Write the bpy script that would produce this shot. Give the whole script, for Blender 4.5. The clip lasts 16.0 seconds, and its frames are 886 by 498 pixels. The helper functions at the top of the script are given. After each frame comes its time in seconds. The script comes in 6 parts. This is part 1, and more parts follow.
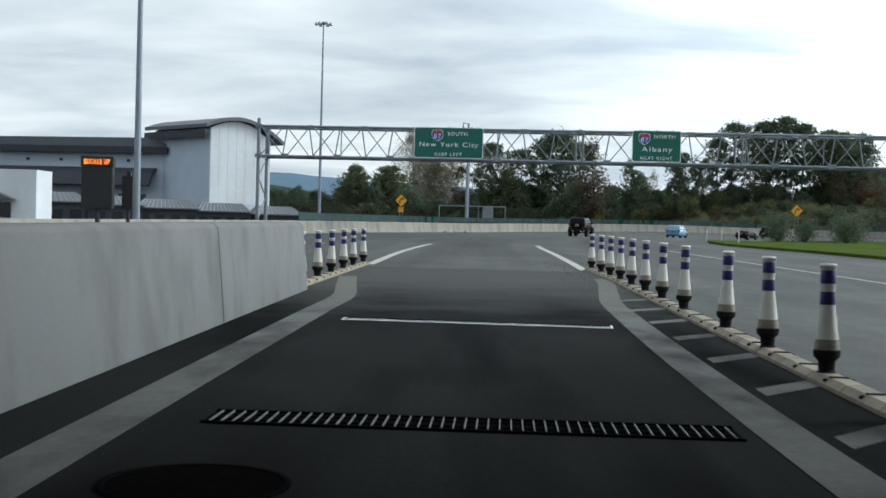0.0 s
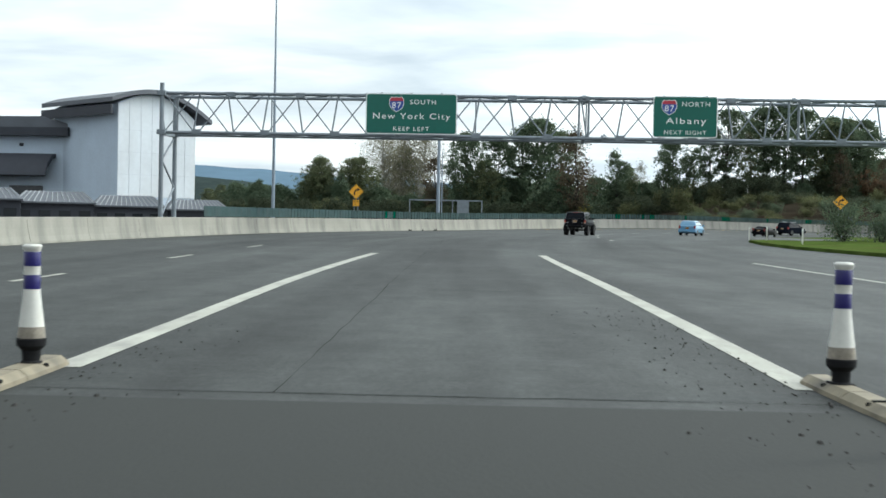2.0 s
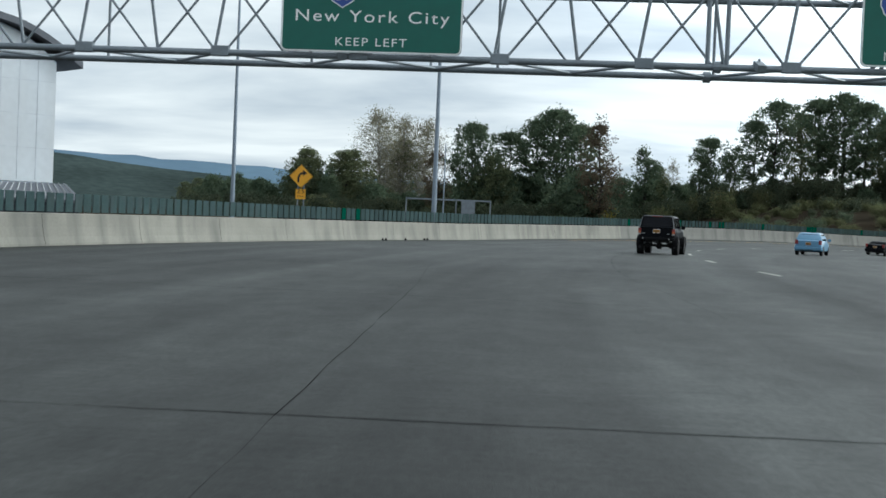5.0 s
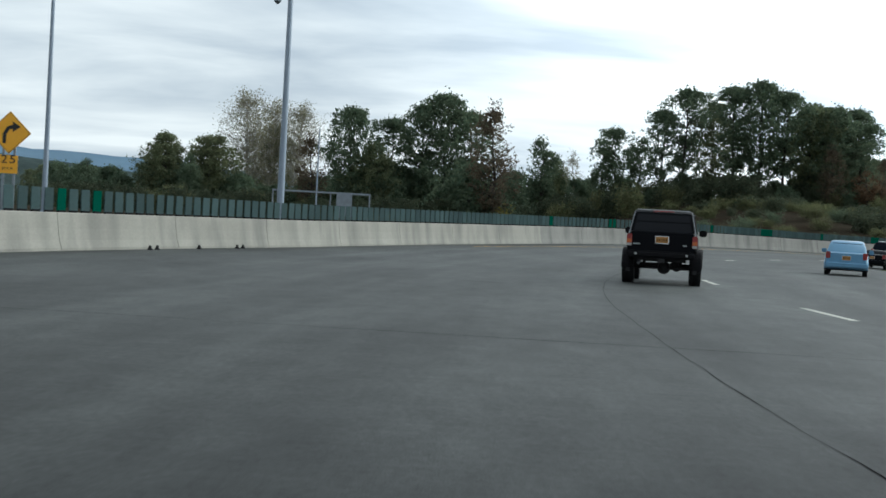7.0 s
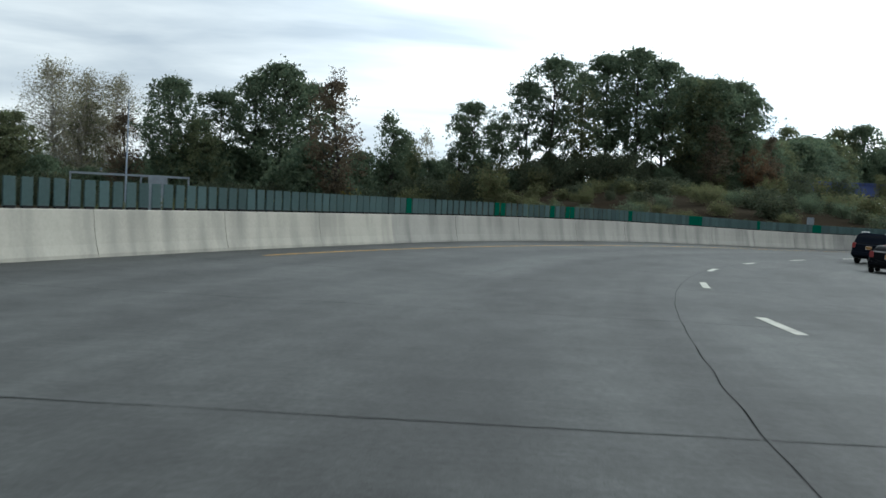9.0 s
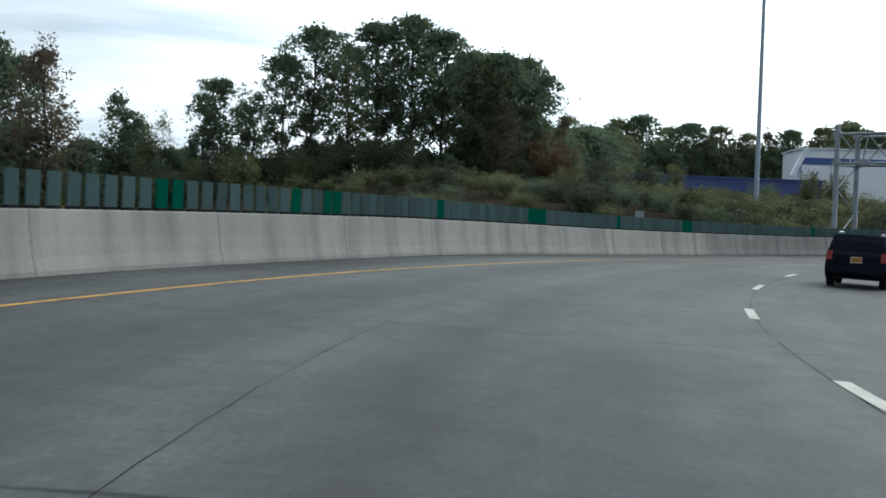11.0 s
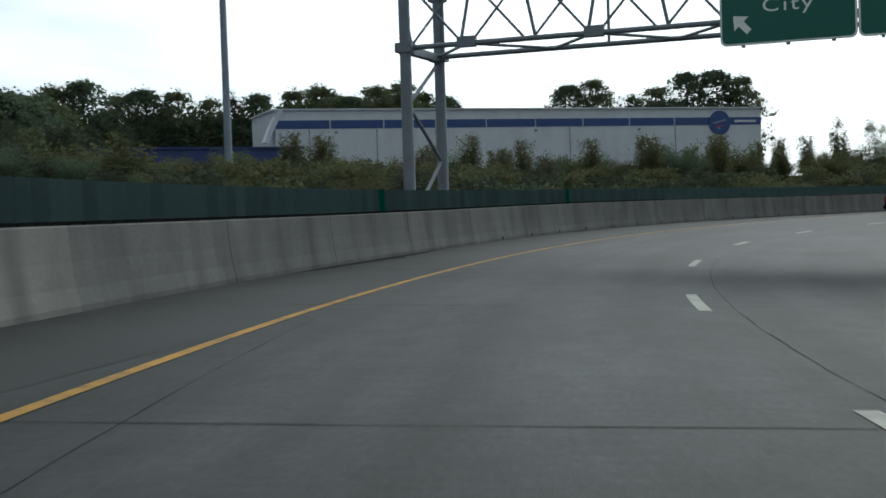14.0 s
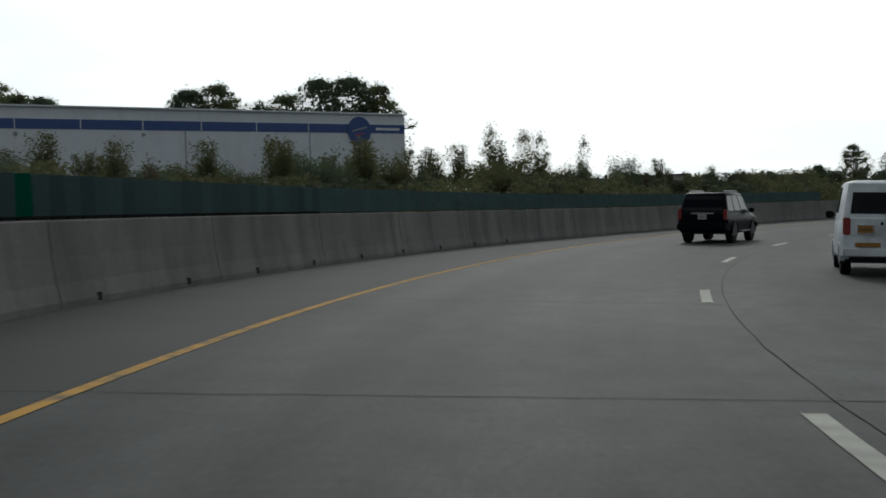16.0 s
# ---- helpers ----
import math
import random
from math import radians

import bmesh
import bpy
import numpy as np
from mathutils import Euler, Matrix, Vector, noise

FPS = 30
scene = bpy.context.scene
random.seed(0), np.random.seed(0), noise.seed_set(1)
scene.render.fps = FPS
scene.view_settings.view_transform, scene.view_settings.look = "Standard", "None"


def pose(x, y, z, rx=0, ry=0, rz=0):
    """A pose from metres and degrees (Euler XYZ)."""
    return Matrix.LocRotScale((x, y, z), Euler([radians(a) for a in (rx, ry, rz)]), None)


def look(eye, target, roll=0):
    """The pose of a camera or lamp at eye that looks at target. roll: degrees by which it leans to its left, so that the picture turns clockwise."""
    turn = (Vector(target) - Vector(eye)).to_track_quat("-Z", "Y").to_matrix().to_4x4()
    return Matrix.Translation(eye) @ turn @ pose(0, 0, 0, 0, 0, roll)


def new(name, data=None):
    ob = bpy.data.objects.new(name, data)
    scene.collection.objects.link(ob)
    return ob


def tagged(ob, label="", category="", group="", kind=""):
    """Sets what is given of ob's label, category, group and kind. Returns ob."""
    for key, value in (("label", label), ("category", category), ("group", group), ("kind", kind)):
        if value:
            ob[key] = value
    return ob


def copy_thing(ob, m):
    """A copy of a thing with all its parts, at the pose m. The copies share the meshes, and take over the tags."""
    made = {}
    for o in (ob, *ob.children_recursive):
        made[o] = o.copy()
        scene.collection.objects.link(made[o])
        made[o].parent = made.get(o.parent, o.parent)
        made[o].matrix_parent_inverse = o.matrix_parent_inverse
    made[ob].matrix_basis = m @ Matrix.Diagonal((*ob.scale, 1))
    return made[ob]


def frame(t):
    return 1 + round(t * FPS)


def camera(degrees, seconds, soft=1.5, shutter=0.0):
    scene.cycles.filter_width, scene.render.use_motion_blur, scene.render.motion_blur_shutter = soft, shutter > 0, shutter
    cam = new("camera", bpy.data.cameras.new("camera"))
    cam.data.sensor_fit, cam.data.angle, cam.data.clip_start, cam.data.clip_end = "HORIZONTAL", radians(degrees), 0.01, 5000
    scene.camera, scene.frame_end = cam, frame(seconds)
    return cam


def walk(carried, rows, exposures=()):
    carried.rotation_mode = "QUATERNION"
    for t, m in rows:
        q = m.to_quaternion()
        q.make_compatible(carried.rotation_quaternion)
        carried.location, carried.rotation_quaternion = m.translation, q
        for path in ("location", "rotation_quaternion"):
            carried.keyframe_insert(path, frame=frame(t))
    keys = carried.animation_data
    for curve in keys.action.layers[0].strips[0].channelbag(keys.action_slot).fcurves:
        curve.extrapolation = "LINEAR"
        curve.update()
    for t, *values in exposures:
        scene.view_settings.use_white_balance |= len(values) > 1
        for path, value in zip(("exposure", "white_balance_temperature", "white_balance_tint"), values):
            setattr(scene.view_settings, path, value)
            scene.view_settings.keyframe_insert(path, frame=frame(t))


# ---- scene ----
cam = camera(39.0, 16.0, soft=1.6, shutter=0.15)
PATH = [
    (0, (0.000, 0.000, 1.330), (-0.045, 1.999, 1.283), 1.5),
    (0.5, (-0.013, 6.270, 1.330), (-0.039, 8.269, 1.279), 1.6),
    (1, (0.019, 12.566, 1.330), (0.009, 14.566, 1.291), 1.4),
    (1.5, (0.135, 18.887, 1.330), (0.131, 20.887, 1.295), 1.4),
    (2, (0.270, 25.235, 1.330), (0.265, 27.234, 1.277), 1.2),
    (2.5, (0.370, 31.608, 1.330), (0.363, 33.607, 1.285), 1.3),
    (3, (0.459, 38.007, 1.330), (0.448, 40.007, 1.287), 1.1),
    (3.5, (0.529, 44.511, 1.330), (0.508, 46.510, 1.285), 1.4),
    (4, (0.568, 51.196, 1.330), (0.540, 53.195, 1.284), 1.8),
    (4.5, (0.604, 58.063, 1.330), (0.580, 60.062, 1.282), 2.1),
    (5, (0.671, 65.111, 1.330), (0.660, 67.110, 1.280), 2.4),
    (5.5, (0.819, 72.340, 1.330), (0.842, 74.339, 1.278), 2.7),
    (6, (1.146, 79.656, 1.330), (1.228, 81.653, 1.279), 2.9),
    (6.5, (1.671, 86.966, 1.330), (1.800, 88.961, 1.278), 3.1),
    (7, (2.365, 94.268, 1.330), (2.540, 96.260, 1.283), 3.1),
    (7.5, (3.233, 101.557, 1.330), (3.457, 103.544, 1.269), 3),
    (8, (4.292, 108.827, 1.330), (4.573, 110.806, 1.274), 2.9),
    (8.5, (5.578, 116.065, 1.330), (5.925, 118.034, 1.272), 2.8),
    (9, (7.126, 123.339, 1.330), (7.538, 125.295, 1.275), 2.7),
    (9.5, (8.963, 130.711, 1.330), (9.447, 132.651, 1.278), 2.5),
    (10, (11.130, 138.163, 1.330), (11.693, 140.082, 1.281), 2.3),
    (10.5, (13.684, 145.662, 1.330), (14.342, 147.550, 1.284), 2.2),
    (11, (16.702, 153.162, 1.330), (17.468, 155.009, 1.287), 2),
    (11.5, (20.244, 160.592, 1.330), (21.132, 162.384, 1.289), 1.6),
    (12, (24.353, 167.876, 1.330), (25.365, 169.601, 1.294), 0.6),
    (12.5, (29.069, 174.941, 1.330), (30.214, 176.581, 1.289), 0.1),
    (13, (34.389, 181.734, 1.330), (35.647, 183.287, 1.277), -0.5),
    (13.5, (40.244, 188.250, 1.312), (41.600, 189.719, 1.260), -1.6),
    (14, (46.584, 194.457, 1.288), (48.031, 195.836, 1.222), -1.9),
    (14.5, (53.381, 200.304, 1.258), (54.915, 201.585, 1.194), -1.5),
    (15, (60.641, 205.721, 1.224), (62.265, 206.887, 1.161), -1.4),
    (15.5, (68.363, 210.632, 1.190), (70.071, 211.672, 1.133), -2),
    (16, (76.524, 214.975, 1.172), (78.308, 215.877, 1.117), -2),
]
EXPOSURE = [(0.0, 0.0, 5950, 3), (0.5, -0.1, 6000, 3), (1.0, 0.15, 6050, 3), (1.6, 0.38, 6100, 2), (3.0, 0.3, 5950, 1), (5.5, -0.05, 5900, 2), (8.5, 0.0, 5900, 2), (11.5, -0.02, 5800, 1), (12.5, -0.35, 5800, 0), (14.0, -0.85, 5850, 1), (16.0, -1.28, 6150, 4)]
walk(cam, [(t, look(eye, target, roll)) for t, eye, target, roll in PATH], EXPOSURE)

# ---- the road's own line: distance along it and heading in degrees to the right of +y ----
HEADINGS = [(-90, 0.0), (0, -0.2), (20, 1.0), (50, 0.3), (70, 1.3), (90, 5.3), (110, 9.4), (130, 14.7), (150, 21.4), (170, 30.6), (190, 40.6), (210, 48.9), (230, 57.9), (243, 64.0), (263, 72.5), (303, 91.5), (343, 110.5), (423, 148.0)]


SUN_TURN, SUN_HEIGHT = 69.0, 30.0  # degrees to the right of +y, degrees above the ground

world = bpy.data.worlds.new("overcast_sky")
scene.world = world
world.use_nodes = True
wt = world.node_tree
wt.nodes.clear()


def wnode(kind, **values):
    n = wt.nodes.new(kind)
    for key, value in values.items():
        n.inputs[key].default_value = value
    return n


sky = wnode("ShaderNodeTexSky")
sky.sky_type, sky.sun_disc = "NISHITA", False
sky.sun_elevation, sky.sun_rotation = radians(SUN_HEIGHT), radians(SUN_TURN)
sky.air_density, sky.dust_density = 1.0, 3.0
where = wnode("ShaderNodeTexCoord")
# clouds lie in a flat layer: the direction is spread out towards the horizon
split = wnode("ShaderNodeSeparateXYZ")
wt.links.new(where.outputs["Generated"], split.inputs[0])
lift = wnode("ShaderNodeMath"); lift.operation = "ADD"; lift.inputs[1].default_value = 0.15
wt.links.new(split.outputs["Z"], lift.inputs[0])
floor_z = wnode("ShaderNodeMath"); floor_z.operation = "MAXIMUM"; floor_z.inputs[1].default_value = 0.06
wt.links.new(lift.outputs[0], floor_z.inputs[0])
layer = []
for axis in ("X", "Y"):
    d = wnode("ShaderNodeMath"); d.operation = "DIVIDE"
    wt.links.new(split.outputs[axis], d.inputs[0]); wt.links.new(floor_z.outputs[0], d.inputs[1])
    layer.append(d)
flat = wnode("ShaderNodeCombineXYZ")
wt.links.new(layer[0].outputs[0], flat.inputs["X"]); wt.links.new(layer[1].outputs[0], flat.inputs["Y"])
cloud = wnode("ShaderNodeTexNoise", Scale=1.15, Detail=6.0, Roughness=0.5, Distortion=0.25)
streak = wnode("ShaderNodeMapping", Scale=(0.8, 1.2, 1.0), Rotation=(0.0, 0.0, 0.3))
wt.links.new(flat.outputs[0], streak.inputs["Vector"])
wt.links.new(streak.outputs[0], cloud.inputs["Vector"])
shade = wnode("ShaderNodeValToRGB")
shade.color_ramp.elements[0].position, shade.color_ramp.elements[0].color = 0.36, (0.6, 0.645, 0.705, 1)
shade.color_ramp.elements[1].position, shade.color_ramp.elements[1].color = 0.62, (1.06, 1.06, 1.05, 1)
wt.links.new(cloud.outputs["Fac"], shade.inputs["Fac"])
# the cloud is thinner and brighter round the hidden sun
toward = wnode("ShaderNodeVectorMath"); toward.operation = "DOT_PRODUCT"
sun_dir = Vector((math.sin(radians(SUN_TURN)) * math.cos(radians(SUN_HEIGHT)), math.cos(radians(SUN_TURN)) * math.cos(radians(SUN_HEIGHT)), math.sin(radians(SUN_HEIGHT))))
toward.inputs[1].default_value = sun_dir
wt.links.new(where.outputs["Generated"], toward.inputs[0])
glow = wnode("ShaderNodeMapRange"); glow.interpolation_type = "SMOOTHSTEP"; glow.inputs["From Min"].default_value = 0.3; glow.inputs["From Max"].default_value = 0.97
glow.inputs["To Min"].default_value = 0.9; glow.inputs["To Max"].default_value = 2.5
wt.links.new(toward.outputs["Value"], glow.inputs["Value"])
thin = wnode("ShaderNodeMapRange"); thin.interpolation_type = "SMOOTHSTEP"; thin.inputs["From Min"].default_value = 0.6; thin.inputs["From Max"].default_value = 0.92
thin.inputs["To Max"].default_value = 0.85
wt.links.new(toward.outputs["Value"], thin.inputs["Value"])
paler = wnode("ShaderNodeMix"); paler.data_type = "RGBA"; paler.inputs["B"].default_value = (1.06, 1.06, 1.05, 1)
wt.links.new(thin.outputs[0], paler.inputs["Factor"]); wt.links.new(shade.outputs["Color"], paler.inputs["A"])
lit = wnode("ShaderNodeVectorMath"); lit.operation = "SCALE"
wt.links.new(paler.outputs["Result"], lit.inputs[0]); wt.links.new(glow.outputs[0], lit.inputs["Scale"])
blue_bg, cloud_bg = wnode("ShaderNodeBackground", Strength=0.08), wnode("ShaderNodeBackground", Strength=1.1)
wt.links.new(sky.outputs["Color"], blue_bg.inputs["Color"]); wt.links.new(lit.outputs[0], cloud_bg.inputs["Color"])
cover = wnode("ShaderNodeMixShader"); cover.inputs[0].default_value = 0.9
wt.links.new(blue_bg.outputs[0], cover.inputs[1]); wt.links.new(cloud_bg.outputs[0], cover.inputs[2])
out = wnode("ShaderNodeOutputWorld")
wt.links.new(cover.outputs[0], out.inputs["Surface"])

lamp = bpy.data.lights.new("sun", "SUN")
lamp.energy, lamp.angle, lamp.color = 1.5, radians(11), (1.0, 0.95, 0.88)
sun = new("sun", lamp)
sun.matrix_world = look(sun_dir * 100, (0, 0, 0))


# ---- materials ----
def material(name, colour, rough=0.8, metal=0.0, vary=0.15, scale=1.0, fine=12.0, bump=0.15, dirt=None, dirt_amount=0.0, dirt_scale=(0.3, 0.3, 0.3), coat=0.0, per_piece=0.0, hue=None, bump_size=0.01, spec=0.5):
    """A surface with a base colour that varies at two scales, a fine relief, and stains of a second colour."""
    m = bpy.data.materials.new(name)
    m.use_nodes = True
    t, n = m.node_tree, m.node_tree.nodes
    b = n["Principled BSDF"]
    b.inputs["Roughness"].default_value, b.inputs["Metallic"].default_value = rough, metal
    b.inputs["Coat Weight"].default_value = coat
    b.inputs["Specular IOR Level"].default_value = spec
    co = n.new("ShaderNodeTexCoord")

    def noise_at(s, detail=5.0, stretch=None):
        q = n.new("ShaderNodeTexNoise")
        q.inputs["Scale"].default_value, q.inputs["Detail"].default_value = s, detail
        if stretch:
            mp = n.new("ShaderNodeMapping")
            mp.inputs["Scale"].default_value = stretch
            t.links.new(co.outputs["Object"], mp.inputs["Vector"])
            t.links.new(mp.outputs[0], q.inputs["Vector"])
        else:
            t.links.new(co.outputs["Object"], q.inputs["Vector"])
        return q

    def mix(kind, a, bb, fac):
        q = n.new("ShaderNodeMix")
        q.data_type, q.blend_type = "RGBA", kind
        for socket, value in ((q.inputs["Factor"], fac), (q.inputs["A"], a), (q.inputs["B"], bb)):
            if isinstance(value, (float, int)):
                socket.default_value = value
            elif isinstance(value, tuple):
                socket.default_value = (*value, 1)
            else:
                t.links.new(value, socket)
        return q.outputs["Result"]

    def ranged(value, lo, hi, a=0.3, z=0.7):
        q = n.new("ShaderNodeMapRange")
        q.inputs["From Min"].default_value, q.inputs["From Max"].default_value = a, z
        q.inputs["To Min"].default_value, q.inputs["To Max"].default_value = lo, hi
        t.links.new(value, q.inputs["Value"])
        return q.outputs[0]

    big, small = noise_at(scale), noise_at(scale * fine, 6.0)
    grey = n.new("ShaderNodeMath")
    grey.operation = "MULTIPLY"
    t.links.new(ranged(big.outputs["Fac"], 1 - vary, 1 + vary), grey.inputs[0])
    t.links.new(ranged(small.outputs["Fac"], 1 - vary * 0.7, 1 + vary * 0.7), grey.inputs[1])
    tone = grey.outputs[0]
    if per_piece:
        ob = n.new("ShaderNodeObjectInfo")
        more = n.new("ShaderNodeMath")
        more.operation = "MULTIPLY"
        t.links.new(tone, more.inputs[0])
        t.links.new(ranged(ob.outputs["Random"], 1 - per_piece, 1 + per_piece, 0, 1), more.inputs[1])
        tone = more.outputs[0]
    scaled = n.new("ShaderNodeVectorMath")
    scaled.operation = "SCALE"
    if hue:
        pick = n.new("ShaderNodeObjectInfo") if per_piece else None
        isl = n.new("ShaderNodeNewGeometry")
        base = mix("MIX", colour, hue, ranged(isl.outputs["Random Per Island"], 0, 1, 0, 1))
        t.links.new(base, scaled.inputs[0])
    else:
        scaled.inputs[0].default_value = colour
    t.links.new(tone, scaled.inputs["Scale"])
    result = scaled.outputs[0]
    if dirt:
        spots = noise_at(1.0, 7.0, dirt_scale)
        result = mix("MIX", result, dirt, ranged(spots.outputs["Fac"], 0.0, dirt_amount, 0.45, 0.72))
    t.links.new(result, b.inputs["Base Color"])
    if bump:
        bp = n.new("ShaderNodeBump")
        bp.inputs["Strength"].default_value, bp.inputs["Distance"].default_value = bump, bump_size
        t.links.new(small.outputs["Fac"], bp.inputs["Height"])
        t.links.new(bp.outputs[0], b.inputs["Normal"])
    return m


def let_through(m, share_through):
    """Thin stuff: part of the light goes on through it, scattered."""
    t = m.node_tree
    b = t.nodes["Principled BSDF"]
    far_side, both = t.nodes.new("ShaderNodeBsdfTranslucent"), t.nodes.new("ShaderNodeMixShader")
    t.links.new(b.inputs["Base Color"].links[0].from_socket, far_side.inputs["Color"])
    both.inputs[0].default_value = share_through
    t.links.new(b.outputs[0], both.inputs[1]); t.links.new(far_side.outputs[0], both.inputs[2])
    t.links.new(both.outputs[0], t.nodes["Material Output"].inputs["Surface"])
    return m


def glow_material(name, colour, power):
    m = bpy.data.materials.new(name)
    m.use_nodes = True
    b = m.node_tree.nodes["Principled BSDF"]
    b.inputs["Base Color"].default_value = (*colour, 1)
    b.inputs["Emission Color"].default_value, b.inputs["Emission Strength"].default_value = (*colour, 1), power
    return m


def road_surface(name, colour, rough, spec):
    """Concrete with streaks along the way, broad blotches and fine grain; its map runs in metres along and across."""
    m = bpy.data.materials.new(name)
    m.use_nodes = True
    t, n = m.node_tree, m.node_tree.nodes
    b = n["Principled BSDF"]
    b.inputs["Roughness"].default_value, b.inputs["Specular IOR Level"].default_value = rough, spec
    uv = n.new("ShaderNodeUVMap")
    tone = None
    for along, across, detail, lo, hi in ((0.014, 0.62, 4.0, 0.68, 1.34), (0.18, 0.34, 7.0, 0.76, 1.28), (0.03, 0.33, 5.0, 0.8, 1.22), (1.2, 2.2, 5.0, 0.82, 1.18), (13, 1.1, 3.0, 0.88, 1.12), (11, 16, 4.0, 0.8, 1.2), (70, 90, 2.0, 0.62, 1.38)):
        mp, q, r = n.new("ShaderNodeMapping"), n.new("ShaderNodeTexNoise"), n.new("ShaderNodeMapRange")
        mp.inputs["Scale"].default_value = (along, across, 1)
        mp.inputs["Location"].default_value = (along * 31, across * 17, detail)
        q.inputs["Scale"].default_value, q.inputs["Detail"].default_value = 1.0, detail
        r.inputs["From Min"].default_value, r.inputs["From Max"].default_value = 0.3, 0.7
        r.inputs["To Min"].default_value, r.inputs["To Max"].default_value = lo, hi
        t.links.new(uv.outputs[0], mp.inputs["Vector"]); t.links.new(mp.outputs[0], q.inputs["Vector"]); t.links.new(q.outputs["Fac"], r.inputs["Value"])
        if tone is None:
            tone = r.outputs[0]
        else:
            x = n.new("ShaderNodeMath"); x.operation = "MULTIPLY"
            t.links.new(tone, x.inputs[0]); t.links.new(r.outputs[0], x.inputs[1])
            tone = x.outputs[0]
    # the ramp's pavement is darker than that of the plaza
    where_on, ramp_tone, toned = n.new("ShaderNodeSeparateXYZ"), n.new("ShaderNodeMapRange"), n.new("ShaderNodeMath")
    ramp_tone.inputs["From Min"].default_value, ramp_tone.inputs["From Max"].default_value = 188.0, 214.0
    ramp_tone.inputs["To Min"].default_value, ramp_tone.inputs["To Max"].default_value = 1.0, 0.73
    toned.operation = "MULTIPLY"
    t.links.new(uv.outputs[0], where_on.inputs[0]); t.links.new(where_on.outputs["X"], ramp_tone.inputs["Value"])
    t.links.new(ramp_tone.outputs[0], toned.inputs[0]); t.links.new(tone, toned.inputs[1])
    tone = toned.outputs[0]
    # the grimy patches shine less than the worn ones
    shine = n.new("ShaderNodeMath"); shine.operation = "MULTIPLY_ADD"
    shine.inputs[1].default_value, shine.inputs[2].default_value = spec * 0.5, spec * 0.5
    t.links.new(tone, shine.inputs[0]); t.links.new(shine.outputs[0], b.inputs["Specular IOR Level"])
    sc = n.new("ShaderNodeVectorMath"); sc.operation = "SCALE"; sc.inputs[0].default_value = colour
    t.links.new(tone, sc.inputs["Scale"]); t.links.new(sc.outputs[0], b.inputs["Base Color"])
    bp = n.new("ShaderNodeBump"); bp.inputs["Strength"].default_value, bp.inputs["Distance"].default_value = 0.3, 0.006
    t.links.new(q.outputs["Fac"], bp.inputs["Height"]); t.links.new(bp.outputs[0], b.inputs["Normal"])
    return m


M_ROAD = road_surface("road_concrete", (0.0285, 0.0305, 0.029), 0.72, 0.2)
# Oil stains and the toll lane's shade, both put into one dark colour.
M_PAD = material("shaded_toll_pad_concrete", (0.021, 0.0225, 0.0225), 0.85, spec=0.0, vary=0.2, scale=0.2, fine=120, bump=0.3, dirt=(0.006, 0.006, 0.0065), dirt_amount=0.8, dirt_scale=(0.9, 0.12, 0.3))
M_JOINT = material("joint_sealant", (0.007, 0.0073, 0.0075), 0.9, spec=0.0, vary=0.3, scale=1.5, bump=0)
M_BARRIER = material("barrier_concrete", (0.25, 0.242, 0.21), 0.9, spec=0.2, vary=0.1, scale=0.5, fine=30, bump=0.25, dirt=(0.105, 0.102, 0.096), dirt_amount=0.6, dirt_scale=(1.1, 1.1, 0.2))
# Greyer, darker copies: the bend's turn from the sun is put into colour.
M_BARRIER_MID = material("barrier_concrete_grey", (0.2, 0.196, 0.178), 0.9, spec=0.2, vary=0.12, scale=0.5, fine=30, bump=0.3, dirt=(0.09, 0.088, 0.084), dirt_amount=0.7, dirt_scale=(1.1, 1.1, 0.2))
M_BARRIER_SHADED = material("barrier_concrete_shaded", (0.145, 0.143, 0.134), 0.9, spec=0.2, vary=0.14, scale=0.5, fine=30, bump=0.35, dirt=(0.07, 0.068, 0.066), dirt_amount=0.8, dirt_scale=(1.2, 1.2, 0.22))
M_WALL = material("painted_concrete", (0.155, 0.162, 0.165), 0.85, spec=0.1, vary=0.05, scale=0.6, fine=30, bump=0.2, dirt=(0.085, 0.086, 0.085), dirt_amount=0.6, dirt_scale=(1.5, 1.5, 0.8))
M_WHITE = material("worn_white_paint", (0.36, 0.355, 0.31), 0.8, spec=0.2, vary=0.12, scale=0.8, fine=25, bump=0.1, dirt=(0.16, 0.155, 0.15), dirt_amount=0.55, dirt_scale=(2.5, 1.0, 1.0))
# Worn paint, darkened as well for the shade over the toll lane.
M_STRIPE = material("weathered_shaded_white_paint", (0.11, 0.112, 0.11), 0.85, spec=0.0, vary=0.15, scale=0.6, fine=25, bump=0.1, dirt=(0.03, 0.03, 0.03), dirt_amount=0.95, dirt_scale=(1.2, 0.5, 1.0))
M_YELLOW = material("worn_yellow_paint", (0.4, 0.215, 0.032), 0.8, spec=0.2, vary=0.12, scale=0.8, fine=25, bump=0.1, dirt=(0.1, 0.085, 0.055), dirt_amount=0.9, dirt_scale=(3.5, 3.5, 1.0))
M_STEEL = material("galvanised_steel", (0.19, 0.215, 0.24), 0.55, 0.3, vary=0.12, scale=1.5, fine=10, bump=0.05)
M_POLE = material("pole_steel", (0.22, 0.26, 0.31), 0.5, 0.4, vary=0.08, scale=0.8, fine=10, bump=0.03)
M_SIGN = material("sign_green", (0.002, 0.105, 0.078), 0.45, vary=0.07, scale=0.5, fine=6, bump=0)
M_SIGN_BACK = material("sign_aluminium", (0.5, 0.51, 0.52), 0.4, 0.7, vary=0.08, bump=0)
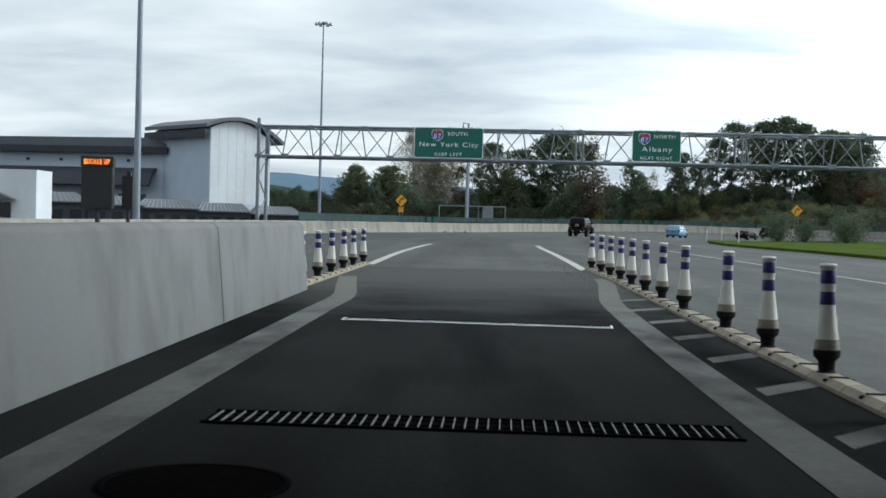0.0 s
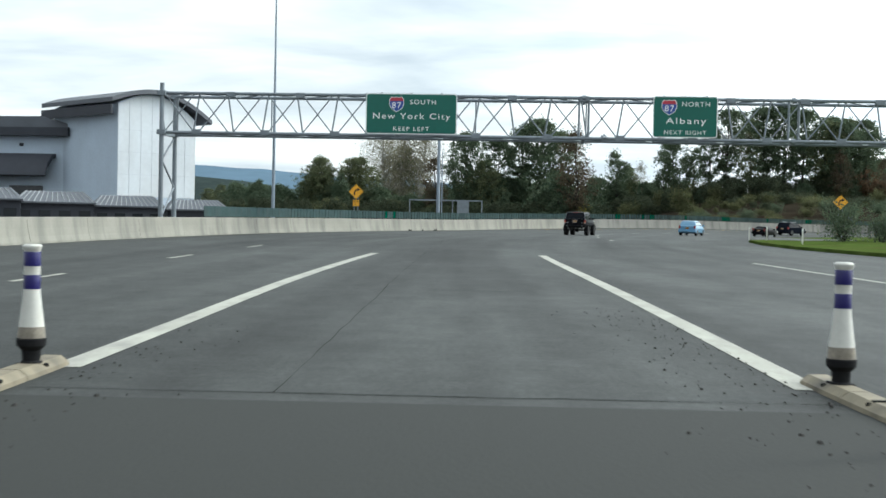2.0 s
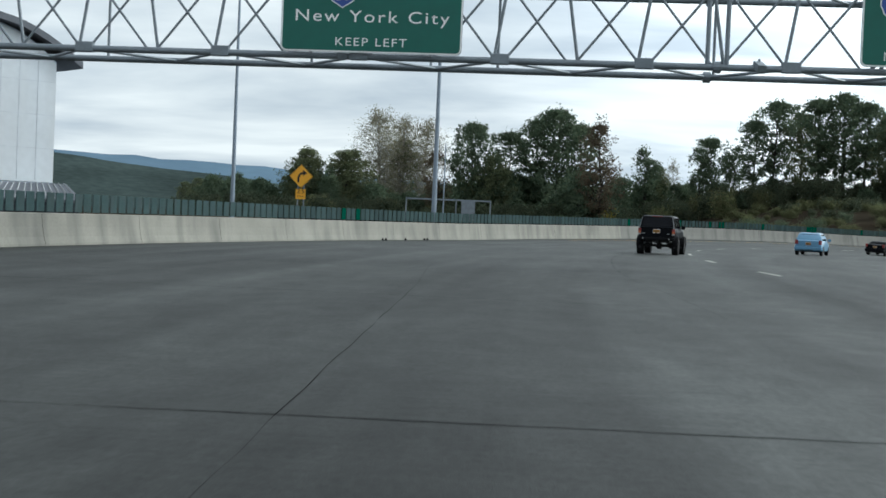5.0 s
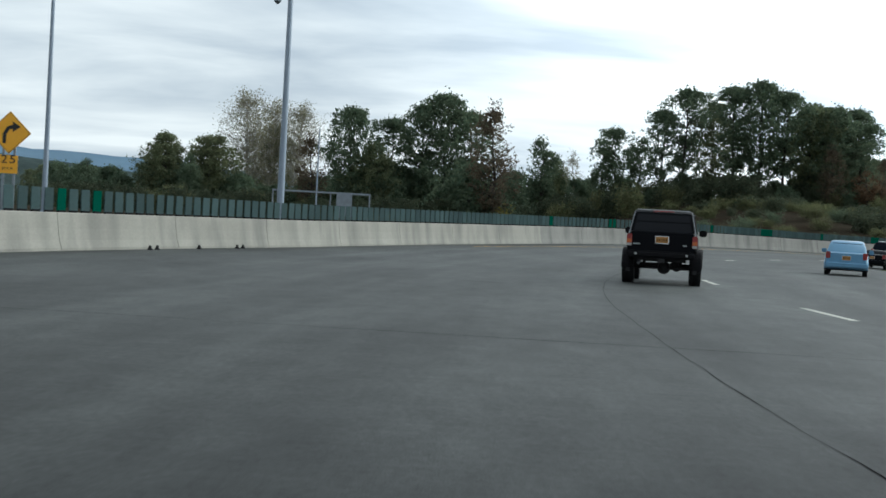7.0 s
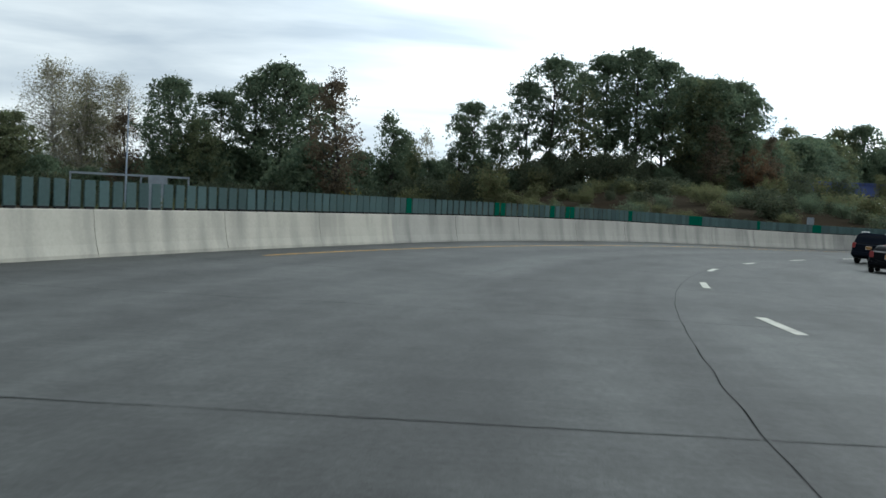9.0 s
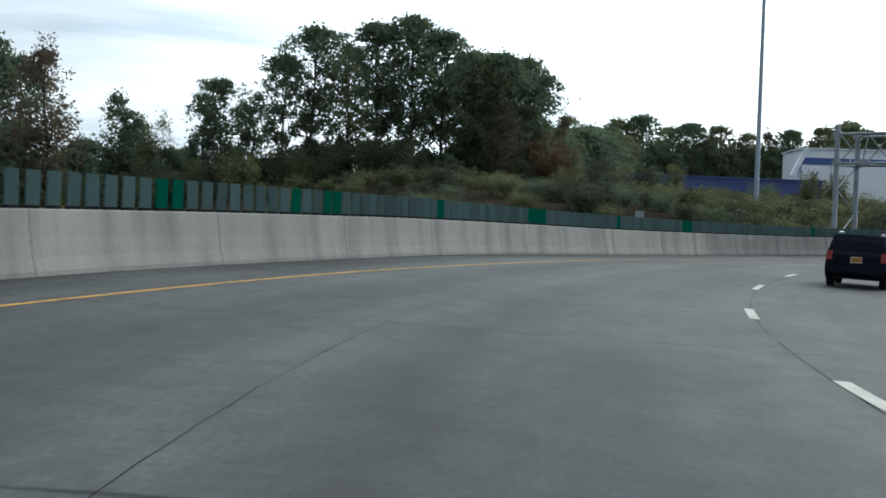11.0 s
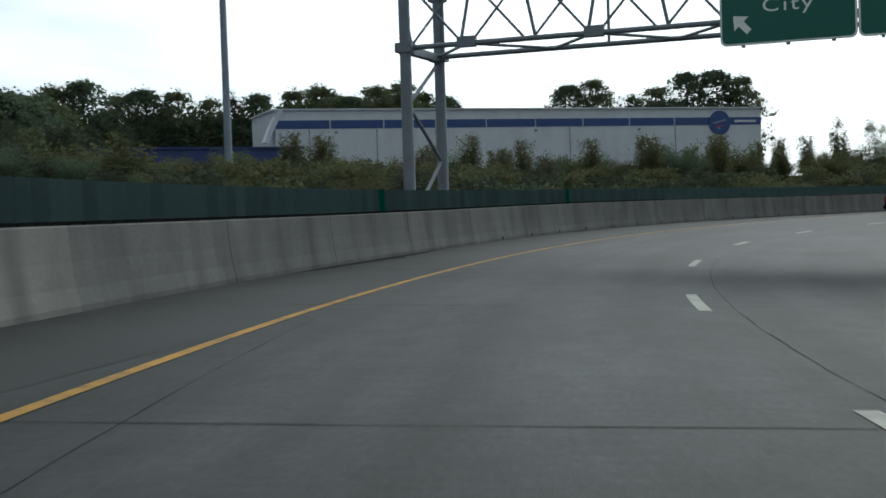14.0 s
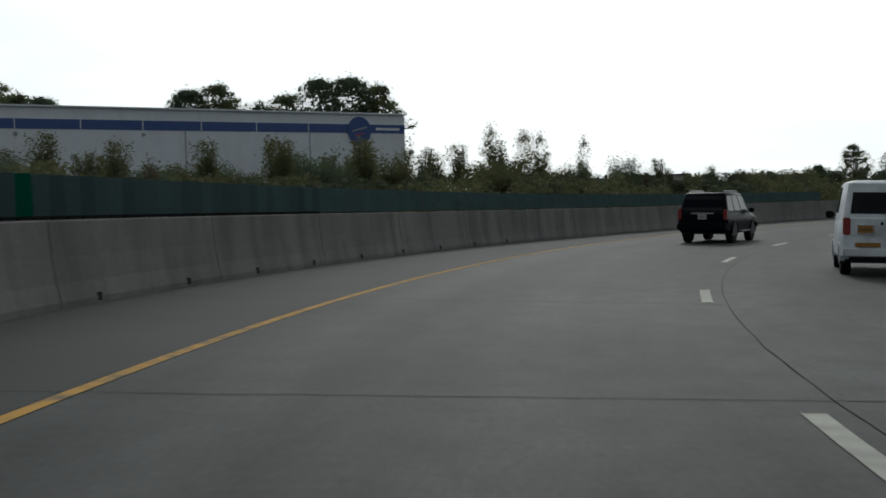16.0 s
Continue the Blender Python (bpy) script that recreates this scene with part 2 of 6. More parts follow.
M_LETTER = material("reflective_white", (0.82, 0.83, 0.82), 0.5, vary=0.03, bump=0)
M_BLUE = material("shield_blue", (0.03, 0.07, 0.3), 0.45, vary=0.05, bump=0)
M_RED = material("shield_red", (0.42, 0.03, 0.05), 0.45, vary=0.05, bump=0)
M_SIGN_YELLOW = material("sign_yellow", (0.75, 0.36, 0.015), 0.5, vary=0.05, bump=0)
M_BLACK = material("black_film", (0.008, 0.008, 0.009), 0.6, vary=0.1, bump=0)
M_PADDLE = material("screen_green_grey", (0.085, 0.132, 0.132), 0.75, spec=0.08, vary=0.1, scale=1.5, fine=8, bump=0.05, per_piece=0.2, dirt=(0.13, 0.15, 0.15), dirt_amount=0.5, dirt_scale=(4, 4, 1))
M_PADDLE_NEW = material("screen_green", (0.003, 0.11, 0.068), 0.7, spec=0.05, vary=0.08, scale=1.5, fine=8, bump=0.05)
let_through(M_PADDLE, 0.4)
let_through(M_PADDLE_NEW, 0.4)
M_PLASTIC = material("white_plastic", (0.55, 0.54, 0.5), 0.5, vary=0.05, scale=3, fine=10, bump=0.05, dirt=(0.4, 0.36, 0.29), dirt_amount=0.45, dirt_scale=(6, 6, 3))
M_GRIME = material("grimy_plastic", (0.2, 0.175, 0.14), 0.7, vary=0.25, scale=8, fine=4, bump=0.1)
M_BAND = material("violet_blue_sheeting", (0.013, 0.01, 0.105), 0.4, vary=0.05, bump=0)
M_RUBBER = material("black_rubber", (0.012, 0.012, 0.013), 0.8, spec=0.1, vary=0.2, scale=4, fine=6, bump=0.1)
M_KERB = material("cream_kerb_plastic", (0.2, 0.17, 0.115), 0.75, vary=0.15, scale=2, fine=10, bump=0.15, dirt=(0.07, 0.06, 0.045), dirt_amount=0.9, dirt_scale=(3, 3, 3))
M_GRAVEL = material("dark_grit", (0.03, 0.028, 0.026), 0.9, vary=0.3, scale=20, bump=0)
M_GRASS = material("verge_grass", (0.06, 0.09, 0.022), 0.95, spec=0.0, vary=0.3, scale=0.5, fine=30, bump=0.6, dirt=(0.075, 0.068, 0.03), dirt_amount=0.6, dirt_scale=(0.3, 0.3, 0.3), bump_size=0.05)
M_SLOPE = material("rough_slope", (0.026, 0.022, 0.016), 0.95, spec=0.0, vary=0.35, scale=0.12, fine=30, bump=0.8, dirt=(0.022, 0.016, 0.011), dirt_amount=0.9, dirt_scale=(0.08, 0.08, 0.2), bump_size=0.1)


def fade_to(m, colour, start, end):
    """Lets a dark colour, grime and painted-in shade, fade along y into the given colour."""
    t = m.node_tree
    b = t.nodes["Principled BSDF"]
    old = b.inputs["Base Color"].links[0].from_socket
    co, sp, rg, mx = (t.nodes.new(k) for k in ("ShaderNodeTexCoord", "ShaderNodeSeparateXYZ", "ShaderNodeMapRange", "ShaderNodeMix"))
    ns = t.nodes.new("ShaderNodeTexNoise")
    ns.inputs["Scale"].default_value, ns.inputs["Detail"].default_value = 0.5, 6.0
    wob = t.nodes.new("ShaderNodeMath")
    wob.operation, wob.inputs[1].default_value = "MULTIPLY_ADD", 9.0
    t.links.new(co.outputs["Object"], sp.inputs[0])
    t.links.new(co.outputs["Object"], ns.inputs["Vector"])
    t.links.new(ns.outputs["Fac"], wob.inputs[0])
    t.links.new(sp.outputs["Y"], wob.inputs[2])
    t.links.new(wob.outputs[0], rg.inputs["Value"])
    rg.interpolation_type = "SMOOTHSTEP"
    rg.inputs["From Min"].default_value, rg.inputs["From Max"].default_value = start + 4.5, end + 4.5
    mx.data_type = "RGBA"
    t.links.new(rg.outputs[0], mx.inputs["Factor"])
    t.links.new(old, mx.inputs["A"])
    mx.inputs["B"].default_value = (*colour, 1)
    gloss = t.nodes.new("ShaderNodeMath")
    gloss.operation, gloss.inputs[1].default_value = "MULTIPLY", 0.2
    t.links.new(rg.outputs[0], gloss.inputs[0])
    t.links.new(gloss.outputs[0], b.inputs["Specular IOR Level"])
    t.links.new(mx.outputs["Result"], b.inputs["Base Color"])


# The shade in both colours thins out where the lane comes into the open.
fade_to(M_PAD, (0.0275, 0.029, 0.027), 17, 30)
fade_to(M_STRIPE, (0.085, 0.084, 0.074), 15, 25)


# ---- building tools ----
KS = [k for k, _ in HEADINGS]
KH = [h for _, h in HEADINGS]


def smooth(at, xs, ys):
    """A smooth curve through the points xs, ys."""
    xs, ys = np.asarray(xs, float), np.asarray(ys, float)
    slope = np.gradient(ys, xs)
    at = np.clip(np.asarray(at, float), xs[0], xs[-1])
    k = np.clip(np.searchsorted(xs, at, side="right") - 1, 0, len(xs) - 2)
    h = xs[k + 1] - xs[k]
    u = (at - xs[k]) / h
    return (2 * u**3 - 3 * u**2 + 1) * ys[k] + (u**3 - 2 * u**2 + u) * h * slope[k] + (3 * u**2 - 2 * u**3) * ys[k + 1] + (u**3 - u**2) * h * slope[k + 1]


STEP = 0.25
LINE_S = np.arange(-90, 423, STEP)
_h = np.radians(smooth(LINE_S, KS, KH))
LINE_X, LINE_Y = np.cumsum(np.sin(_h)) * STEP, np.cumsum(np.cos(_h)) * STEP
_zero = np.searchsorted(LINE_S, 0.0)
LINE_X, LINE_Y = LINE_X - LINE_X[_zero], LINE_Y - LINE_Y[_zero]
BARRIER_N = [(-90, -15.5), (60, -15.6), (90, -14.78), (104, -14.15), (115, -13.12), (128, -11.77), (143, -10.13), (160, -8.72), (173, -8.22), (185, -7.19), (200, -6.7), (217, -6.19), (235, -6.21), (255, -6.43), (275, -6.3), (300, -6.1), (330, -6.02), (423, -5.76)]
BANK = [(140, 0.0), (165, 0.0207), (190, 0.045), (215, 0.028), (240, 0.0275), (265, 0.042), (300, 0.0305), (423, 0.044)]
FALL = [(190, 0.0), (203, -0.03), (215, -0.07), (235, -0.145), (250, -0.17), (270, -0.18), (423, -0.18)]


def barrier_n(s):
    return float(smooth(s, [a for a, _ in BARRIER_N], [b for _, b in BARRIER_N]))


def barrier_h(s):
    """Height of the barrier, which grows along the bend."""
    return float(np.interp(s, [90, 130, 170, 210, 250, 290], [0.977, 0.986, 1.063, 1.133, 1.2, 1.22]))


def bank(s):
    return float(smooth(s, [a for a, _ in BANK], [b for _, b in BANK])) if s > 140 else 0.0


def terrain(s, n):
    """Height of the land at s along the road and n metres to its right."""
    z = float(np.interp(s, [a for a, _ in FALL], [b for _, b in FALL])) - bank(s) * min(max(n, -9.0), 9.0)
    e = barrier_n(s) - 1.0 - n
    if e > 0:
        x = np.interp(s, LINE_S, LINE_X) + math.cos(np.interp(s, LINE_S, _h)) * n
        f = min(max((s - 186) / 24, 0), 1) * min(max((x - 36) / 34, 0), 1)
        up = 4.2 * min(max((e - 10) / 32, 0), 1) + 4.6 * min(max((e - 42) / 70, 0), 1)
        up *= 1 - 0.42 * min(max((s - 262) / 60, 0), 1)
        z += f * up - 0.25 * min(e, 2) * (1 - f)
    return z


def road(s, n, up=0.0):
    """A place on the road: s along its line, n to the right, up above the surface."""
    x, y, h = np.interp(s, LINE_S, LINE_X), np.interp(s, LINE_S, LINE_Y), np.interp(s, LINE_S, _h)
    return Vector((x + math.cos(h) * n, y - math.sin(h) * n, terrain(s, n) + up))


def road_turn(s):
    """Heading at s, as a turn about z in degrees."""
    return -math.degrees(float(np.interp(s, LINE_S, _h)))


def beside(x, y):
    """s and n of a place."""
    i = int(np.argmin((LINE_X - x) ** 2 + (LINE_Y - y) ** 2))
    h = _h[i]
    dx, dy = x - LINE_X[i], y - LINE_Y[i]
    return float(LINE_S[i] + dx * math.sin(h) + dy * math.cos(h)), float(dx * math.cos(h) - dy * math.sin(h))


def land(x, y):
    return terrain(*beside(x, y))


def part(name, bm, mat, parent=None, label="", soft=False, m=None):
    """Links a bmesh as one mesh object, under a thing or a part."""
    data = bpy.data.meshes.new(name)
    bm.normal_update()
    bm.to_mesh(data)
    bm.free()
    for one in mat if isinstance(mat, (list, tuple)) else [mat]:
        data.materials.append(one)
    if soft:
        data.polygons.foreach_set("use_smooth", [True] * len(data.polygons))
        data.set_sharp_from_angle(angle=radians(35))
    ob = new(name, data)
    if parent:
        ob.parent = parent
    if m is not None:
        ob.matrix_basis = m
    return tagged(ob, label)


def share(name, data, parent, m):
    ob = new(name, data)
    ob.parent = parent
    ob.matrix_basis = m
    return ob


def thing(name, label, category, group="", kind="", m=None):
    ob = new(name)
    ob.empty_display_size = 0.3
    if m is not None:
        ob.matrix_basis = m
    return tagged(ob, label, category, group, kind)


def box(bm, centre, size, turn=None, slot=0, taper=None):
    """A box; taper shrinks its top in x and y."""
    c, (a, b, d) = Vector(centre), size
    tx, ty = taper or (1, 1)
    vs = []
    for z in (-1, 1):
        kx, ky = (tx, ty) if z > 0 else (1, 1)
        for x, y in ((-1, -1), (1, -1), (1, 1), (-1, 1)):
            v = Vector((x * a / 2 * kx, y * b / 2 * ky, z * d / 2))
            vs.append(bm.verts.new(c + (turn @ v if turn else v)))
    for f in ((3, 2, 1, 0), (4, 5, 6, 7), (0, 1, 5, 4), (1, 2, 6, 5), (2, 3, 7, 6), (3, 0, 4, 7)):
        bm.faces.new([vs[i] for i in f]).material_index = slot
    return vs


def tube(bm, a, b, r0, r1=None, sides=10, slot=0):
    """A round bar from a to b."""
    a, b = Vector(a), Vector(b)
    r1 = r0 if r1 is None else r1
    turn = (b - a).to_track_quat("Z", "Y").to_matrix()
    rings = []
    for p, r in ((a, r0), (b, r1)):
        rings.append([bm.verts.new(p + turn @ Vector((r * math.cos(k * math.tau / sides), r * math.sin(k * math.tau / sides), 0))) for k in range(sides)])
    for k in range(sides):
        bm.faces.new([rings[0][k], rings[0][(k + 1) % sides], rings[1][(k + 1) % sides], rings[1][k]]).material_index = slot
    bm.faces.new(rings[0][::-1]).material_index = slot
    bm.faces.new(rings[1]).material_index = slot


def spin(bm, profile, sides=16, slot=None, centre=(0, 0, 0)):
    """A turned form about z: profile of (radius, height) from below, with a material slot for each step."""
    c = Vector(centre)
    rings = [[bm.verts.new(c + Vector((r * math.cos(k * math.tau / sides), r * math.sin(k * math.tau / sides), z))) for k in range(sides)] for r, z in profile]
    for i in range(len(rings) - 1):
        for k in range(sides):
            f = bm.faces.new([rings[i][k], rings[i][(k + 1) % sides], rings[i + 1][(k + 1) % sides], rings[i + 1][k]])
            f.material_index = slot[i] if slot else 0
    bm.faces.new(rings[0][::-1])
    bm.faces.new(rings[-1]).material_index = slot[-1] if slot else 0


def loft(bm, rings, slot=0, caps=True):
    """A skin over rings of equally many points."""
    made = [[bm.verts.new(p) for p in ring] for ring in rings]
    count = len(made[0])
    for a, b in zip(made, made[1:]):
        for k in range(count):
            bm.faces.new([a[k], a[(k + 1) % count], b[(k + 1) % count], b[k]]).material_index = slot
    if caps:
        bm.faces.new(made[0][::-1]).material_index = slot
        bm.faces.new(made[-1]).material_index = slot
    return made


def prism(bm, outline, depth, turn=None, slot=0):
    """An outline in x and z, pushed along y by depth."""
    turn = turn or Matrix.Identity(3)
    rings = [[turn @ Vector((x, y, z)) for x, z in outline] for y in (0, depth)]
    loft(bm, rings, slot)


def ribbon(bm, s0, s1, n_left, n_right, up=0.004, step=2.0):
    """A strip painted along the road between two edges given as numbers or functions of s."""
    count = max(2, int(abs(s1 - s0) / step) + 1)
    row = []
    for s in np.linspace(s0, s1, count):
        a = n_left(s) if callable(n_left) else n_left
        b = n_right(s) if callable(n_right) else n_right
        row.append((bm.verts.new(road(s, a, up)), bm.verts.new(road(s, b, up))))
    for (a, b), (c, d) in zip(row, row[1:]):
        bm.faces.new([a, b, d, c])


def lettering(name, text, height, mat, parent, m, width=None, label=""):
    """Words in the built-in font, a mesh for each letter, centred, standing in x and z; height is that of a capital."""
    c = bpy.data.curves.new(name, "FONT")
    c.body, c.size, c.align_x, c.extrude, c.space_character = text, height / 0.7, "CENTER", 0.004, 1.2
    tmp = new(name + "_outline", c)
    data = bpy.data.meshes.new_from_object(tmp.evaluated_get(bpy.context.evaluated_depsgraph_get()))
    bpy.data.objects.remove(tmp)
    bpy.data.curves.remove(c)
    if width:
        xs = [v.co.x for v in data.vertices]
        data.transform(Matrix.Diagonal((width / (max(xs) - min(xs)), 1, 1, 1)))
    data.transform(Matrix.Rotation(radians(90), 4, "X"))
    # faces whose spans along x touch belong to one letter
    spans = sorted((min(data.vertices[v].co.x for v in f.vertices), max(data.vertices[v].co.x for v in f.vertices), f.index) for f in data.polygons)
    groups, end = [], None
    for a, b, i in spans:
        if end is None or a > end + 1e-4:
            groups.append([])
            end = b
        groups[-1].append(i)
        end = max(end, b)
    for faces in groups:
        used_verts = sorted({v for i in faces for v in data.polygons[i].vertices})
        at = {v: k for k, v in enumerate(used_verts)}
        letter = bpy.data.meshes.new("letter")
        letter.from_pydata([data.vertices[v].co[:] for v in used_verts], [], [[at[v] for v in data.polygons[i].vertices] for i in faces])
        letter.materials.append(mat)
        ob = new("letter", letter)
        ob.parent, ob.matrix_basis = parent, m
        tagged(ob, label)
    bpy.data.meshes.remove(data)


# ---- ground, road and markings ----
def sheet(name, ss, ns, mat, label, lower=0.0):
    bm = bmesh.new()
    grid = [[bm.verts.new(road(s, n(s) if callable(n) else n, lower)) for n in ns] for s in ss]
    chart = {v: (s, n(s) if callable(n) else n) for row, s in zip(grid, ss) for v, n in zip(row, ns)}
    layer = bm.loops.layers.uv.new("along_and_across")
    for a, b in zip(grid, grid[1:]):
        for k in range(len(ns) - 1):
            face = bm.faces.new([a[k], b[k], b[k + 1], a[k + 1]][::-1])
            for corner in face.loops:
                corner[layer].uv = chart[corner.vert]
    return tagged(part(name, bm, mat, soft=True), label, kind="structure")


def right_edge(s):
    return float(np.interp(s, [-90, 112, 125, 150, 180, 423], [60, 60, 34, 20, 9.0, 8.6]))


bm = bmesh.new()
R = 4500
rim = [bm.verts.new((R * math.cos(k * math.tau / 48), R * math.sin(k * math.tau / 48), -1.2)) for k in range(48)]
bm.faces.new(rim)
tagged(part("ground", bm, M_SLOPE), "wide dull green land reaching the horizon", kind="structure")
sheet("ground_roadside", np.arange(-90, 423, 5.0), [lambda s: barrier_n(s) - 460, lambda s: barrier_n(s) - 320, lambda s: barrier_n(s) - 220, lambda s: barrier_n(s) - 160, lambda s: barrier_n(s) - 109, lambda s: barrier_n(s) - 80, lambda s: barrier_n(s) - 55, lambda s: barrier_n(s) - 39, lambda s: barrier_n(s) - 30, lambda s: barrier_n(s) - 20, lambda s: barrier_n(s) - 9, lambda s: barrier_n(s) - 4, lambda s: barrier_n(s) - 0.4], M_SLOPE, "rough grass and brush rising behind the barrier")
sheet("ground_inside", np.arange(-90, 423, 5.0), [lambda s: right_edge(s) - 0.3, lambda s: right_edge(s) + 3, lambda s: right_edge(s) + 20, lambda s: right_edge(s) + 45, lambda s: right_edge(s) + 90], M_GRASS, "grass on the inner side of the bend", -0.03)
sheet("road", np.arange(-90, 423, 2.0), [lambda s: barrier_n(s) - 0.5, lambda s: barrier_n(s) * 0.7 - 0.6, lambda s: barrier_n(s) * 0.35 - 1.3, -1.0, 1.0, 3.0, 6.0, 8.5, right_edge], M_ROAD, "grey concrete road surface with faint tyre tracks")

bm = bmesh.new()
ribbon(bm, -90, 34.0, lambda s: -3.3, lambda s: 3.0, 0.004)
tagged(part("toll_lane_pad", bm, M_PAD), "oil-stained toll lane concrete, roof shade put into its dark colour", kind="structure")


def marking(name, mat, label, *strips):
    bm = bmesh.new()
    for strip in strips:
        ribbon(bm, *strip)
    return tagged(part(name, bm, mat), label, kind="structure")


def band(points, half):
    xs, ys = [a for a, _ in points], [b for _, b in points]
    return (lambda s: float(smooth(s, xs, ys)) - half), (lambda s: float(smooth(s, xs, ys)) + half)


left_stripe = band([(-20, -2.3), (18, -2.28), (21, -2.3), (24, -2.62), (28, -3.05)], 0.2)
right_stripe = band([(-20, 2.15), (18, 2.14), (21, 2.2), (24, 2.42), (28, 2.72), (30, 2.8)], 0.19)
marking("edge_stripe", M_STRIPE, "faded wide white stripe beside the toll island, darkened for shade", (-20, 28, *left_stripe, 0.009, 1.0))
marking("edge_stripe", M_STRIPE, "faded wide white stripe beside the kerb, darkened for shade", (-20, 30, *right_stripe, 0.009, 1.0))
gore_left = band([(35.5, -3.3), (50, -3.3), (60, -3.08), (68, -2.85)], 0.135)
gore_right = band([(35, 2.8), (50, 2.95), (69.2, 2.95)], 0.135)
marking("lane_line", M_WHITE, "solid white lane line, worn", (35.6, 68.1, *gore_left, 0.006, 1.5))
marking("lane_line", M_WHITE, "solid white lane line, worn", (35.2, 69.4, *gore_right, 0.006, 1.5))
outer = band([(-20, 10.9), (42, 10.0), (65, 9.6), (80, 9.3), (93, 8.6)], 0.075)
marking("lane_line", M_WHITE, "thin white line of the neighbouring lane", (-20, 66, *outer, 0.006, 2.0))
yellow = band([(140, -9.0), (155, -7.51), (167, -6.47), (180, -5.29), (190, -4.41), (200, -4.0), (212, -3.36), (225, -3.15), (250, -3.32), (275, -3.0), (300, -3.05), (423, -2.99)], 0.068)
marking("edge_line", M_YELLOW, "solid yellow edge line along the barrier", (154, 420, *yellow, 0.006, 1.5))
DASH_N = [(90, 8.6), (105, 7.1), (118, 5.6), (131, 4.3), (145, 3.55), (160, 3.15), (180, 2.95), (203, 2.62), (214.5, 2.3), (225, 1.95), (238, 1.86), (251, 1.96), (262, 2.24), (277, 2.68), (291, 3.3), (423, 3.5)]
dash_line = band(DASH_N, 0.085)
DASH_ENDS = [119.0 + 12.15 * k for k in range(-1, 7)] + [203.4, 214.9, 226.0, 238.0, 251.4, 264.9, 278.8] + [291.0 + 12.15 * k for k in range(10)]
for end in DASH_ENDS:
    marking("lane_dash", M_WHITE, "white dash between two lanes", (end - 3.05, end, *dash_line, 0.006, 0.8))
for s0 in (35.2, 47.4, 59.6, 71.8):
    marking("lane_dash", M_WHITE, "white dash of the lanes beyond", (s0, s0 + 3.05, -8.02, -7.88, 0.006, 1.0))
marking("edge_line", M_WHITE, "white line along the far barrier", (-20, 60, -14.6, -14.45, 0.006, 4.0))

M_SHOULDER = material("shoulder_concrete", (0.0225, 0.0238, 0.0228), 0.76, spec=0.18, vary=0.2, scale=0.4, fine=60, bump=0.25, dirt=(0.016, 0.0165, 0.016), dirt_amount=0.5, dirt_scale=(0.3, 0.3, 0.3))
bm = bmesh.new()
ribbon(bm, 191, 420, lambda s: barrier_n(s) - 0.03, lambda s: barrier_n(s) + (yellow[0](s) - 0.02 - barrier_n(s)) * min((s - 190) / 30, 1), 0.003, 1.0)
tagged(part("shoulder", bm, M_SHOULDER), "darker concrete shoulder along the barrier", kind="structure")

JOINTS = [34.4, 47.5, 60.3, 73.2, 86.0, 97.5, 108.8, 122.0, 131.8, 141.4, 151.1, 160.8, 170.5, 179.1, 187.9, 196.6, 205.2, 214.2, 223.7, 233.1, 242.4, 252.0, 261.5, 271.0, 280.5]
for s0 in JOINTS:
    bm = bmesh.new()
    lo, hi = (-3.2, 2.9) if s0 < 69 else (max(barrier_n(s0) + 0.3, -9.5), 6.0)
    row = []
    for n in np.arange(lo, hi, 0.5):
        w = 0.0085 + 0.008 * noise.noise((n * 0.9, s0, 0))
        c = s0 + 0.03 * noise.noise((n * 2.1, s0, 3))
        row.append((bm.verts.new(road(c - w, n, 0.004)), bm.verts.new(road(c + w, n, 0.004))))
    for (a, b), (c, d) in zip(row, row[1:]):
        bm.faces.new([a, c, d, b])
    tagged(part("road_joint", bm, M_JOINT), "dark sealed joint across the concrete", kind="structure")


def seam(s0, s1, points, half=0.009):
    bm = bmesh.new()
    xs, ys = [a for a, _ in points], [b for _, b in points]
    row = []
    for s in np.arange(s0, s1, 0.5):
        n = float(smooth(s, xs, ys)) + 0.03 * noise.noise((s * 0.8, s0, 0))
        w = half * max(0.08, 0.75 + 1.1 * noise.noise((s * 0.9, 5, s0)))
        row.append((bm.verts.new(road(s, n - w, 0.0045)), bm.verts.new(road(s, n + w, 0.0045))))
    for (a, b), (c, d) in zip(row, row[1:]):
        bm.faces.new([a, b, d, c])
    tagged(part("road_joint", bm, M_JOINT), "dark lengthwise joint in the concrete", kind="structure")


seam(34.4, 100, [(34, -1.38), (54, -1.28), (70, -1.2), (90, -1.8), (100, -2.8)], 0.0034)
seam(152, 222, [(152, -1.6), (169, -1.92), (196, -1.96), (210, -2.3), (222, -2.8)], 0.0034)
seam(84, 100, [(84, 3.5), (90, 3.22), (95.6, 2.75), (100, 2.5)], 0.004)
seam(100, 178, [(100, 2.5), (104, 2.3), (111, 2.03), (118, 1.74), (125.7, 1.69), (140, 2.25), (160, 2.9), (178, 3.0)], 0.005)
seam(178, 300, [(178, 3.0), (190, 2.95), (207, 2.66), (225, 2.38), (238, 2.3), (251, 2.23), (262, 2.52), (277, 3.0), (300, 3.6)], 0.005)

# uneven dark strip along the foot of the barrier
M_FOOT_STRIP = material("dark_foot_strip", (0.009, 0.009, 0.0095), 0.8, vary=0.4, scale=1.0, fine=8, bump=0.1, spec=0.05)
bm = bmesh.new()
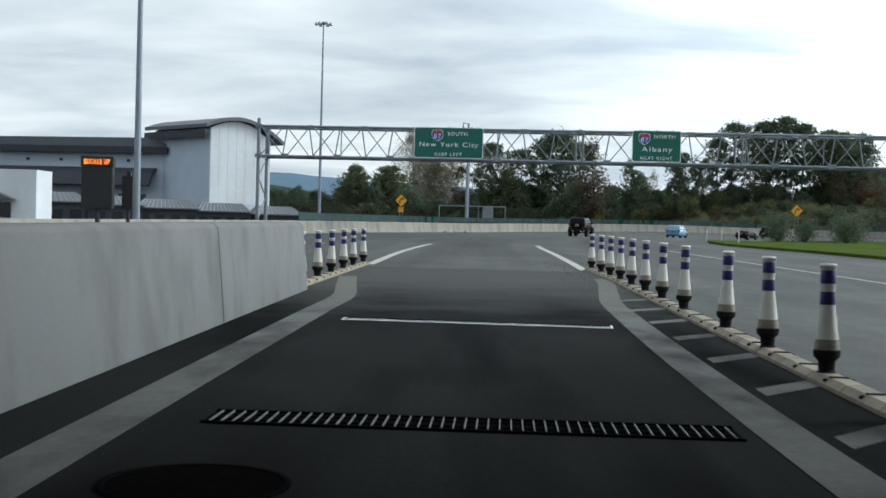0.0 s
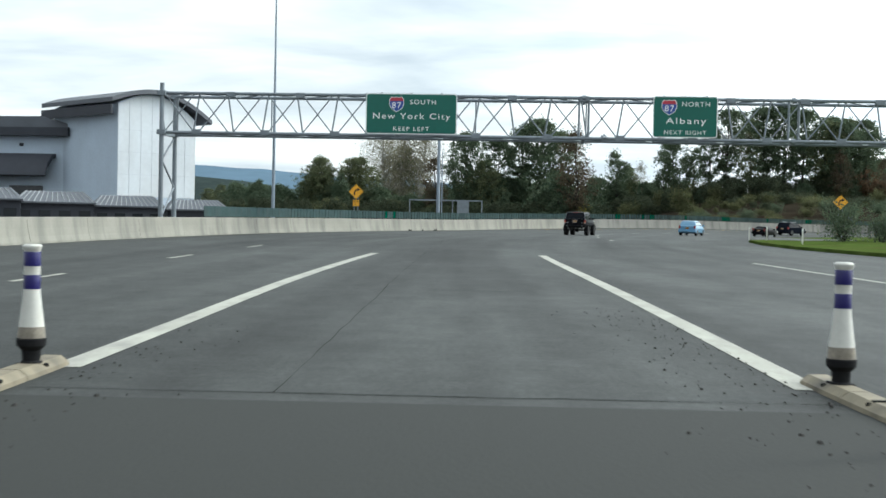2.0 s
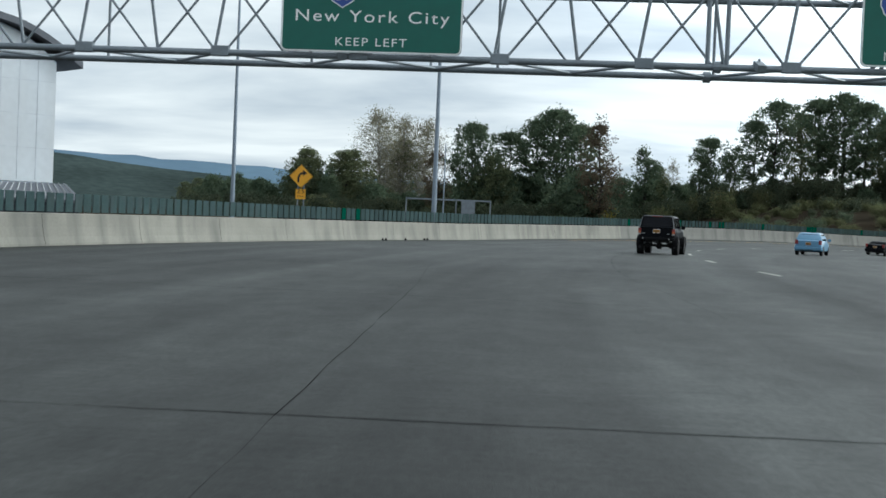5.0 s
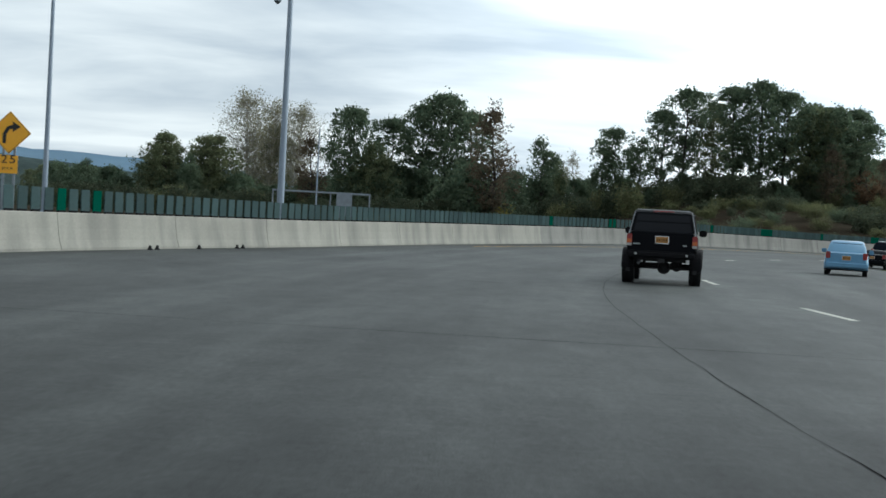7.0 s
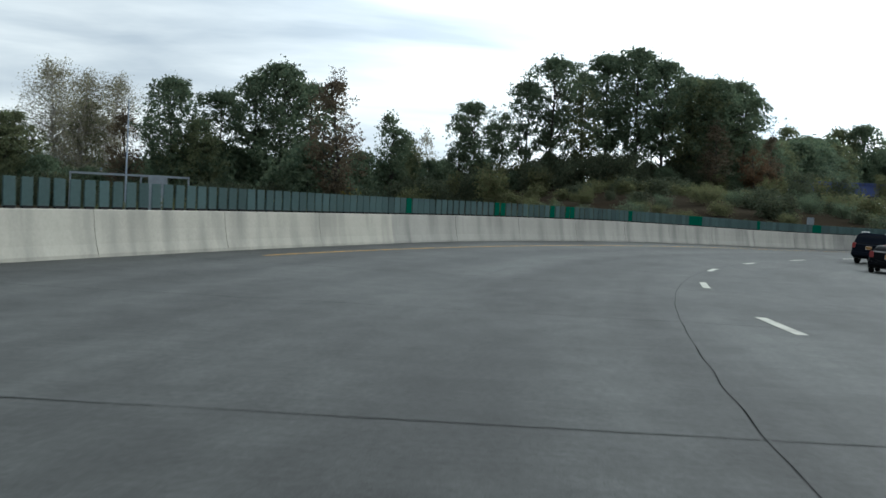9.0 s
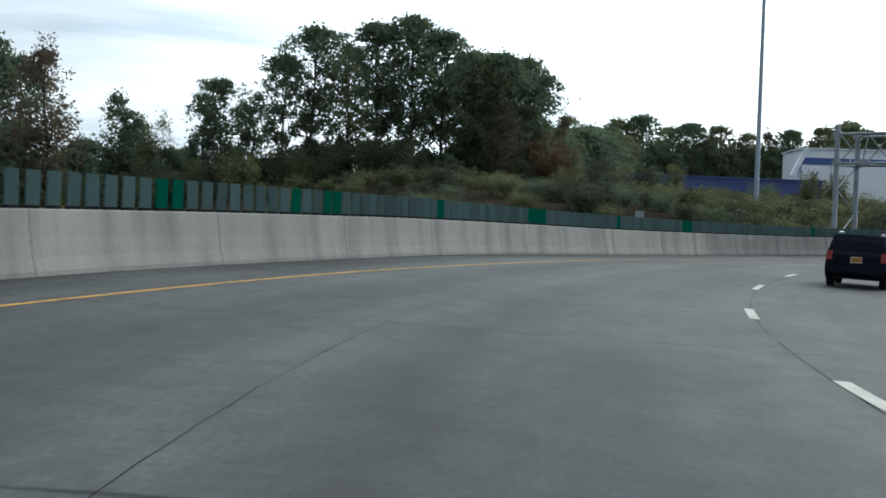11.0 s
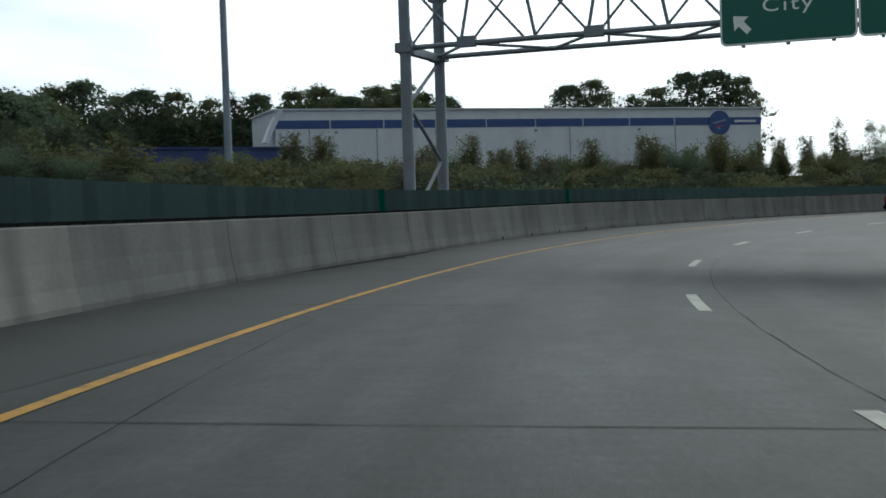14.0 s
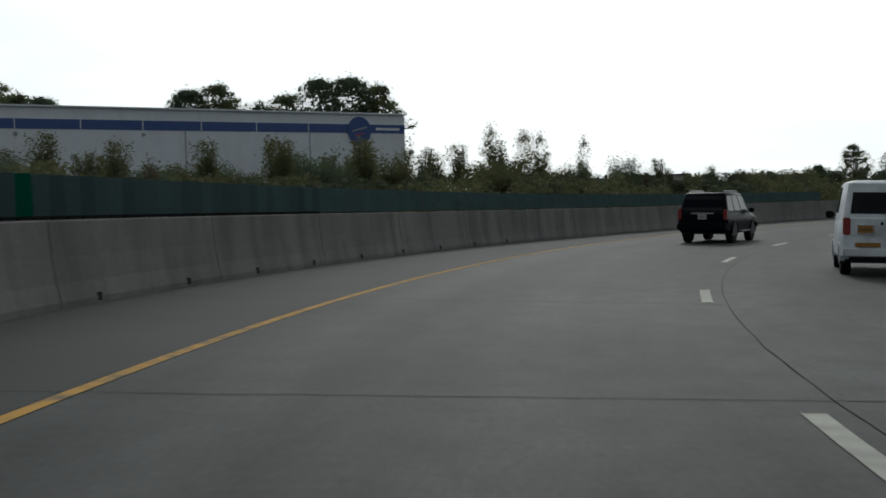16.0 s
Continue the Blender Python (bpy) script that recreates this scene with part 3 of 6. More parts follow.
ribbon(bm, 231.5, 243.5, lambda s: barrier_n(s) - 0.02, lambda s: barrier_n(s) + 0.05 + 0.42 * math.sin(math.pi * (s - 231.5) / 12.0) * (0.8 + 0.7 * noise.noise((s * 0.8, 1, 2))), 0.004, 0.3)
tagged(part("road_stain", bm, M_FOOT_STRIP), "uneven dark strip along the barrier's foot", kind="structure")


# ---- concrete barrier with its screen ----
def barrier_run(name, s0, s1, offset, profile, mat, label, step=1.0, joint=6.1):
    """Barrier segments with open joints; profile of (towards the road, height)."""
    root = thing(name, label, "barrier", kind="structure")
    a = s0
    while a < s1:
        b = min(a + joint, s1)
        bm = bmesh.new()
        rings = []
        for s in np.linspace(a + 0.012, b - 0.012, max(3, int((b - a) / step) + 1)):
            n0 = offset(s)
            base = road(s, n0)
            rings.append([road(s, n0 + out) * 1.0 + Vector((0, 0, base.z - road(s, n0 + out).z + up * barrier_h(s) / 1.07)) for out, up in profile])
        loft(bm, rings)
        part("barrier_segment", bm, mat, root)
        a = b
    return root


SHAPE = [(0.0, -0.3), (0.0, 0.08), (-0.06, 0.3), (-0.11, 0.62), (-0.15, 1.045), (-0.165, 1.07), (-0.365, 1.07), (-0.38, 1.045), (-0.42, 0.62), (-0.55, 0.08), (-0.55, -0.3)]
barrier_run("wall_barrier", -40, 167.4, barrier_n, SHAPE, M_BARRIER, "long pale concrete safety barrier with streaks")
barrier_run("wall_barrier", 167.4, 222.3, barrier_n, SHAPE, M_BARRIER_MID, "grey streaked concrete safety barrier along the bend")
barrier_run("wall_barrier", 222.3, 400, barrier_n, SHAPE, M_BARRIER_SHADED, "dark grey concrete safety barrier along the ramp, shade in its colour")

# small drain openings at the foot of the barrier, black blocks for their shaded holes
for k in range(12):
    s = 249.9 + 3.4 * k
    scupper = thing("drain_opening", "small square black drain opening at the barrier's foot", "drain opening", "drains along the barrier")
    q = road(s, barrier_n(s) + 0.0)
    scupper.matrix_basis = pose(q.x, q.y, q.z, 0, 0, road_turn(s))
    bm = bmesh.new(); box(bm, (-0.06, 0, 0.09), (0.13, 0.16, 0.13)); bmesh.ops.bevel(bm, geom=bm.edges[:], offset=0.012, segments=1, affect="EDGES"); part("hood", bm, M_RUBBER, scupper)

# upright screen paddles on the barrier
def paddle_mesh(name, mat, w=0.265):
    bm = bmesh.new()
    box(bm, (0, 0, 0.33), (w, 0.045, 0.58), taper=(0.98, 0.8))
    box(bm, (0, 0, 0.025), (w * 0.8, 0.1, 0.06), slot=1)
    bmesh.ops.bevel(bm, geom=[e for e in bm.edges if e.calc_length() > 0.5], offset=0.006, segments=1, affect="EDGES")
    data = bpy.data.meshes.new(name)
    bm.to_mesh(data)
    bm.free()
    data.materials.append(mat); data.materials.append(M_RUBBER)
    return data


PADDLE, PADDLE_NEW = paddle_mesh("paddle", M_PADDLE), paddle_mesh("paddle_green", M_PADDLE_NEW)
screen = thing("glare_screen", "row of grey-green upright screen paddles on the barrier, a few bright green", "screen", kind="structure")
rest = bmesh.new()
rng = random.Random(4)
GREEN_AT = (125.2, 126.9, 169.5, 177.8, 178.4, 183.4, 185.1, 185.6, 193.0, 201.3, 201.9, 202.4, 211.1, 219.7, 220.2, 238.7, 258.5, 275.2, 291.5)
s = 92.0
count = 0
while s < 330:
    gap = 0.56 if s < 195 else 0.47
    n = barrier_n(s) - 0.265
    lean = rng.uniform(-3, 3)
    top = road(s, barrier_n(s)).z + barrier_h(s)
    p = road(s, n)
    m = pose(p.x, p.y, top, lean * 0.4, rng.uniform(-1.2, 1.2), road_turn(s) + 60 + lean)
    fresh = any(abs(s - g) < 0.29 for g in GREEN_AT)
    if 118 < s < 290 and count < 300:
        share("paddle", PADDLE_NEW if fresh else PADDLE, screen, m)
        count += 1
    else:
        bm2 = rest
        vs = box(bm2, (0, 0, 0), (0.265, 0.045, 0.58))
        for v in vs:
            v.co = m @ (v.co + Vector((0, 0, 0.33)))
    s += gap
tagged(part("paddle_row", rest, M_PADDLE, screen), "", kind="stuff")


# ---- the toll lane: island wall, kerb, posts, drain ----
WALL_N = [(-40, -3.0), (10, -3.01), (15, -3.05), (22.5, -3.13)]


def wall_n(s):
    return float(np.interp(s, [a for a, _ in WALL_N], [b for _, b in WALL_N]))


island = thing("wall_island", "smooth pale painted concrete wall of the toll island", "wall", kind="structure")
for a, b in ((-40, -9), (-9, 3), (3, 15.05), (15.05, 22.45)):
    bm = bmesh.new()
    rings = []
    stations = list(np.linspace(a + 0.02, b - 0.02, 6))
    for s in stations:
        q = road(s, wall_n(s))
        side = Vector((math.cos(radians(-road_turn(s))), -math.sin(radians(-road_turn(s))), 0))
        ring = [(0.0, -0.2), (0.0, 0.02), (-0.1, 1.15), (-0.14, 1.2), (-0.2, 1.22), (-0.5, 1.22), (-0.56, 1.19), (-0.62, 0.02), (-0.62, -0.2)]
        rings.append([q + side * o + Vector((0, 0, u)) for o, u in ring])
    loft(bm, rings)
    part("wall_section", bm, M_WALL, island, soft=True)
    filler = bmesh.new()
    rings = [[q + side * (o - 0.012) + Vector((0, 0, u - 0.008)) for o, u in ring] for q in (road(b - 0.02, wall_n(b)), road(b + 0.02, wall_n(b)))]
    if b < 20:
        loft(filler, rings)
        part("joint_filler", filler, M_RUBBER, island)
    else:
        filler.free()

# roof over the toll lanes behind the start, which shades the lane
canopy = thing("toll_canopy", "flat grey roof over the toll lanes", "canopy", kind="structure")
bm = bmesh.new()
box(bm, (5, -21, 6.4), (70, 60, 0.9))
part("canopy_roof", bm, M_STEEL, canopy)
for x in (-4.4, 4.2):
    for y in (-44, -26, -8):
        bm = bmesh.new()
        tube(bm, (x, y, 0), (x, y, 6.0), 0.25)
        part("canopy_column", bm, M_STEEL, canopy)

POST_DATA = {}


def post_part(name, profile, slot_mat, sides=18):
    bm = bmesh.new()
    spin(bm, profile, sides)
    data = bpy.data.meshes.new(name)
    bm.normal_update()
    bm.to_mesh(data)
    bm.free()
    data.materials.append(slot_mat)
    data.polygons.foreach_set("use_smooth", [True] * len(data.polygons))
    data.set_sharp_from_angle(angle=radians(40))
    POST_DATA[name] = data


post_part("base", [(0.09, 0.0), (0.07, 0.02), (0.075, 0.1), (0.115, 0.14), (0.118, 0.19), (0.11, 0.2)], M_RUBBER)
post_part("grime_ring", [(0.109, 0.195), (0.105, 0.25), (0.1, 0.29)], M_GRIME)
post_part("body", [(0.1, 0.288), (0.093, 0.34), (0.078, 0.46), (0.066, 0.56), (0.063, 0.62), (0.063, 0.9), (0.066, 0.905)], M_PLASTIC)
post_part("cap", [(0.063, 0.9), (0.072, 0.91), (0.075, 0.935), (0.06, 0.95)], M_PLASTIC)
post_part("band", [(0.0645, 0.0), (0.066, 0.005), (0.066, 0.11), (0.0645, 0.115)], M_BAND)


def delineator(s, n, lean, group):
    p = road(s, n)
    root = thing("delineator_post", "white flexible marker post with two violet-blue bands on a kerb", "marker post", group, m=pose(p.x, p.y, p.z + 0.085, lean, lean * 0.6, road_turn(s) + lean * 9))
    for name in ("base", "grime_ring", "body", "cap"):
        share(name, POST_DATA[name], root, Matrix())
    for z in (0.59, 0.775):
        share("band", POST_DATA["band"], root, pose(0, 0, z))


RIGHT_POSTS = [(6.6, 3.1), (8.8, 3.1), (11.0, 3.1), (13.2, 3.08), (15.65, 3.1), (19.0, 3.09), (21.6, 3.11), (23.9, 3.1), (26.3, 3.1), (28.6, 3.1), (30.6, 3.06), (32.6, 3.02), (35.0, 2.97)]
LEFT_POSTS = [(23.6, -3.43), (26.07, -3.47), (28.25, -3.47), (30.58, -3.47), (32.75, -3.46), (35.2, -3.44)]
rng = random.Random(2)
for s, n in RIGHT_POSTS:
    delineator(s, n, rng.uniform(-1.3, 1.3), "posts beside the toll lane")
for s, n in LEFT_POSTS:
    delineator(s, n, rng.uniform(-1.3, 1.3), "posts behind the island wall")


def kerb(s0, s1, n_at):
    """Cream plastic kerb in units, with straps and bolts."""
    root = thing("lane_kerb", "low worn cream kerb in bolted units with black straps", "kerb", kind="structure")
    s = s0
    while s < s1 - 0.2:
        e = min(s + 1.02, s1)
        bm = bmesh.new()
        rings = []
        for q in np.linspace(s + 0.008, e - 0.008, 3):
            n = n_at(q)
            rings.append([road(q, n + o, u) for o, u in ((-0.15, -0.02), (-0.14, 0.035), (-0.075, 0.085), (0.075, 0.085), (0.14, 0.035), (0.15, -0.02))])
        loft(bm, rings)
        part("kerb_unit", bm, M_KERB, root)
        for q in (s + 0.5,):
            n = n_at(q)
            bm = bmesh.new()
            loft(bm, [[road(q + d, n + o, u + 0.006) for o, u in ((-0.085, 0.06), (-0.076, 0.089), (0.076, 0.089), (0.085, 0.06))] for d in (-0.03, 0.03)])
            part("strap", bm, M_RUBBER, root)
        for side in (-1, 1):
            bm = bmesh.new()
            p = road((s + e) / 2, n_at(s) + side * 0.112, 0.05)
            spin(bm, [(0.024, 0.0), (0.024, 0.02), (0.012, 0.028)], 8, centre=p)
            part("bolt", bm, M_RUBBER, root)
        s = e
    return root


kerb(5.0, 35.6, lambda s: float(np.interp(s, [5, 29, 35.4], [3.1, 3.1, 2.96])))
kerb(22.5, 35.9, lambda s: -3.45)

# drain grate across the lane
M_GRATE = material("grate_iron", (0.005, 0.0055, 0.006), 0.85, 0.0, spec=0.0, vary=0.2, scale=5, bump=0.05)
M_WORN = material("worn_bright_steel", (0.1, 0.105, 0.11), 0.6, 0.0, spec=0.2, vary=0.6, scale=8, bump=0.05)
grate = thing("drain_grate", "long black iron drain grate with worn bright cross bars", "drain grate", m=pose(0.03, 8.05, 0.006, 0, 0, -1.5))
bm = bmesh.new()
box(bm, (0, 0, -0.001), (3.42, 0.5, 0.008))
part("tray", bm, M_GRATE, grate)
for y in (-0.24, 0.24):
    bm = bmesh.new()
    box(bm, (0, y, 0.008), (3.42, 0.03, 0.014))
    part("edge_bar", bm, M_GRATE, grate)
bar = bmesh.new()
box(bar, (0, 0, 0.009), (0.009, 0.42, 0.012))
bar_data = bpy.data.meshes.new("cross_bar")
bar.to_mesh(bar_data); bar.free(); bar_data.materials.append(M_WORN)
link = bmesh.new()
box(link, (0, 0, 0.006), (0.045, 0.03, 0.01))
link_data = bpy.data.meshes.new("link")
link.to_mesh(link_data); link.free(); link_data.materials.append(M_GRATE)
for k in range(46):
    x = -1.66 + k * 3.32 / 45
    share("cross_bar", bar_data, grate, pose(x, 0, 0, 0, 0, 0))
for k in range(45):
    x = -1.66 + (k + 0.5) * 3.32 / 45
    for y in (-0.1, 0.1):
        share("link", link_data, grate, pose(x, y, 0))

cover = thing("manhole_cover", "round dark iron manhole cover with a raised rim in the lane", "manhole cover", m=pose(-1.32, 6.05, 0.005))
bm = bmesh.new()
spin(bm, [(0.47, 0.0), (0.47, 0.012), (0.44, 0.014), (0.43, 0.004)], 40)
part("rim", bm, M_GRATE, cover)
bm = bmesh.new()
spin(bm, [(0.425, 0.0), (0.425, 0.009), (0.41, 0.011)], 40)
part("lid", bm, material("cover_iron", (0.004, 0.0037, 0.004), 0.85, 0.0, spec=0.0, vary=0.3, scale=12, fine=5, bump=0.5), cover)

plate = thing("trench_cover", "narrow bright steel strip in a slot across the lane", "trench cover", m=pose(0.1, 16.2, 0.005, 0, 0, -3.6))
bm = bmesh.new()
box(bm, (0, 0, 0.001), (3.5, 0.36, 0.006))
part("bed", bm, material("light_mortar", (0.62, 0.64, 0.65), 0.7, vary=0.2, scale=2, bump=0.1), plate)
for y in (-0.11, 0.02, 0.12):
    bm = bmesh.new()
    box(bm, (0, y, 0.006), (3.44, 0.022, 0.008))
    part("rail", bm, M_GRATE, plate)

# worn slanting bars between the stripes and the lane's edges
def slant_bar(s0, n0, s1, n1, width):
    bm = bmesh.new()
    corners = [road(a, b, 0.0085) for a, b in ((s0, n0), (s0 + width, n0), (s1 + width, n1), (s1, n1))]
    bm.faces.new([bm.verts.new(c) for c in corners][::-1])
    tagged(part("slanting_bar", bm, M_STRIPE), "worn slanting white bar beside the edge stripe", kind="structure")


for k in range(7):
    slant_bar(7.6 + 2.3 * k, 2.34, 8.3 + 2.3 * k, 2.94, 0.42)
# broken stubs of old marker posts at the foot of the long barrier
for s0, off in ((128.7, 0.25), (129.1, 0.25), (131.5, 0.3), (134.0, 0.3), (134.4, 0.3)):
    p = road(s0, barrier_n(s0) + off)
    stub = thing("post_stub", "broken black rubber stub of a marker post at the barrier's foot", "post stub", "stubs along the barrier", m=pose(p.x, p.y, p.z, 0, 0, s0 * 40))
    bm = bmesh.new(); spin(bm, [(0.08, 0.0), (0.07, 0.04), (0.045, 0.06), (0.04, 0.11), (0.025, 0.13)], 10); part("base", bm, M_RUBBER, stub, soft=True)

# grit lying along the kerbs
grit = bmesh.new()
rng = random.Random(9)
for k in range(420):
    right = rng.random() < 0.72
    s = rng.uniform(24, 44) if right else rng.uniform(26, 40)
    n = (2.75 - abs(rng.gauss(0, 0.55))) if right else (-3.1 + abs(rng.gauss(0, 0.4)))
    r = rng.uniform(0.003, 0.009) * (1.8 if rng.random() < 0.06 else 1)
    p = road(s, n, 0.005 + r * 0.5)
    box(grit, p, (r * 2, r * 2.4, r * 1.3), Euler((0, 0, rng.uniform(0, 3))).to_matrix(), taper=(0.5, 0.6))
tagged(part("road_grit", grit, M_GRAVEL), "scattered dark grit beside the kerbs", "grit", kind="stuff")

# grass island with kerb, shrubs stand on it
bm = bmesh.new()
shore = [(19.2, 20), (19.2, 40), (19.1, 58), (18.8, 70), (18.2, 80), (17.9, 88), (18.6, 98), (20.4, 108.6), (22.0, 110.4), (24.5, 110), (29, 104), (35, 92), (42, 72), (47, 45), (48, 20)]
top = [bm.verts.new((x, y, 0.16 + 0.25 * (x > 26))) for x, y in shore]
low = [bm.verts.new((x, y, -0.02)) for x, y in shore]
bm.faces.new(top[::-1])
for k in range(len(shore)):
    bm.faces.new([low[k], low[(k + 1) % len(shore)], top[(k + 1) % len(shore)], top[k]][::-1])
bmesh.ops.recalc_face_normals(bm, faces=bm.faces)
tagged(part("grass_island", bm, M_GRASS), "mown grass island between two roadways", kind="structure")
for x, y in ((19.9, 106.4), (21.6, 108.6), (20.4, 96)):
    stick = thing("marker_stake", "thin white plastic stake in the grass", "marker stake", "stakes on the island", m=pose(x, y, 0.15))
    bm = bmesh.new()
    box(bm, (0, 0, 0.45), (0.09, 0.015, 0.9), taper=(0.9, 1))
    part("stake", bm, M_PLASTIC, stick)
    bm = bmesh.new()
    box(bm, (0, -0.009, 0.8), (0.07, 0.004, 0.1))
    part("reflector", bm, M_LETTER, stick)

# message sign behind the island wall
vms = thing("message_sign", "black electronic message sign on a post with lit orange words", "message sign", m=pose(-12.35, 41, 0, 0, 0, -3))
M_CASE = material("sign_case_black", (0.012, 0.013, 0.015), 0.6, vary=0.15, bump=0.02)
bm = bmesh.new(); box(bm, (0, 0, 2.08), (1.04, 0.28, 1.36)); bmesh.ops.bevel(bm, geom=bm.edges[:], offset=0.02, segments=2, affect="EDGES"); part("case", bm, M_CASE, vms)
bm = bmesh.new(); box(bm, (0, 0, 2.94), (1.1, 0.3, 0.34)); bmesh.ops.bevel(bm, geom=bm.edges[:], offset=0.02, segments=2, affect="EDGES"); part("header", bm, M_CASE, vms)
bm = bmesh.new(); tube(bm, (0, 0, 0), (0, 0, 1.42), 0.08); part("post", bm, M_CASE, vms)
bm = bmesh.new(); box(bm, (0, -0.152, 2.94), (0.94, 0.01, 0.24)); part("display", bm, material("display_dark", (0.03, 0.012, 0.005), 0.4, bump=0), vms)
lettering("legend", "BUCKLE UP", 0.17, glow_material("led_orange", (1.0, 0.22, 0.02), 2.5), vms, pose(0, -0.162, 2.855), width=0.86)
unit = thing("signal_box", "tall dark equipment box on a thin post", "equipment box", m=pose(-11.5, 41.6, 0))
bm = bmesh.new(); box(bm, (0, 0, 1.95), (0.36, 0.3, 1.1)); part("case", bm, M_CASE, unit)
bm = bmesh.new(); box(bm, (0.02, 0, 2.58), (0.14, 0.14, 0.16)); part("head", bm, M_CASE, unit)
bm = bmesh.new(); tube(bm, (0, 0, 0), (0, 0, 1.4), 0.07); part("post", bm, M_CASE, unit)


# ---- sign gantries, poles and signs ----
def shield(parent, x, z, size, number, y=-0.03):
    """A route shield: blue below, red band on top, white rim."""
    def outline(k):
        pts = [(-0.5, 0.3), (-0.36, 0.5), (-0.18, 0.45), (0, 0.5), (0.18, 0.45), (0.36, 0.5), (0.5, 0.3), (0.5, -0.02), (0.38, -0.3), (0, -0.54), (-0.38, -0.3), (-0.5, -0.02)]
        return [(a * k, b * k) for a, b in pts]
    root = part_from(outline(size * 1.08), 0.006, M_LETTER, parent, "shield_rim", (x, y, z))
    part_from(outline(size), 0.006, M_BLUE, root, "shield_field", (0, -0.006, 0))
    bm = bmesh.new()
    prism(bm, [(-0.5 * size, 0.22 * size), (0.5 * size, 0.22 * size), (0.5 * size, 0.3 * size), (0.36 * size, 0.5 * size), (0.18 * size, 0.45 * size), (0, 0.5 * size), (-0.18 * size, 0.45 * size), (-0.36 * size, 0.5 * size), (-0.5 * size, 0.3 * size)][::-1], -0.004)
    part("shield_band", bm, M_RED, root, m=pose(0, -0.0105, 0))
    lettering("shield_number", number, size * 0.44, M_LETTER, root, pose(0, -0.022, -0.3 * size), width=size * 0.66)


def part_from(outline, depth, mat, parent, name, at):
    bm = bmesh.new()
    prism(bm, outline, -depth)
    bmesh.ops.recalc_face_normals(bm, faces=bm.faces)
    return part(name, bm, mat, parent, m=pose(*at))


def panel(name, label, w, h, m, group="", r=0.18):
    """A green road sign with a white rim and rounded corners, on rails; its face looks to -y."""
    root = thing(name, label, "road sign", group, m=m)
    def rounded(a, b, q):
        pts = []
        for cx, cz, t0 in ((a / 2 - q, b / 2 - q, 0), (-a / 2 + q, b / 2 - q, 90), (-a / 2 + q, -b / 2 + q, 180), (a / 2 - q, -b / 2 + q, 270)):
            for k in range(5):
                t = radians(t0 + k * 22.5)
                pts.append((cx + q * math.cos(t), cz + q * math.sin(t)))
        return pts
    part_from(rounded(w, h, r), 0.03, M_SIGN_BACK, root, "sheet", (0, 0.02, 0))
    part_from(rounded(w - 0.03, h - 0.03, r), 0.006, M_LETTER, root, "border", (0, -0.012, 0))
    part_from(rounded(w - 0.12, h - 0.12, r - 0.04), 0.006, M_SIGN, root, "face", (0, -0.018, 0))
    for k in range(3):
        bm = bmesh.new()
        box(bm, ((k - 1) * w * 0.33, 0.09, 0), (0.1, 0.12, h + 0.1))
        part("rail", bm, M_STEEL, root)
    return root


def truss(root, length, z0, z1, depth, bay, r=0.11, joints=()):
    """A box truss along x: four chords, crossing diagonals and leaning uprights in front, ties between front and back."""
    for y in (0, depth):
        for z in (z0, z1):
            bm = bmesh.new()
            tube(bm, (0, y, z), (length, y, z), r, sides=12)
            part("chord", bm, M_STEEL, root, soft=True)
    count = int(length / bay)
    step = length / count
    for k in range(count):
        x = k * step
        for a, b in ((z0, z1), (z1, z0)):
            bm = bmesh.new()
            tube(bm, (x + 0.12, 0, a), (x + step - 0.12, 0, b), 0.042, sides=8)
            part("diagonal", bm, M_STEEL, root)
        lean = 0.2 if k % 2 else -0.2
        bm = bmesh.new()
        tube(bm, (x - lean, 0, z0), (x + lean, 0, z1), 0.055, sides=8)
        part("upright", bm, M_STEEL, root)
        bm = bmesh.new()
        tube(bm, (x - lean, depth, z0), (x - lean, depth, z1), 0.05, sides=8)
        part("upright", bm, M_STEEL, root) if k % 3 == 0 else bm.free()
        z = z0 if k % 2 else z1
        bm = bmesh.new()
        box(bm, (x, 0, z + (0.05 if z == z0 else -0.05)), (0.6, 0.22, 0.34))
        bmesh.ops.bevel(bm, geom=bm.edges[:], offset=0.02, segments=1, affect="EDGES")
        part("knot_plate", bm, M_STEEL, root)
        for z in (z0, z1):
            bm = bmesh.new()
            tube(bm, (x, 0 if k % 2 else depth, z), (x + step, depth if k % 2 else 0, z), 0.05, sides=6)
            part("cross_tie", bm, M_STEEL, root)
    for x in joints:
        for dx in (-0.3, 0.3):
            bm = bmesh.new()
            tube(bm, (x + dx, 0, z0), (x + dx, 0, z1), 0.075, sides=8)
            part("splice_post", bm, M_STEEL, root)
        for y in (0, depth):
            for z in (z0, z1):
                bm = bmesh.new()
                tube(bm, (x - 0.12, y, z), (x + 0.12, y, z), r * 1.7, sides=12)
                part("splice_collar", bm, M_STEEL, root)


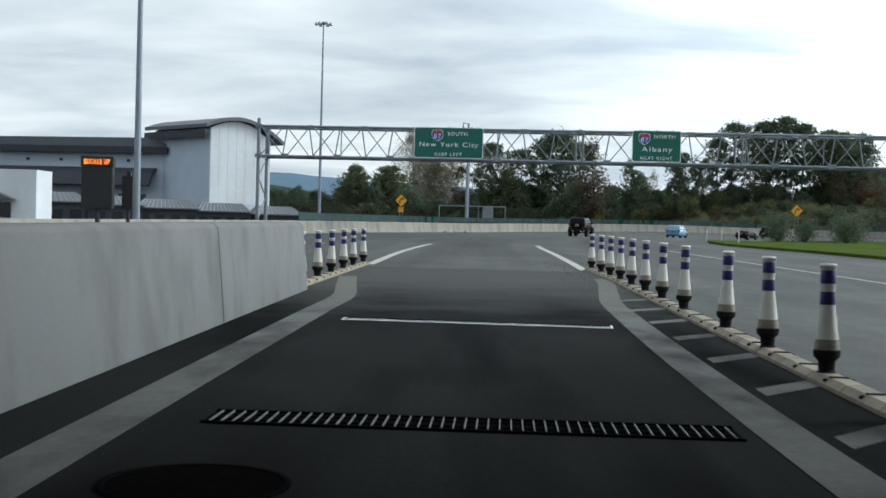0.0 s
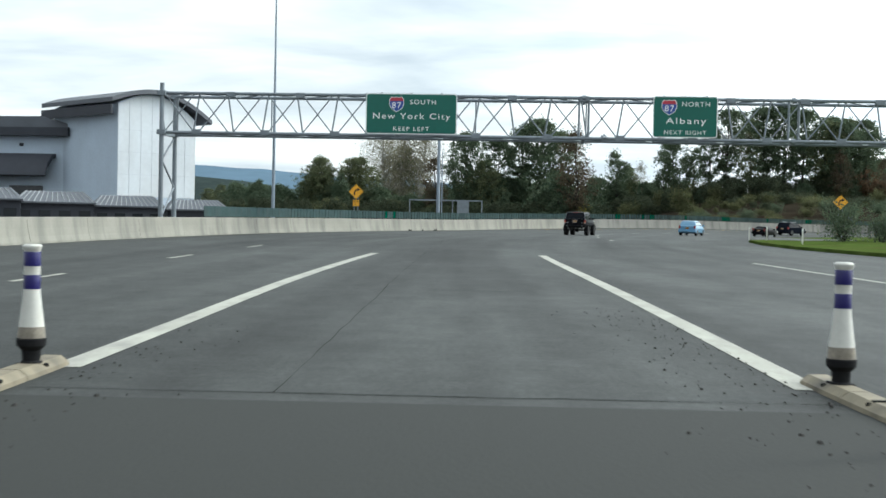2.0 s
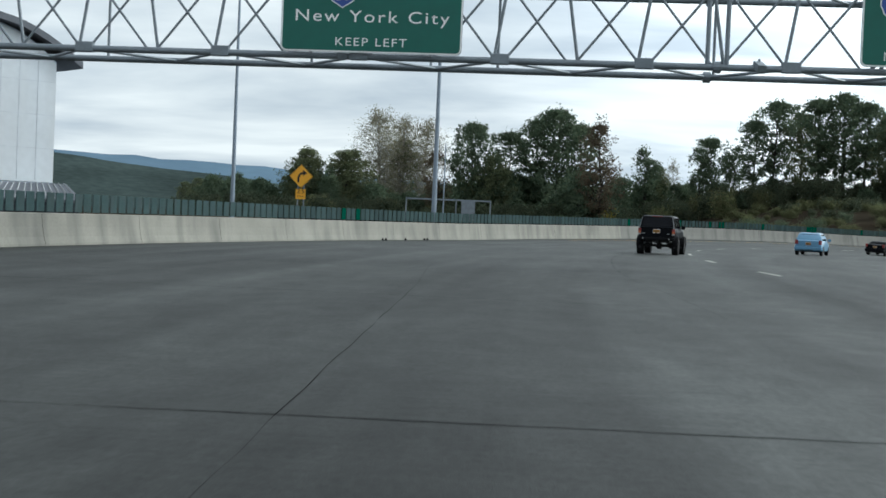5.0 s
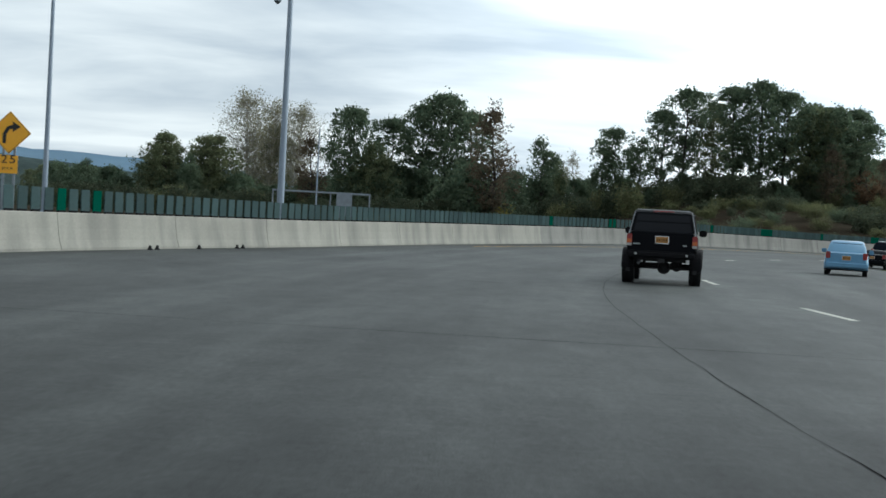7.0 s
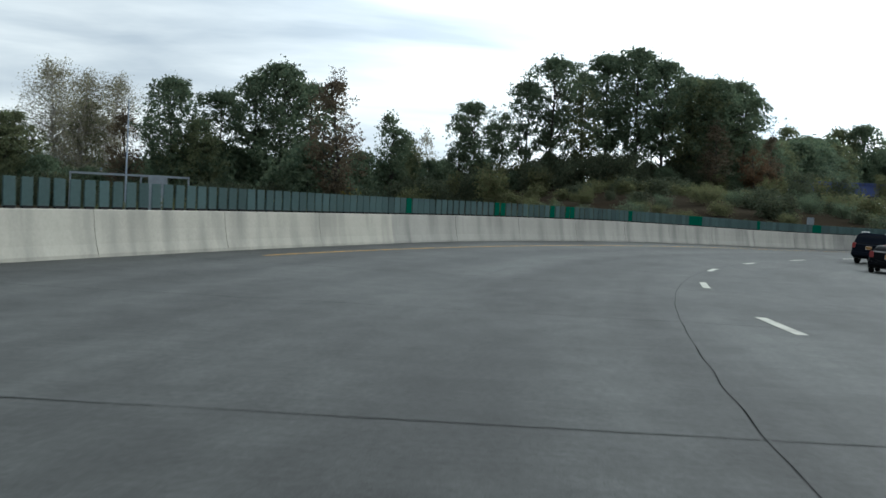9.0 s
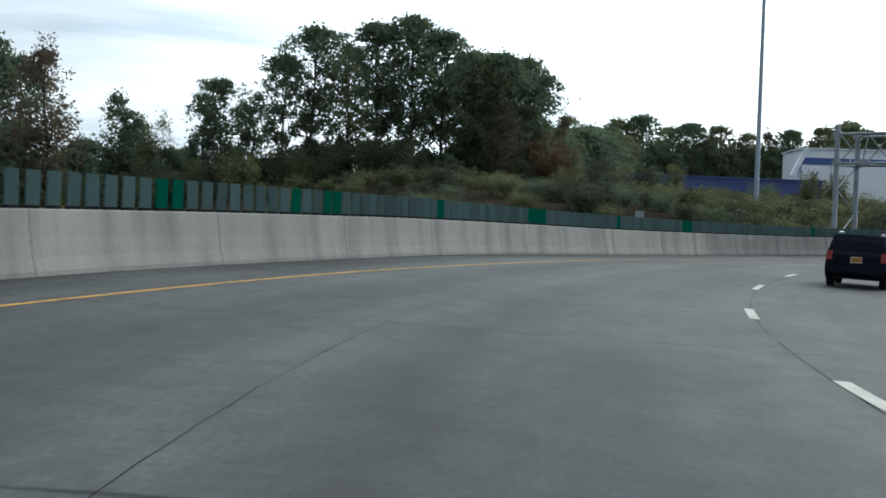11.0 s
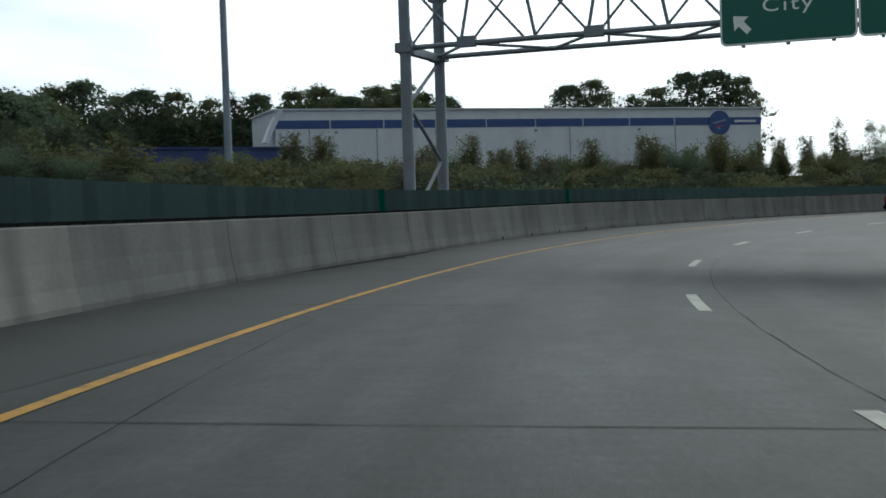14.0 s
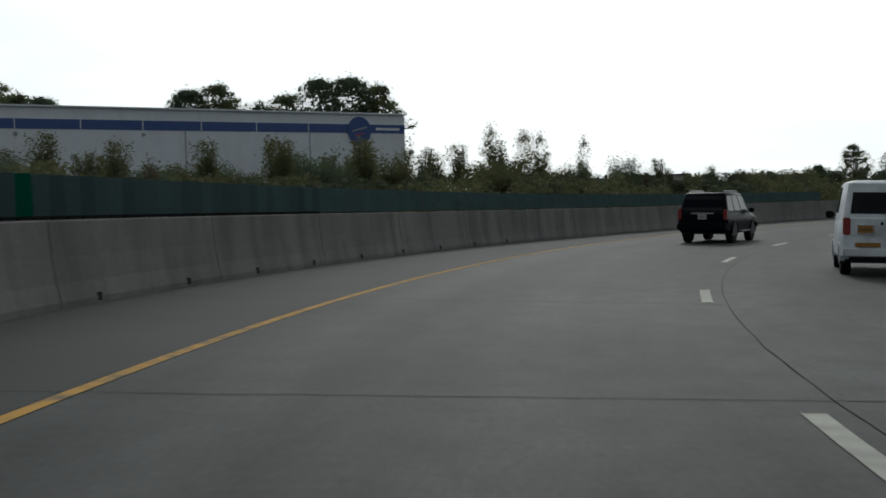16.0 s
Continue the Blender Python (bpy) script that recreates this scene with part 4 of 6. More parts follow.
def tower(root, x, z_top, depth, r, z0, z1):
    """Two round columns one behind the other, with braces."""
    for y in (-0.1, depth + 0.1):
        bm = bmesh.new()
        tube(bm, (x, y, -0.3), (x, y, z_top - (0.6 if y > 0 else 0)), r, r * 0.92, sides=14)
        part("column", bm, M_STEEL, root, soft=True)
        for z in (z0, z1):
            bm = bmesh.new()
            box(bm, (x, y, z), (0.55, 0.4, 0.3))
            part("bracket", bm, M_STEEL, root)
    levels = [0.9, z0 * 0.45, z0 * 0.72, z0 - 0.2]
    for k in range(3):
        a, b = levels[k], levels[k + 1]
        bm = bmesh.new()
        tube(bm, (x, 0 if k % 2 == 0 else depth, a), (x, depth if k % 2 == 0 else 0, b), 0.06, sides=8)
        part("brace", bm, M_STEEL, root)
    bm = bmesh.new()
    box(bm, (x, depth / 2, z0 - 0.05), (0.25, depth, 0.25))
    part("head_beam", bm, M_STEEL, root)


# first gantry
G1 = pose(-18.4, 106.9, 0, 0, 0, -4.9)
first = thing("sign_gantry", "grey galvanised box-truss sign gantry across the whole road", "gantry", m=G1)
truss(first, 66.0, 6.4, 8.95, 2.7, 2.2, joints=(27.3, 40.3))
tower(first, 0.0, 9.6, 2.7, 0.16, 6.4, 8.95)
tower(first, 66.0, 9.6, 2.7, 0.16, 6.4, 8.95)
for x in (15.4, 28.6):
    bm = bmesh.new()
    box(bm, (x, -0.1, 6.45), (0.3, 0.35, 0.22), Euler((0.5, 0, 0.4)).to_matrix())
    tube(bm, (x, 0, 6.45), (x, 0, 6.7), 0.04)
    part("sensor", bm, M_STEEL, first)
sign = panel("road_sign", "large green overhead sign for New York City with a route shield", 5.85, 2.6, G1 @ pose(16.35, -0.3, 7.78))
lettering("legend", "New York City", 0.37, M_LETTER, sign, pose(0, -0.03, -0.32), width=4.95)
lettering("legend", "SOUTH", 0.29, M_LETTER, sign, pose(0.75, -0.03, 0.62), width=1.65)
lettering("legend", "KEEP LEFT", 0.26, M_LETTER, sign, pose(0, -0.03, -1.08), width=2.3)
shield(sign, -0.95, 0.62, 0.88, "87")
sign = panel("road_sign", "green overhead sign for Albany with a route shield", 4.0, 2.6, G1 @ pose(33.6, -0.3, 7.82))
lettering("legend", "Albany", 0.37, M_LETTER, sign, pose(0.05, -0.03, -0.42), width=2.5)
lettering("legend", "NORTH", 0.29, M_LETTER, sign, pose(0.65, -0.03, 0.66), width=1.7)
lettering("legend", "NEXT RIGHT", 0.26, M_LETTER, sign, pose(0, -0.03, -1.1), width=2.6)
shield(sign, -1.0, 0.6, 0.88, "87")

# second gantry, at the end of the bend
G2 = pose(74.36, 222.22, 0.0, 0, 0, -67)
second = thing("sign_gantry", "grey galvanised box-truss sign gantry over the ramp", "gantry", m=G2)
truss(second, 24.0, 6.3, 8.3, 2.8, 2.0, r=0.085, joints=())
tower(second, 0.0, 8.9, 2.8, 0.19, 6.3, 8.3)
tower(second, 24.0, 8.9, 2.8, 0.19, 6.3, 8.3)
sign = panel("road_sign", "large green overhead sign for New York City with an arrow", 3.7, 3.75, G2 @ pose(11.55, -0.28, 7.44))
lettering("legend", "SOUTH", 0.29, M_LETTER, sign, pose(0.0, -0.03, 1.22), width=1.55)
lettering("legend", "New York", 0.37, M_LETTER, sign, pose(0, -0.03, -0.3), width=3.15)
lettering("legend", "City", 0.37, M_LETTER, sign, pose(0, -0.03, -0.98), width=1.35)
shield(sign, -0.55, 0.62, 0.86, "87")
bm = bmesh.new()
prism(bm, [(0.43 * math.cos(k * math.tau / 28), 0.43 * math.sin(k * math.tau / 28)) for k in range(28)], -0.006)
emblem = part("emblem", bm, M_BLUE, sign, "round blue and white emblem", m=pose(0.78, -0.026, 0.62))
bm = bmesh.new()
prism(bm, [(-0.24, -0.02), (0.1, 0.22), (0.2, -0.16)], -0.004)
part("emblem_shape", bm, M_LETTER, emblem, m=pose(0, -0.008, 0))
bm = bmesh.new()
prism(bm, [(-0.28, 0.28), (0.14, 0.24), (0.01, 0.11), (0.22, -0.12), (0.09, -0.25), (-0.13, -0.02), (-0.25, -0.14)], -0.006)
part("arrow", bm, M_LETTER, sign, m=pose(-1.2, -0.028, -1.32))
sign = panel("road_sign", "large green overhead sign for Albany beside another sign", 3.7, 3.75, G2 @ pose(15.27, -0.28, 7.44))
lettering("legend", "Albany", 0.37, M_LETTER, sign, pose(0, -0.03, -0.3), width=2.4)
shield(sign, -0.95, 0.62, 0.86, "87")


def mast(name, label, x, y, height, r0, r1, z=None):
    z = land(x, y) if z is None else z
    root = thing(name, label, "light mast", m=pose(x, y, z))
    pieces = 3
    for k in range(pieces):
        a, b = k / pieces, (k + 1) / pieces
        bm = bmesh.new()
        tube(bm, (0, 0, height * a - (0.3 if k == 0 else 0)), (0, 0, height * b), (r0 + (r1 - r0) * a), (r0 + (r1 - r0) * b), 16)
        part("shaft", bm, M_POLE, root, soft=True)
    bm = bmesh.new()
    box(bm, (0, 0, 0.05), (r0 * 3.2, r0 * 3.2, 0.1))
    part("base_plate", bm, M_POLE, root)
    return root


def floodlights(root, height, ring=1.3, count=6):
    bm = bmesh.new()
    spin(bm, [(0.3, height - 0.1), (0.35, height + 0.35), (0.1, height + 0.5)], 12)
    part("hoist_head", bm, M_POLE, root)
    for k in range(count):
        t = k * math.tau / count
        arm = bmesh.new()
        tube(arm, (0, 0, height), (ring * math.cos(t), ring * math.sin(t), height + 0.1), 0.05)
        arm_part = part("arm", arm, M_POLE, root)
        bm = bmesh.new()
        spin(bm, [(0.34, height - 0.25), (0.3, height), (0.12, height + 0.3)], 10, centre=(ring * math.cos(t), ring * math.sin(t), 0))
        part("floodlight", bm, M_STEEL, arm_part)


mast("lighting_mast", "tall tapering grey steel lighting mast behind the barrier", -24.2, 89.7, 30, 0.27, 0.13)
floodlights(mast("lighting_mast", "very tall grey lighting mast with a ring of floodlights", -28.0, 228.5, 36.5, 0.3, 0.12), 36.5)
mast("lighting_mast", "tall tapering grey steel lighting mast beyond the fence", 101.4, 267.7, 37, 0.29, 0.15)
pole = mast("camera_pole", "grey steel pole with a small traffic camera on an arm", -0.75, 166.0, 14.5, 0.21, 0.14)
bm = bmesh.new(); tube(bm, (0, 0, 14.4), (-0.75, -0.1, 14.55), 0.05); arm = part("arm", bm, M_POLE, pole)
bm = bmesh.new(); spin(bm, [(0.05, 13.35), (0.2, 13.5), (0.22, 13.7), (0.12, 13.85), (0.05, 14.5)], 12, centre=(-0.72, -0.1, 0)); part("camera_dome", bm, M_STEEL, arm, soft=True)
mast("street_pole", "thin grey pole far behind the fence", -1.0, 314, 16.5, 0.16, 0.1)

frame_root = thing("portal_frame", "low grey steel portal frame with an equipment cabinet behind the fence", "frame", m=pose(-8, 303, land(0, 303)))
for x in (0, 9.5, 16):
    bm = bmesh.new(); tube(bm, (x, 0, -0.2), (x, 0, 5.1), 0.12); part("post", bm, M_STEEL, frame_root)
bm = bmesh.new(); box(bm, (8, 0, 5.15), (16.3, 0.3, 0.3)); part("beam", bm, M_STEEL, frame_root)
bm = bmesh.new(); box(bm, (11.8, 0, 2.5), (2.6, 1.6, 5.0)); bmesh.ops.bevel(bm, geom=bm.edges[:], offset=0.05, segments=2, affect="EDGES"); part("cabinet", bm, M_STEEL, frame_root)


def curve_sign(label, m, size, speed=True):
    """A yellow diamond with a bent arrow over a small speed plate, on two posts."""
    root = thing("curve_sign", label, "warning sign", m=m)
    k = size / math.sqrt(2)
    def diamond(q):
        return [(-q, 0), (0, -q), (q, 0), (0, q)]
    zc = 3.26
    part_from(diamond(k), 0.01, M_SIGN_YELLOW, root, "diamond", (0, 0, zc))
    part_from(diamond(k * 0.965), 0.003, M_BLACK, root, "rim", (0, -0.0105, zc))
    part_from(diamond(k * 0.935), 0.003, M_SIGN_YELLOW, root, "face", (0, -0.014, zc))
    a = size
    bm = bmesh.new()
    prism(bm, [(-0.22 * a, -0.36 * a), (-0.1 * a, -0.36 * a), (-0.1 * a, -0.06 * a), (0.0, 0.1 * a), (0.1 * a, 0.13 * a), (0.1 * a, 0.02 * a), (0.36 * a, 0.2 * a), (0.1 * a, 0.37 * a), (0.1 * a, 0.26 * a), (-0.08 * a, 0.2 * a), (-0.22 * a, -0.04 * a)], -0.004)
    part("bent_arrow", bm, M_BLACK, root, m=pose(0, -0.018, zc))
    if speed:
        part_from([(-0.3 * a, -0.3 * a), (0.3 * a, -0.3 * a), (0.3 * a, 0.3 * a), (-0.3 * a, 0.3 * a)], 0.01, M_SIGN_YELLOW, root, "speed_plate", (0, 0, zc - k - 0.34 * a))
        lettering("speed_number", "25", 0.27 * a, M_BLACK, root, pose(0, -0.015, zc - k - 0.3 * a), width=0.46 * a)
        lettering("speed_unit", "M.P.H.", 0.1 * a, M_BLACK, root, pose(0, -0.015, zc - k - 0.53 * a), width=0.36 * a)
    for x in (-0.18 * a, 0.18 * a):
        bm = bmesh.new()
        box(bm, (x, 0.04, (zc - 0.3) / 2 - 0.2), (0.07, 0.05, zc + 0.2))
        part("post", bm, M_STEEL, root)
    return root


curve_sign("yellow diamond bend sign with a 25 plate behind the barrier", pose(-7.6, 133.4, 0.0, 0, 0, -3), 0.92)
curve_sign("yellow diamond sign with a right-bend arrow on grass", pose(34.9, 135.5, 0.0, 0, 0, -10), 0.92, False)
slab = thing("sign_board", "back of a small grey roadside board on a post", "sign board", m=pose(69.2, 239.2, land(69.2, 239.2), 0, 0, -35))
bm = bmesh.new(); box(bm, (0, 0, 1.15), (0.7, 0.03, 1.05)); part("board", bm, M_STEEL, slab)
bm = bmesh.new(); box(bm, (0, 0.05, 0.7), (0.08, 0.06, 1.8)); part("post", bm, M_STEEL, slab)


# ---- buildings and far land ----
M_SIDING = material("white_metal_siding", (0.6, 0.635, 0.67), 0.6, spec=0.2, vary=0.05, scale=0.3, fine=8, bump=0.03, dirt=(0.5, 0.5, 0.5), dirt_amount=0.4, dirt_scale=(0.4, 0.4, 0.1))
M_BLUE_BAND = material("blue_metal_band", (0.03, 0.07, 0.22), 0.5, vary=0.06, bump=0)
M_DARK_BLUE = material("blue_wall", (0.025, 0.045, 0.16), 0.6, vary=0.1, bump=0)
M_GREY_WALL = material("grey_panel_wall", (0.46, 0.53, 0.62), 0.75, vary=0.06, scale=0.4, bump=0.03)
M_ROOF = material("grey_metal_roof", (0.1, 0.108, 0.125), 0.65, 0.1, vary=0.1, scale=0.6, bump=0.05)
M_ROOF_DARK = material("dark_roof_edge", (0.028, 0.031, 0.042), 0.7, vary=0.1, bump=0)
M_GLASS_DARK = material("dark_glass", (0.015, 0.018, 0.022), 0.12, vary=0.1, bump=0)
M_CLAD_SEAM = material("cladding_seam", (0.5, 0.53, 0.57), 0.7, bump=0)
M_SEAM = material("panel_seam", (0.25, 0.26, 0.29), 0.7, bump=0)


def wall_panel(bm, x0, x1, z0, z1, y0=0.0, y1=0.3):
    box(bm, ((x0 + x1) / 2, (y0 + y1) / 2, (z0 + z1) / 2), (x1 - x0, y1 - y0, z1 - z0))


# long white warehouse on the rise: x along its front, front looks to -y
LEFT, RIGHT = Vector((186, 367, 0)), Vector((275.5, 322.5, 0))
along = RIGHT - LEFT
W_LEN = along.length
shed = thing("warehouse", "long white metal-clad warehouse with blue band and round emblem", "warehouse", m=pose(LEFT.x, LEFT.y, 9.0, 0, 0, math.degrees(math.atan2(along.y, along.x))))
bm = bmesh.new(); wall_panel(bm, 0, W_LEN, -4, 10.3, 0, 20); part("wall", bm, M_SIDING, shed)
bm = bmesh.new(); box(bm, (W_LEN / 2, 10, 10.42), (W_LEN + 0.8, 20.8, 0.24)); part("roof", bm, M_SIDING, shed)
for k in range(10):
    a, b = k * W_LEN / 10 + 0.06, (k + 1) * W_LEN / 10 - 0.06
    bm = bmesh.new(); wall_panel(bm, a, b, 7.0, 8.5, -0.06, 0.02); part("band_panel", bm, M_BLUE_BAND, shed)
    bm = bmesh.new(); wall_panel(bm, a - 0.2, a - 0.06, 6.8, 8.8, -0.1, 0.02); part("band_joint", bm, M_SIDING, shed)
for x in (W_LEN * 0.06, W_LEN * 0.185, W_LEN * 0.57, W_LEN * 0.8):
    bm = bmesh.new(); wall_panel(bm, x, x + 0.22, 0, 6.9, -0.05, 0.02); part("downpipe", bm, M_SEAM, shed)
for x in (0.11, 0.3, 0.5, 0.72, 0.9):
    bm = bmesh.new(); box(bm, (W_LEN * x, -0.15, 6.3), (0.5, 0.3, 0.4)); part("wall_light", bm, M_SEAM, shed)
for x in np.arange(0.02, 1, 0.02):
    bm = bmesh.new(); wall_panel(bm, W_LEN * x, W_LEN * x + 0.05, -3, 6.9, -0.02, 0.02); part("panel_rib", bm, M_SIDING, shed)
bm = bmesh.new()
prism(bm, [(2.45 * math.cos(k * math.tau / 32), 2.45 * math.sin(k * math.tau / 32)) for k in range(32)], -0.12)
emblem = part("emblem", bm, M_BLUE_BAND, shed, "round blue emblem with a red and white mark", m=pose(W_LEN * 0.902, -0.1, 7.4))
for outline, mat in (([(-1.6, -0.25), (1.4, 0.45), (1.5, 0.75), (-1.5, 0.05)], M_SEAM), ([(-0.9, -0.95), (0.8, -0.6), (0.85, -0.42), (-0.95, -0.75)], M_RED)):
    bm = bmesh.new(); prism(bm, outline, -0.05); part("emblem_mark", bm, mat, emblem, m=pose(0, -0.14, 0))
x = W_LEN * 0.938
for k in range(11):
    bm = bmesh.new(); wall_panel(bm, x + k * 0.46, x + k * 0.46 + 0.3, 7.5, 7.95, -0.1, -0.05); part("letter_bar", bm, M_LETTER, shed)
bm = bmesh.new(); loft(bm, [[Vector(v) for v in ((0.5, y, 10.3), (1.5, y, 10.3), (-1.4, y, 4.6), (-2.2, y, 4.6))] for y in (-0.4, 2)]); part("sloping_fin", bm, M_SIDING, shed)
low = thing("store_building", "low dark blue building beside the warehouse", "building", m=pose(128, 372, 7.6, 0, 0, -18))
bm = bmesh.new(); wall_panel(bm, 0, 56, -3, 4.3, 0, 20); part("wall", bm, M_DARK_BLUE, low)
bm = bmesh.new(); box(bm, (28, 10, 4.45), (56.6, 20.6, 0.3)); part("roof", bm, M_DARK_BLUE, low)
for k in range(8):
    bm = bmesh.new(); wall_panel(bm, 2 + k * 6.8, 6.8 + k * 6.8, 0.2, 1.9, -0.08, 0.02); part("window", bm, M_GLASS_DARK, low)

# tall grey and white building with a barrel roof, and its wing
CORNER, END = Vector((-27.8, 131.5, 0)), Vector((-22.3, 136.9, 0))
face = END - CORNER
hall = thing("plaza_building", "tall grey and white clad building with a curved grey roof", "building", m=pose(CORNER.x, CORNER.y, 0, 0, 0, math.degrees(math.atan2(face.y, face.x))))
FW, FD = face.length, 11.2
def arch(x, over=0.0):
    u = (x + over) / (FW + 2 * over)
    return 10.0 + 1.55 * math.sin(math.pi * min(max(0.12 + u * 0.8, 0), 1)) - 0.55 * math.sin(math.pi * 0.12) - 0.9 * u**3
bm = bmesh.new()
xs = np.linspace(0, FW, 13)
prism(bm, [(0, -0.3), (FW, -0.3)] + [(x, arch(x)) for x in xs[::-1]], FD)
part("wall", bm, M_GREY_WALL, hall)
bm = bmesh.new()
prism(bm, [(0.02, 2.4), (FW - 0.02, 2.4)] + [(min(max(x, 0.02), FW - 0.02), arch(x) - 0.1) for x in xs[::-1]], -0.06)
part("white_cladding", bm, M_SIDING, hall)
for k in range(1, 7):
    x = FW * k / 7
    bm = bmesh.new(); wall_panel(bm, x - 0.02, x + 0.02, 2.5, arch(x) - 0.2, -0.075, -0.055); part("cladding_seam", bm, M_CLAD_SEAM, hall)
for z in (4.3, 6.2, 8.1):
    bm = bmesh.new(); wall_panel(bm, 0.05, FW - 0.05, z, z + 0.025, -0.073, -0.056); part("cladding_seam", bm, M_CLAD_SEAM, hall)
bm = bmesh.new()
xo = np.linspace(-0.9, FW + 1.3, 15)
rings = [[Vector((x, y, arch(x, 0.9) + 0.02)) for x in xo] + [Vector((x, y, arch(x, 0.9) + 0.4)) for x in xo[::-1]] for y in (-0.7, FD + 0.8)]
loft(bm, rings)
part("curved_roof", bm, M_ROOF, hall, soft=True)
bm = bmesh.new(); wall_panel(bm, -1.0, -0.82, 9.35, 10.15, -0.6, FD + 0.7); part("roof_edge", bm, M_ROOF_DARK, hall)
# the wing runs away from the rear corner of the hall
rear = hall.matrix_basis @ Vector((0, FD * 0.85, 0))
wing = thing("plaza_wing", "long low grey wing with two dark curved awnings", "building", m=pose(rear.x, rear.y, 0, 0, 0, 172))
WL = 42
bm = bmesh.new(); box(bm, (WL / 2, -5, 4.1), (WL, 10, 8.4)); part("wall", bm, M_GREY_WALL, wing)
bm = bmesh.new(); prism(bm, [(-0.6, 8.0), (WL, 8.0), (WL, 9.4), (2.0, 9.55), (-0.6, 8.9)], 11); part("roof", bm, M_ROOF, wing, m=pose(0, -10.5, 0))
bm = bmesh.new(); box(bm, (WL / 2 - 0.5, 0.5, 8.15), (WL + 0.8, 1.3, 0.75)); part("eave", bm, M_ROOF_DARK, wing)
bm = bmesh.new()
prof = [(0.2, 6.2), (0.9, 6.1), (1.9, 5.3), (2.4, 4.2), (2.3, 4.1), (1.7, 5.0), (0.8, 5.7), (0.2, 5.8)]
loft(bm, [[Vector((x, y, z)) for y, z in prof] for x in (0.6, WL)]); part("curved_awning", bm, M_ROOF_DARK, wing, soft=True)
for k in range(10):
    bm = bmesh.new(); box(bm, (4 + k * 4, 0.06, 7.0), (0.35, 0.12, 0.3)); part("wall_vent", bm, M_ROOF_DARK, wing)
for k in range(9):
    bm = bmesh.new(); box(bm, (3.5 + k * 4.2, 0.08, 2.4), (3.2, 0.1, 1.8)); part("window", bm, M_GLASS_DARK, wing)

# stepped row of small hipped roofs in front
M_RIB = material("roof_rib_white", (0.25, 0.26, 0.27), 0.6, vary=0.1, bump=0)
for k in range(6):
    u = k / 5
    x, y = -44 + 24 * u, 112 + 14 * u
    w, eave, ridge = 7.4 - 2.4 * u, 2.55 - 0.85 * u, 3.55 - 0.95 * u
    shelter = thing("parking_shelter", "low shelter with a ribbed grey hipped roof over dark walls", "shelter", "row of shelters", m=pose(x, y, -0.4, 0, 0, 18))
    bm = bmesh.new()
    loft(bm, [[Vector((sx * w / 2 * q, sy * 2.6 * p, z)) for sx, sy in ((-1, -1), (1, -1), (1, 1), (-1, 1))] for q, p, z in ((1, 1, eave), (1, 1, eave + 0.12), (0.72, 0.06, ridge))])
    roof = part("roof", bm, M_ROOF, shelter)
    for r in range(14):
        f = (r + 0.5) / 14 * 2 - 1
        bm = bmesh.new()
        tube(bm, (f * w / 2, -2.62, eave + 0.14), (f * w / 2 * 0.72, -0.17, ridge + 0.02), 0.035, sides=4)
        part("roof_rib", bm, M_RIB, roof)
    bm = bmesh.new(); box(bm, (0, 0, eave / 2), (w * 0.94, 4.6, eave)); part("wall", bm, M_ROOF_DARK, shelter)
    for r in range(4):
        bm = bmesh.new(); box(bm, (-w * 0.36 + r * w * 0.24, -2.33, eave * 0.45), (w * 0.14, 0.06, eave * 0.6)); part("opening", bm, M_GLASS_DARK, shelter)
office = thing("plaza_office", "small white flat-roofed building with dark windows", "building", m=pose(-43, 105, 0, 0, 0, 4))
bm = bmesh.new(); box(bm, (0, 2.5, 2.3), (12, 5, 4.7)); part("wall", bm, M_SIDING, office)
bm = bmesh.new(); loft(bm, [[Vector(v) for v in ((-6, y, 2.1), (4.4, y, 2.1), (1.6, y, 3.25), (-6, y, 3.3))] for y in (-1.2, -0.05)]); part("lean_to_roof", bm, M_ROOF, office)
for k in range(5):
    bm = bmesh.new(); box(bm, (-4.6 + k * 1.9, -0.04, 1.2), (1.8, 0.1, 1.3)); part("window", bm, M_GLASS_DARK, office)

# far hills; the blue haze of distance is put into the farther ridge's colour
M_HILL = material("hazed_far_hills", (0.1, 0.15, 0.2), 0.95, spec=0.0, vary=0.08, scale=0.004, fine=6, bump=0)
M_HILL_NEAR = material("wooded_hill", (0.036, 0.048, 0.046), 0.95, spec=0.0, vary=0.25, scale=0.01, fine=12, bump=0)
def ridge(name, far, turn0, turn1, height, mat, label, seed, wave=260):
    bm = bmesh.new()
    row = []
    for t in np.linspace(turn0, turn1, 90):
        x, y = far * math.sin(radians(t)), far * math.cos(radians(t))
        h = height(t) * (1 + 0.14 * noise.noise((x / wave, y / wave, seed)) + 0.05 * noise.noise((x / 60, y / 60, seed)))
        row.append([bm.verts.new((x * k, y * k, z)) for k, z in ((0.82, -1.3), (0.93, h * 0.62), (1.0, h), (1.12, -1.3))])
    for a, b in zip(row, row[1:]):
        for k in range(3):
            bm.faces.new([a[k], b[k], b[k + 1], a[k + 1]])
    return tagged(part(name, bm, mat, soft=True), label, kind="structure")
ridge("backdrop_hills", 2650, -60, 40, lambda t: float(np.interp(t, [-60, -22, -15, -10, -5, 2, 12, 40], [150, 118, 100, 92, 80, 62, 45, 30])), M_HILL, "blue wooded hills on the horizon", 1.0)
ridge("backdrop_hill_near", 1350, -60, 2, lambda t: float(np.interp(t, [-60, -25, -17, -9, -4, 2], [80, 62, 50, 32, 14, 4])), M_HILL_NEAR, "dark wooded ridge before the hills", 5.0)
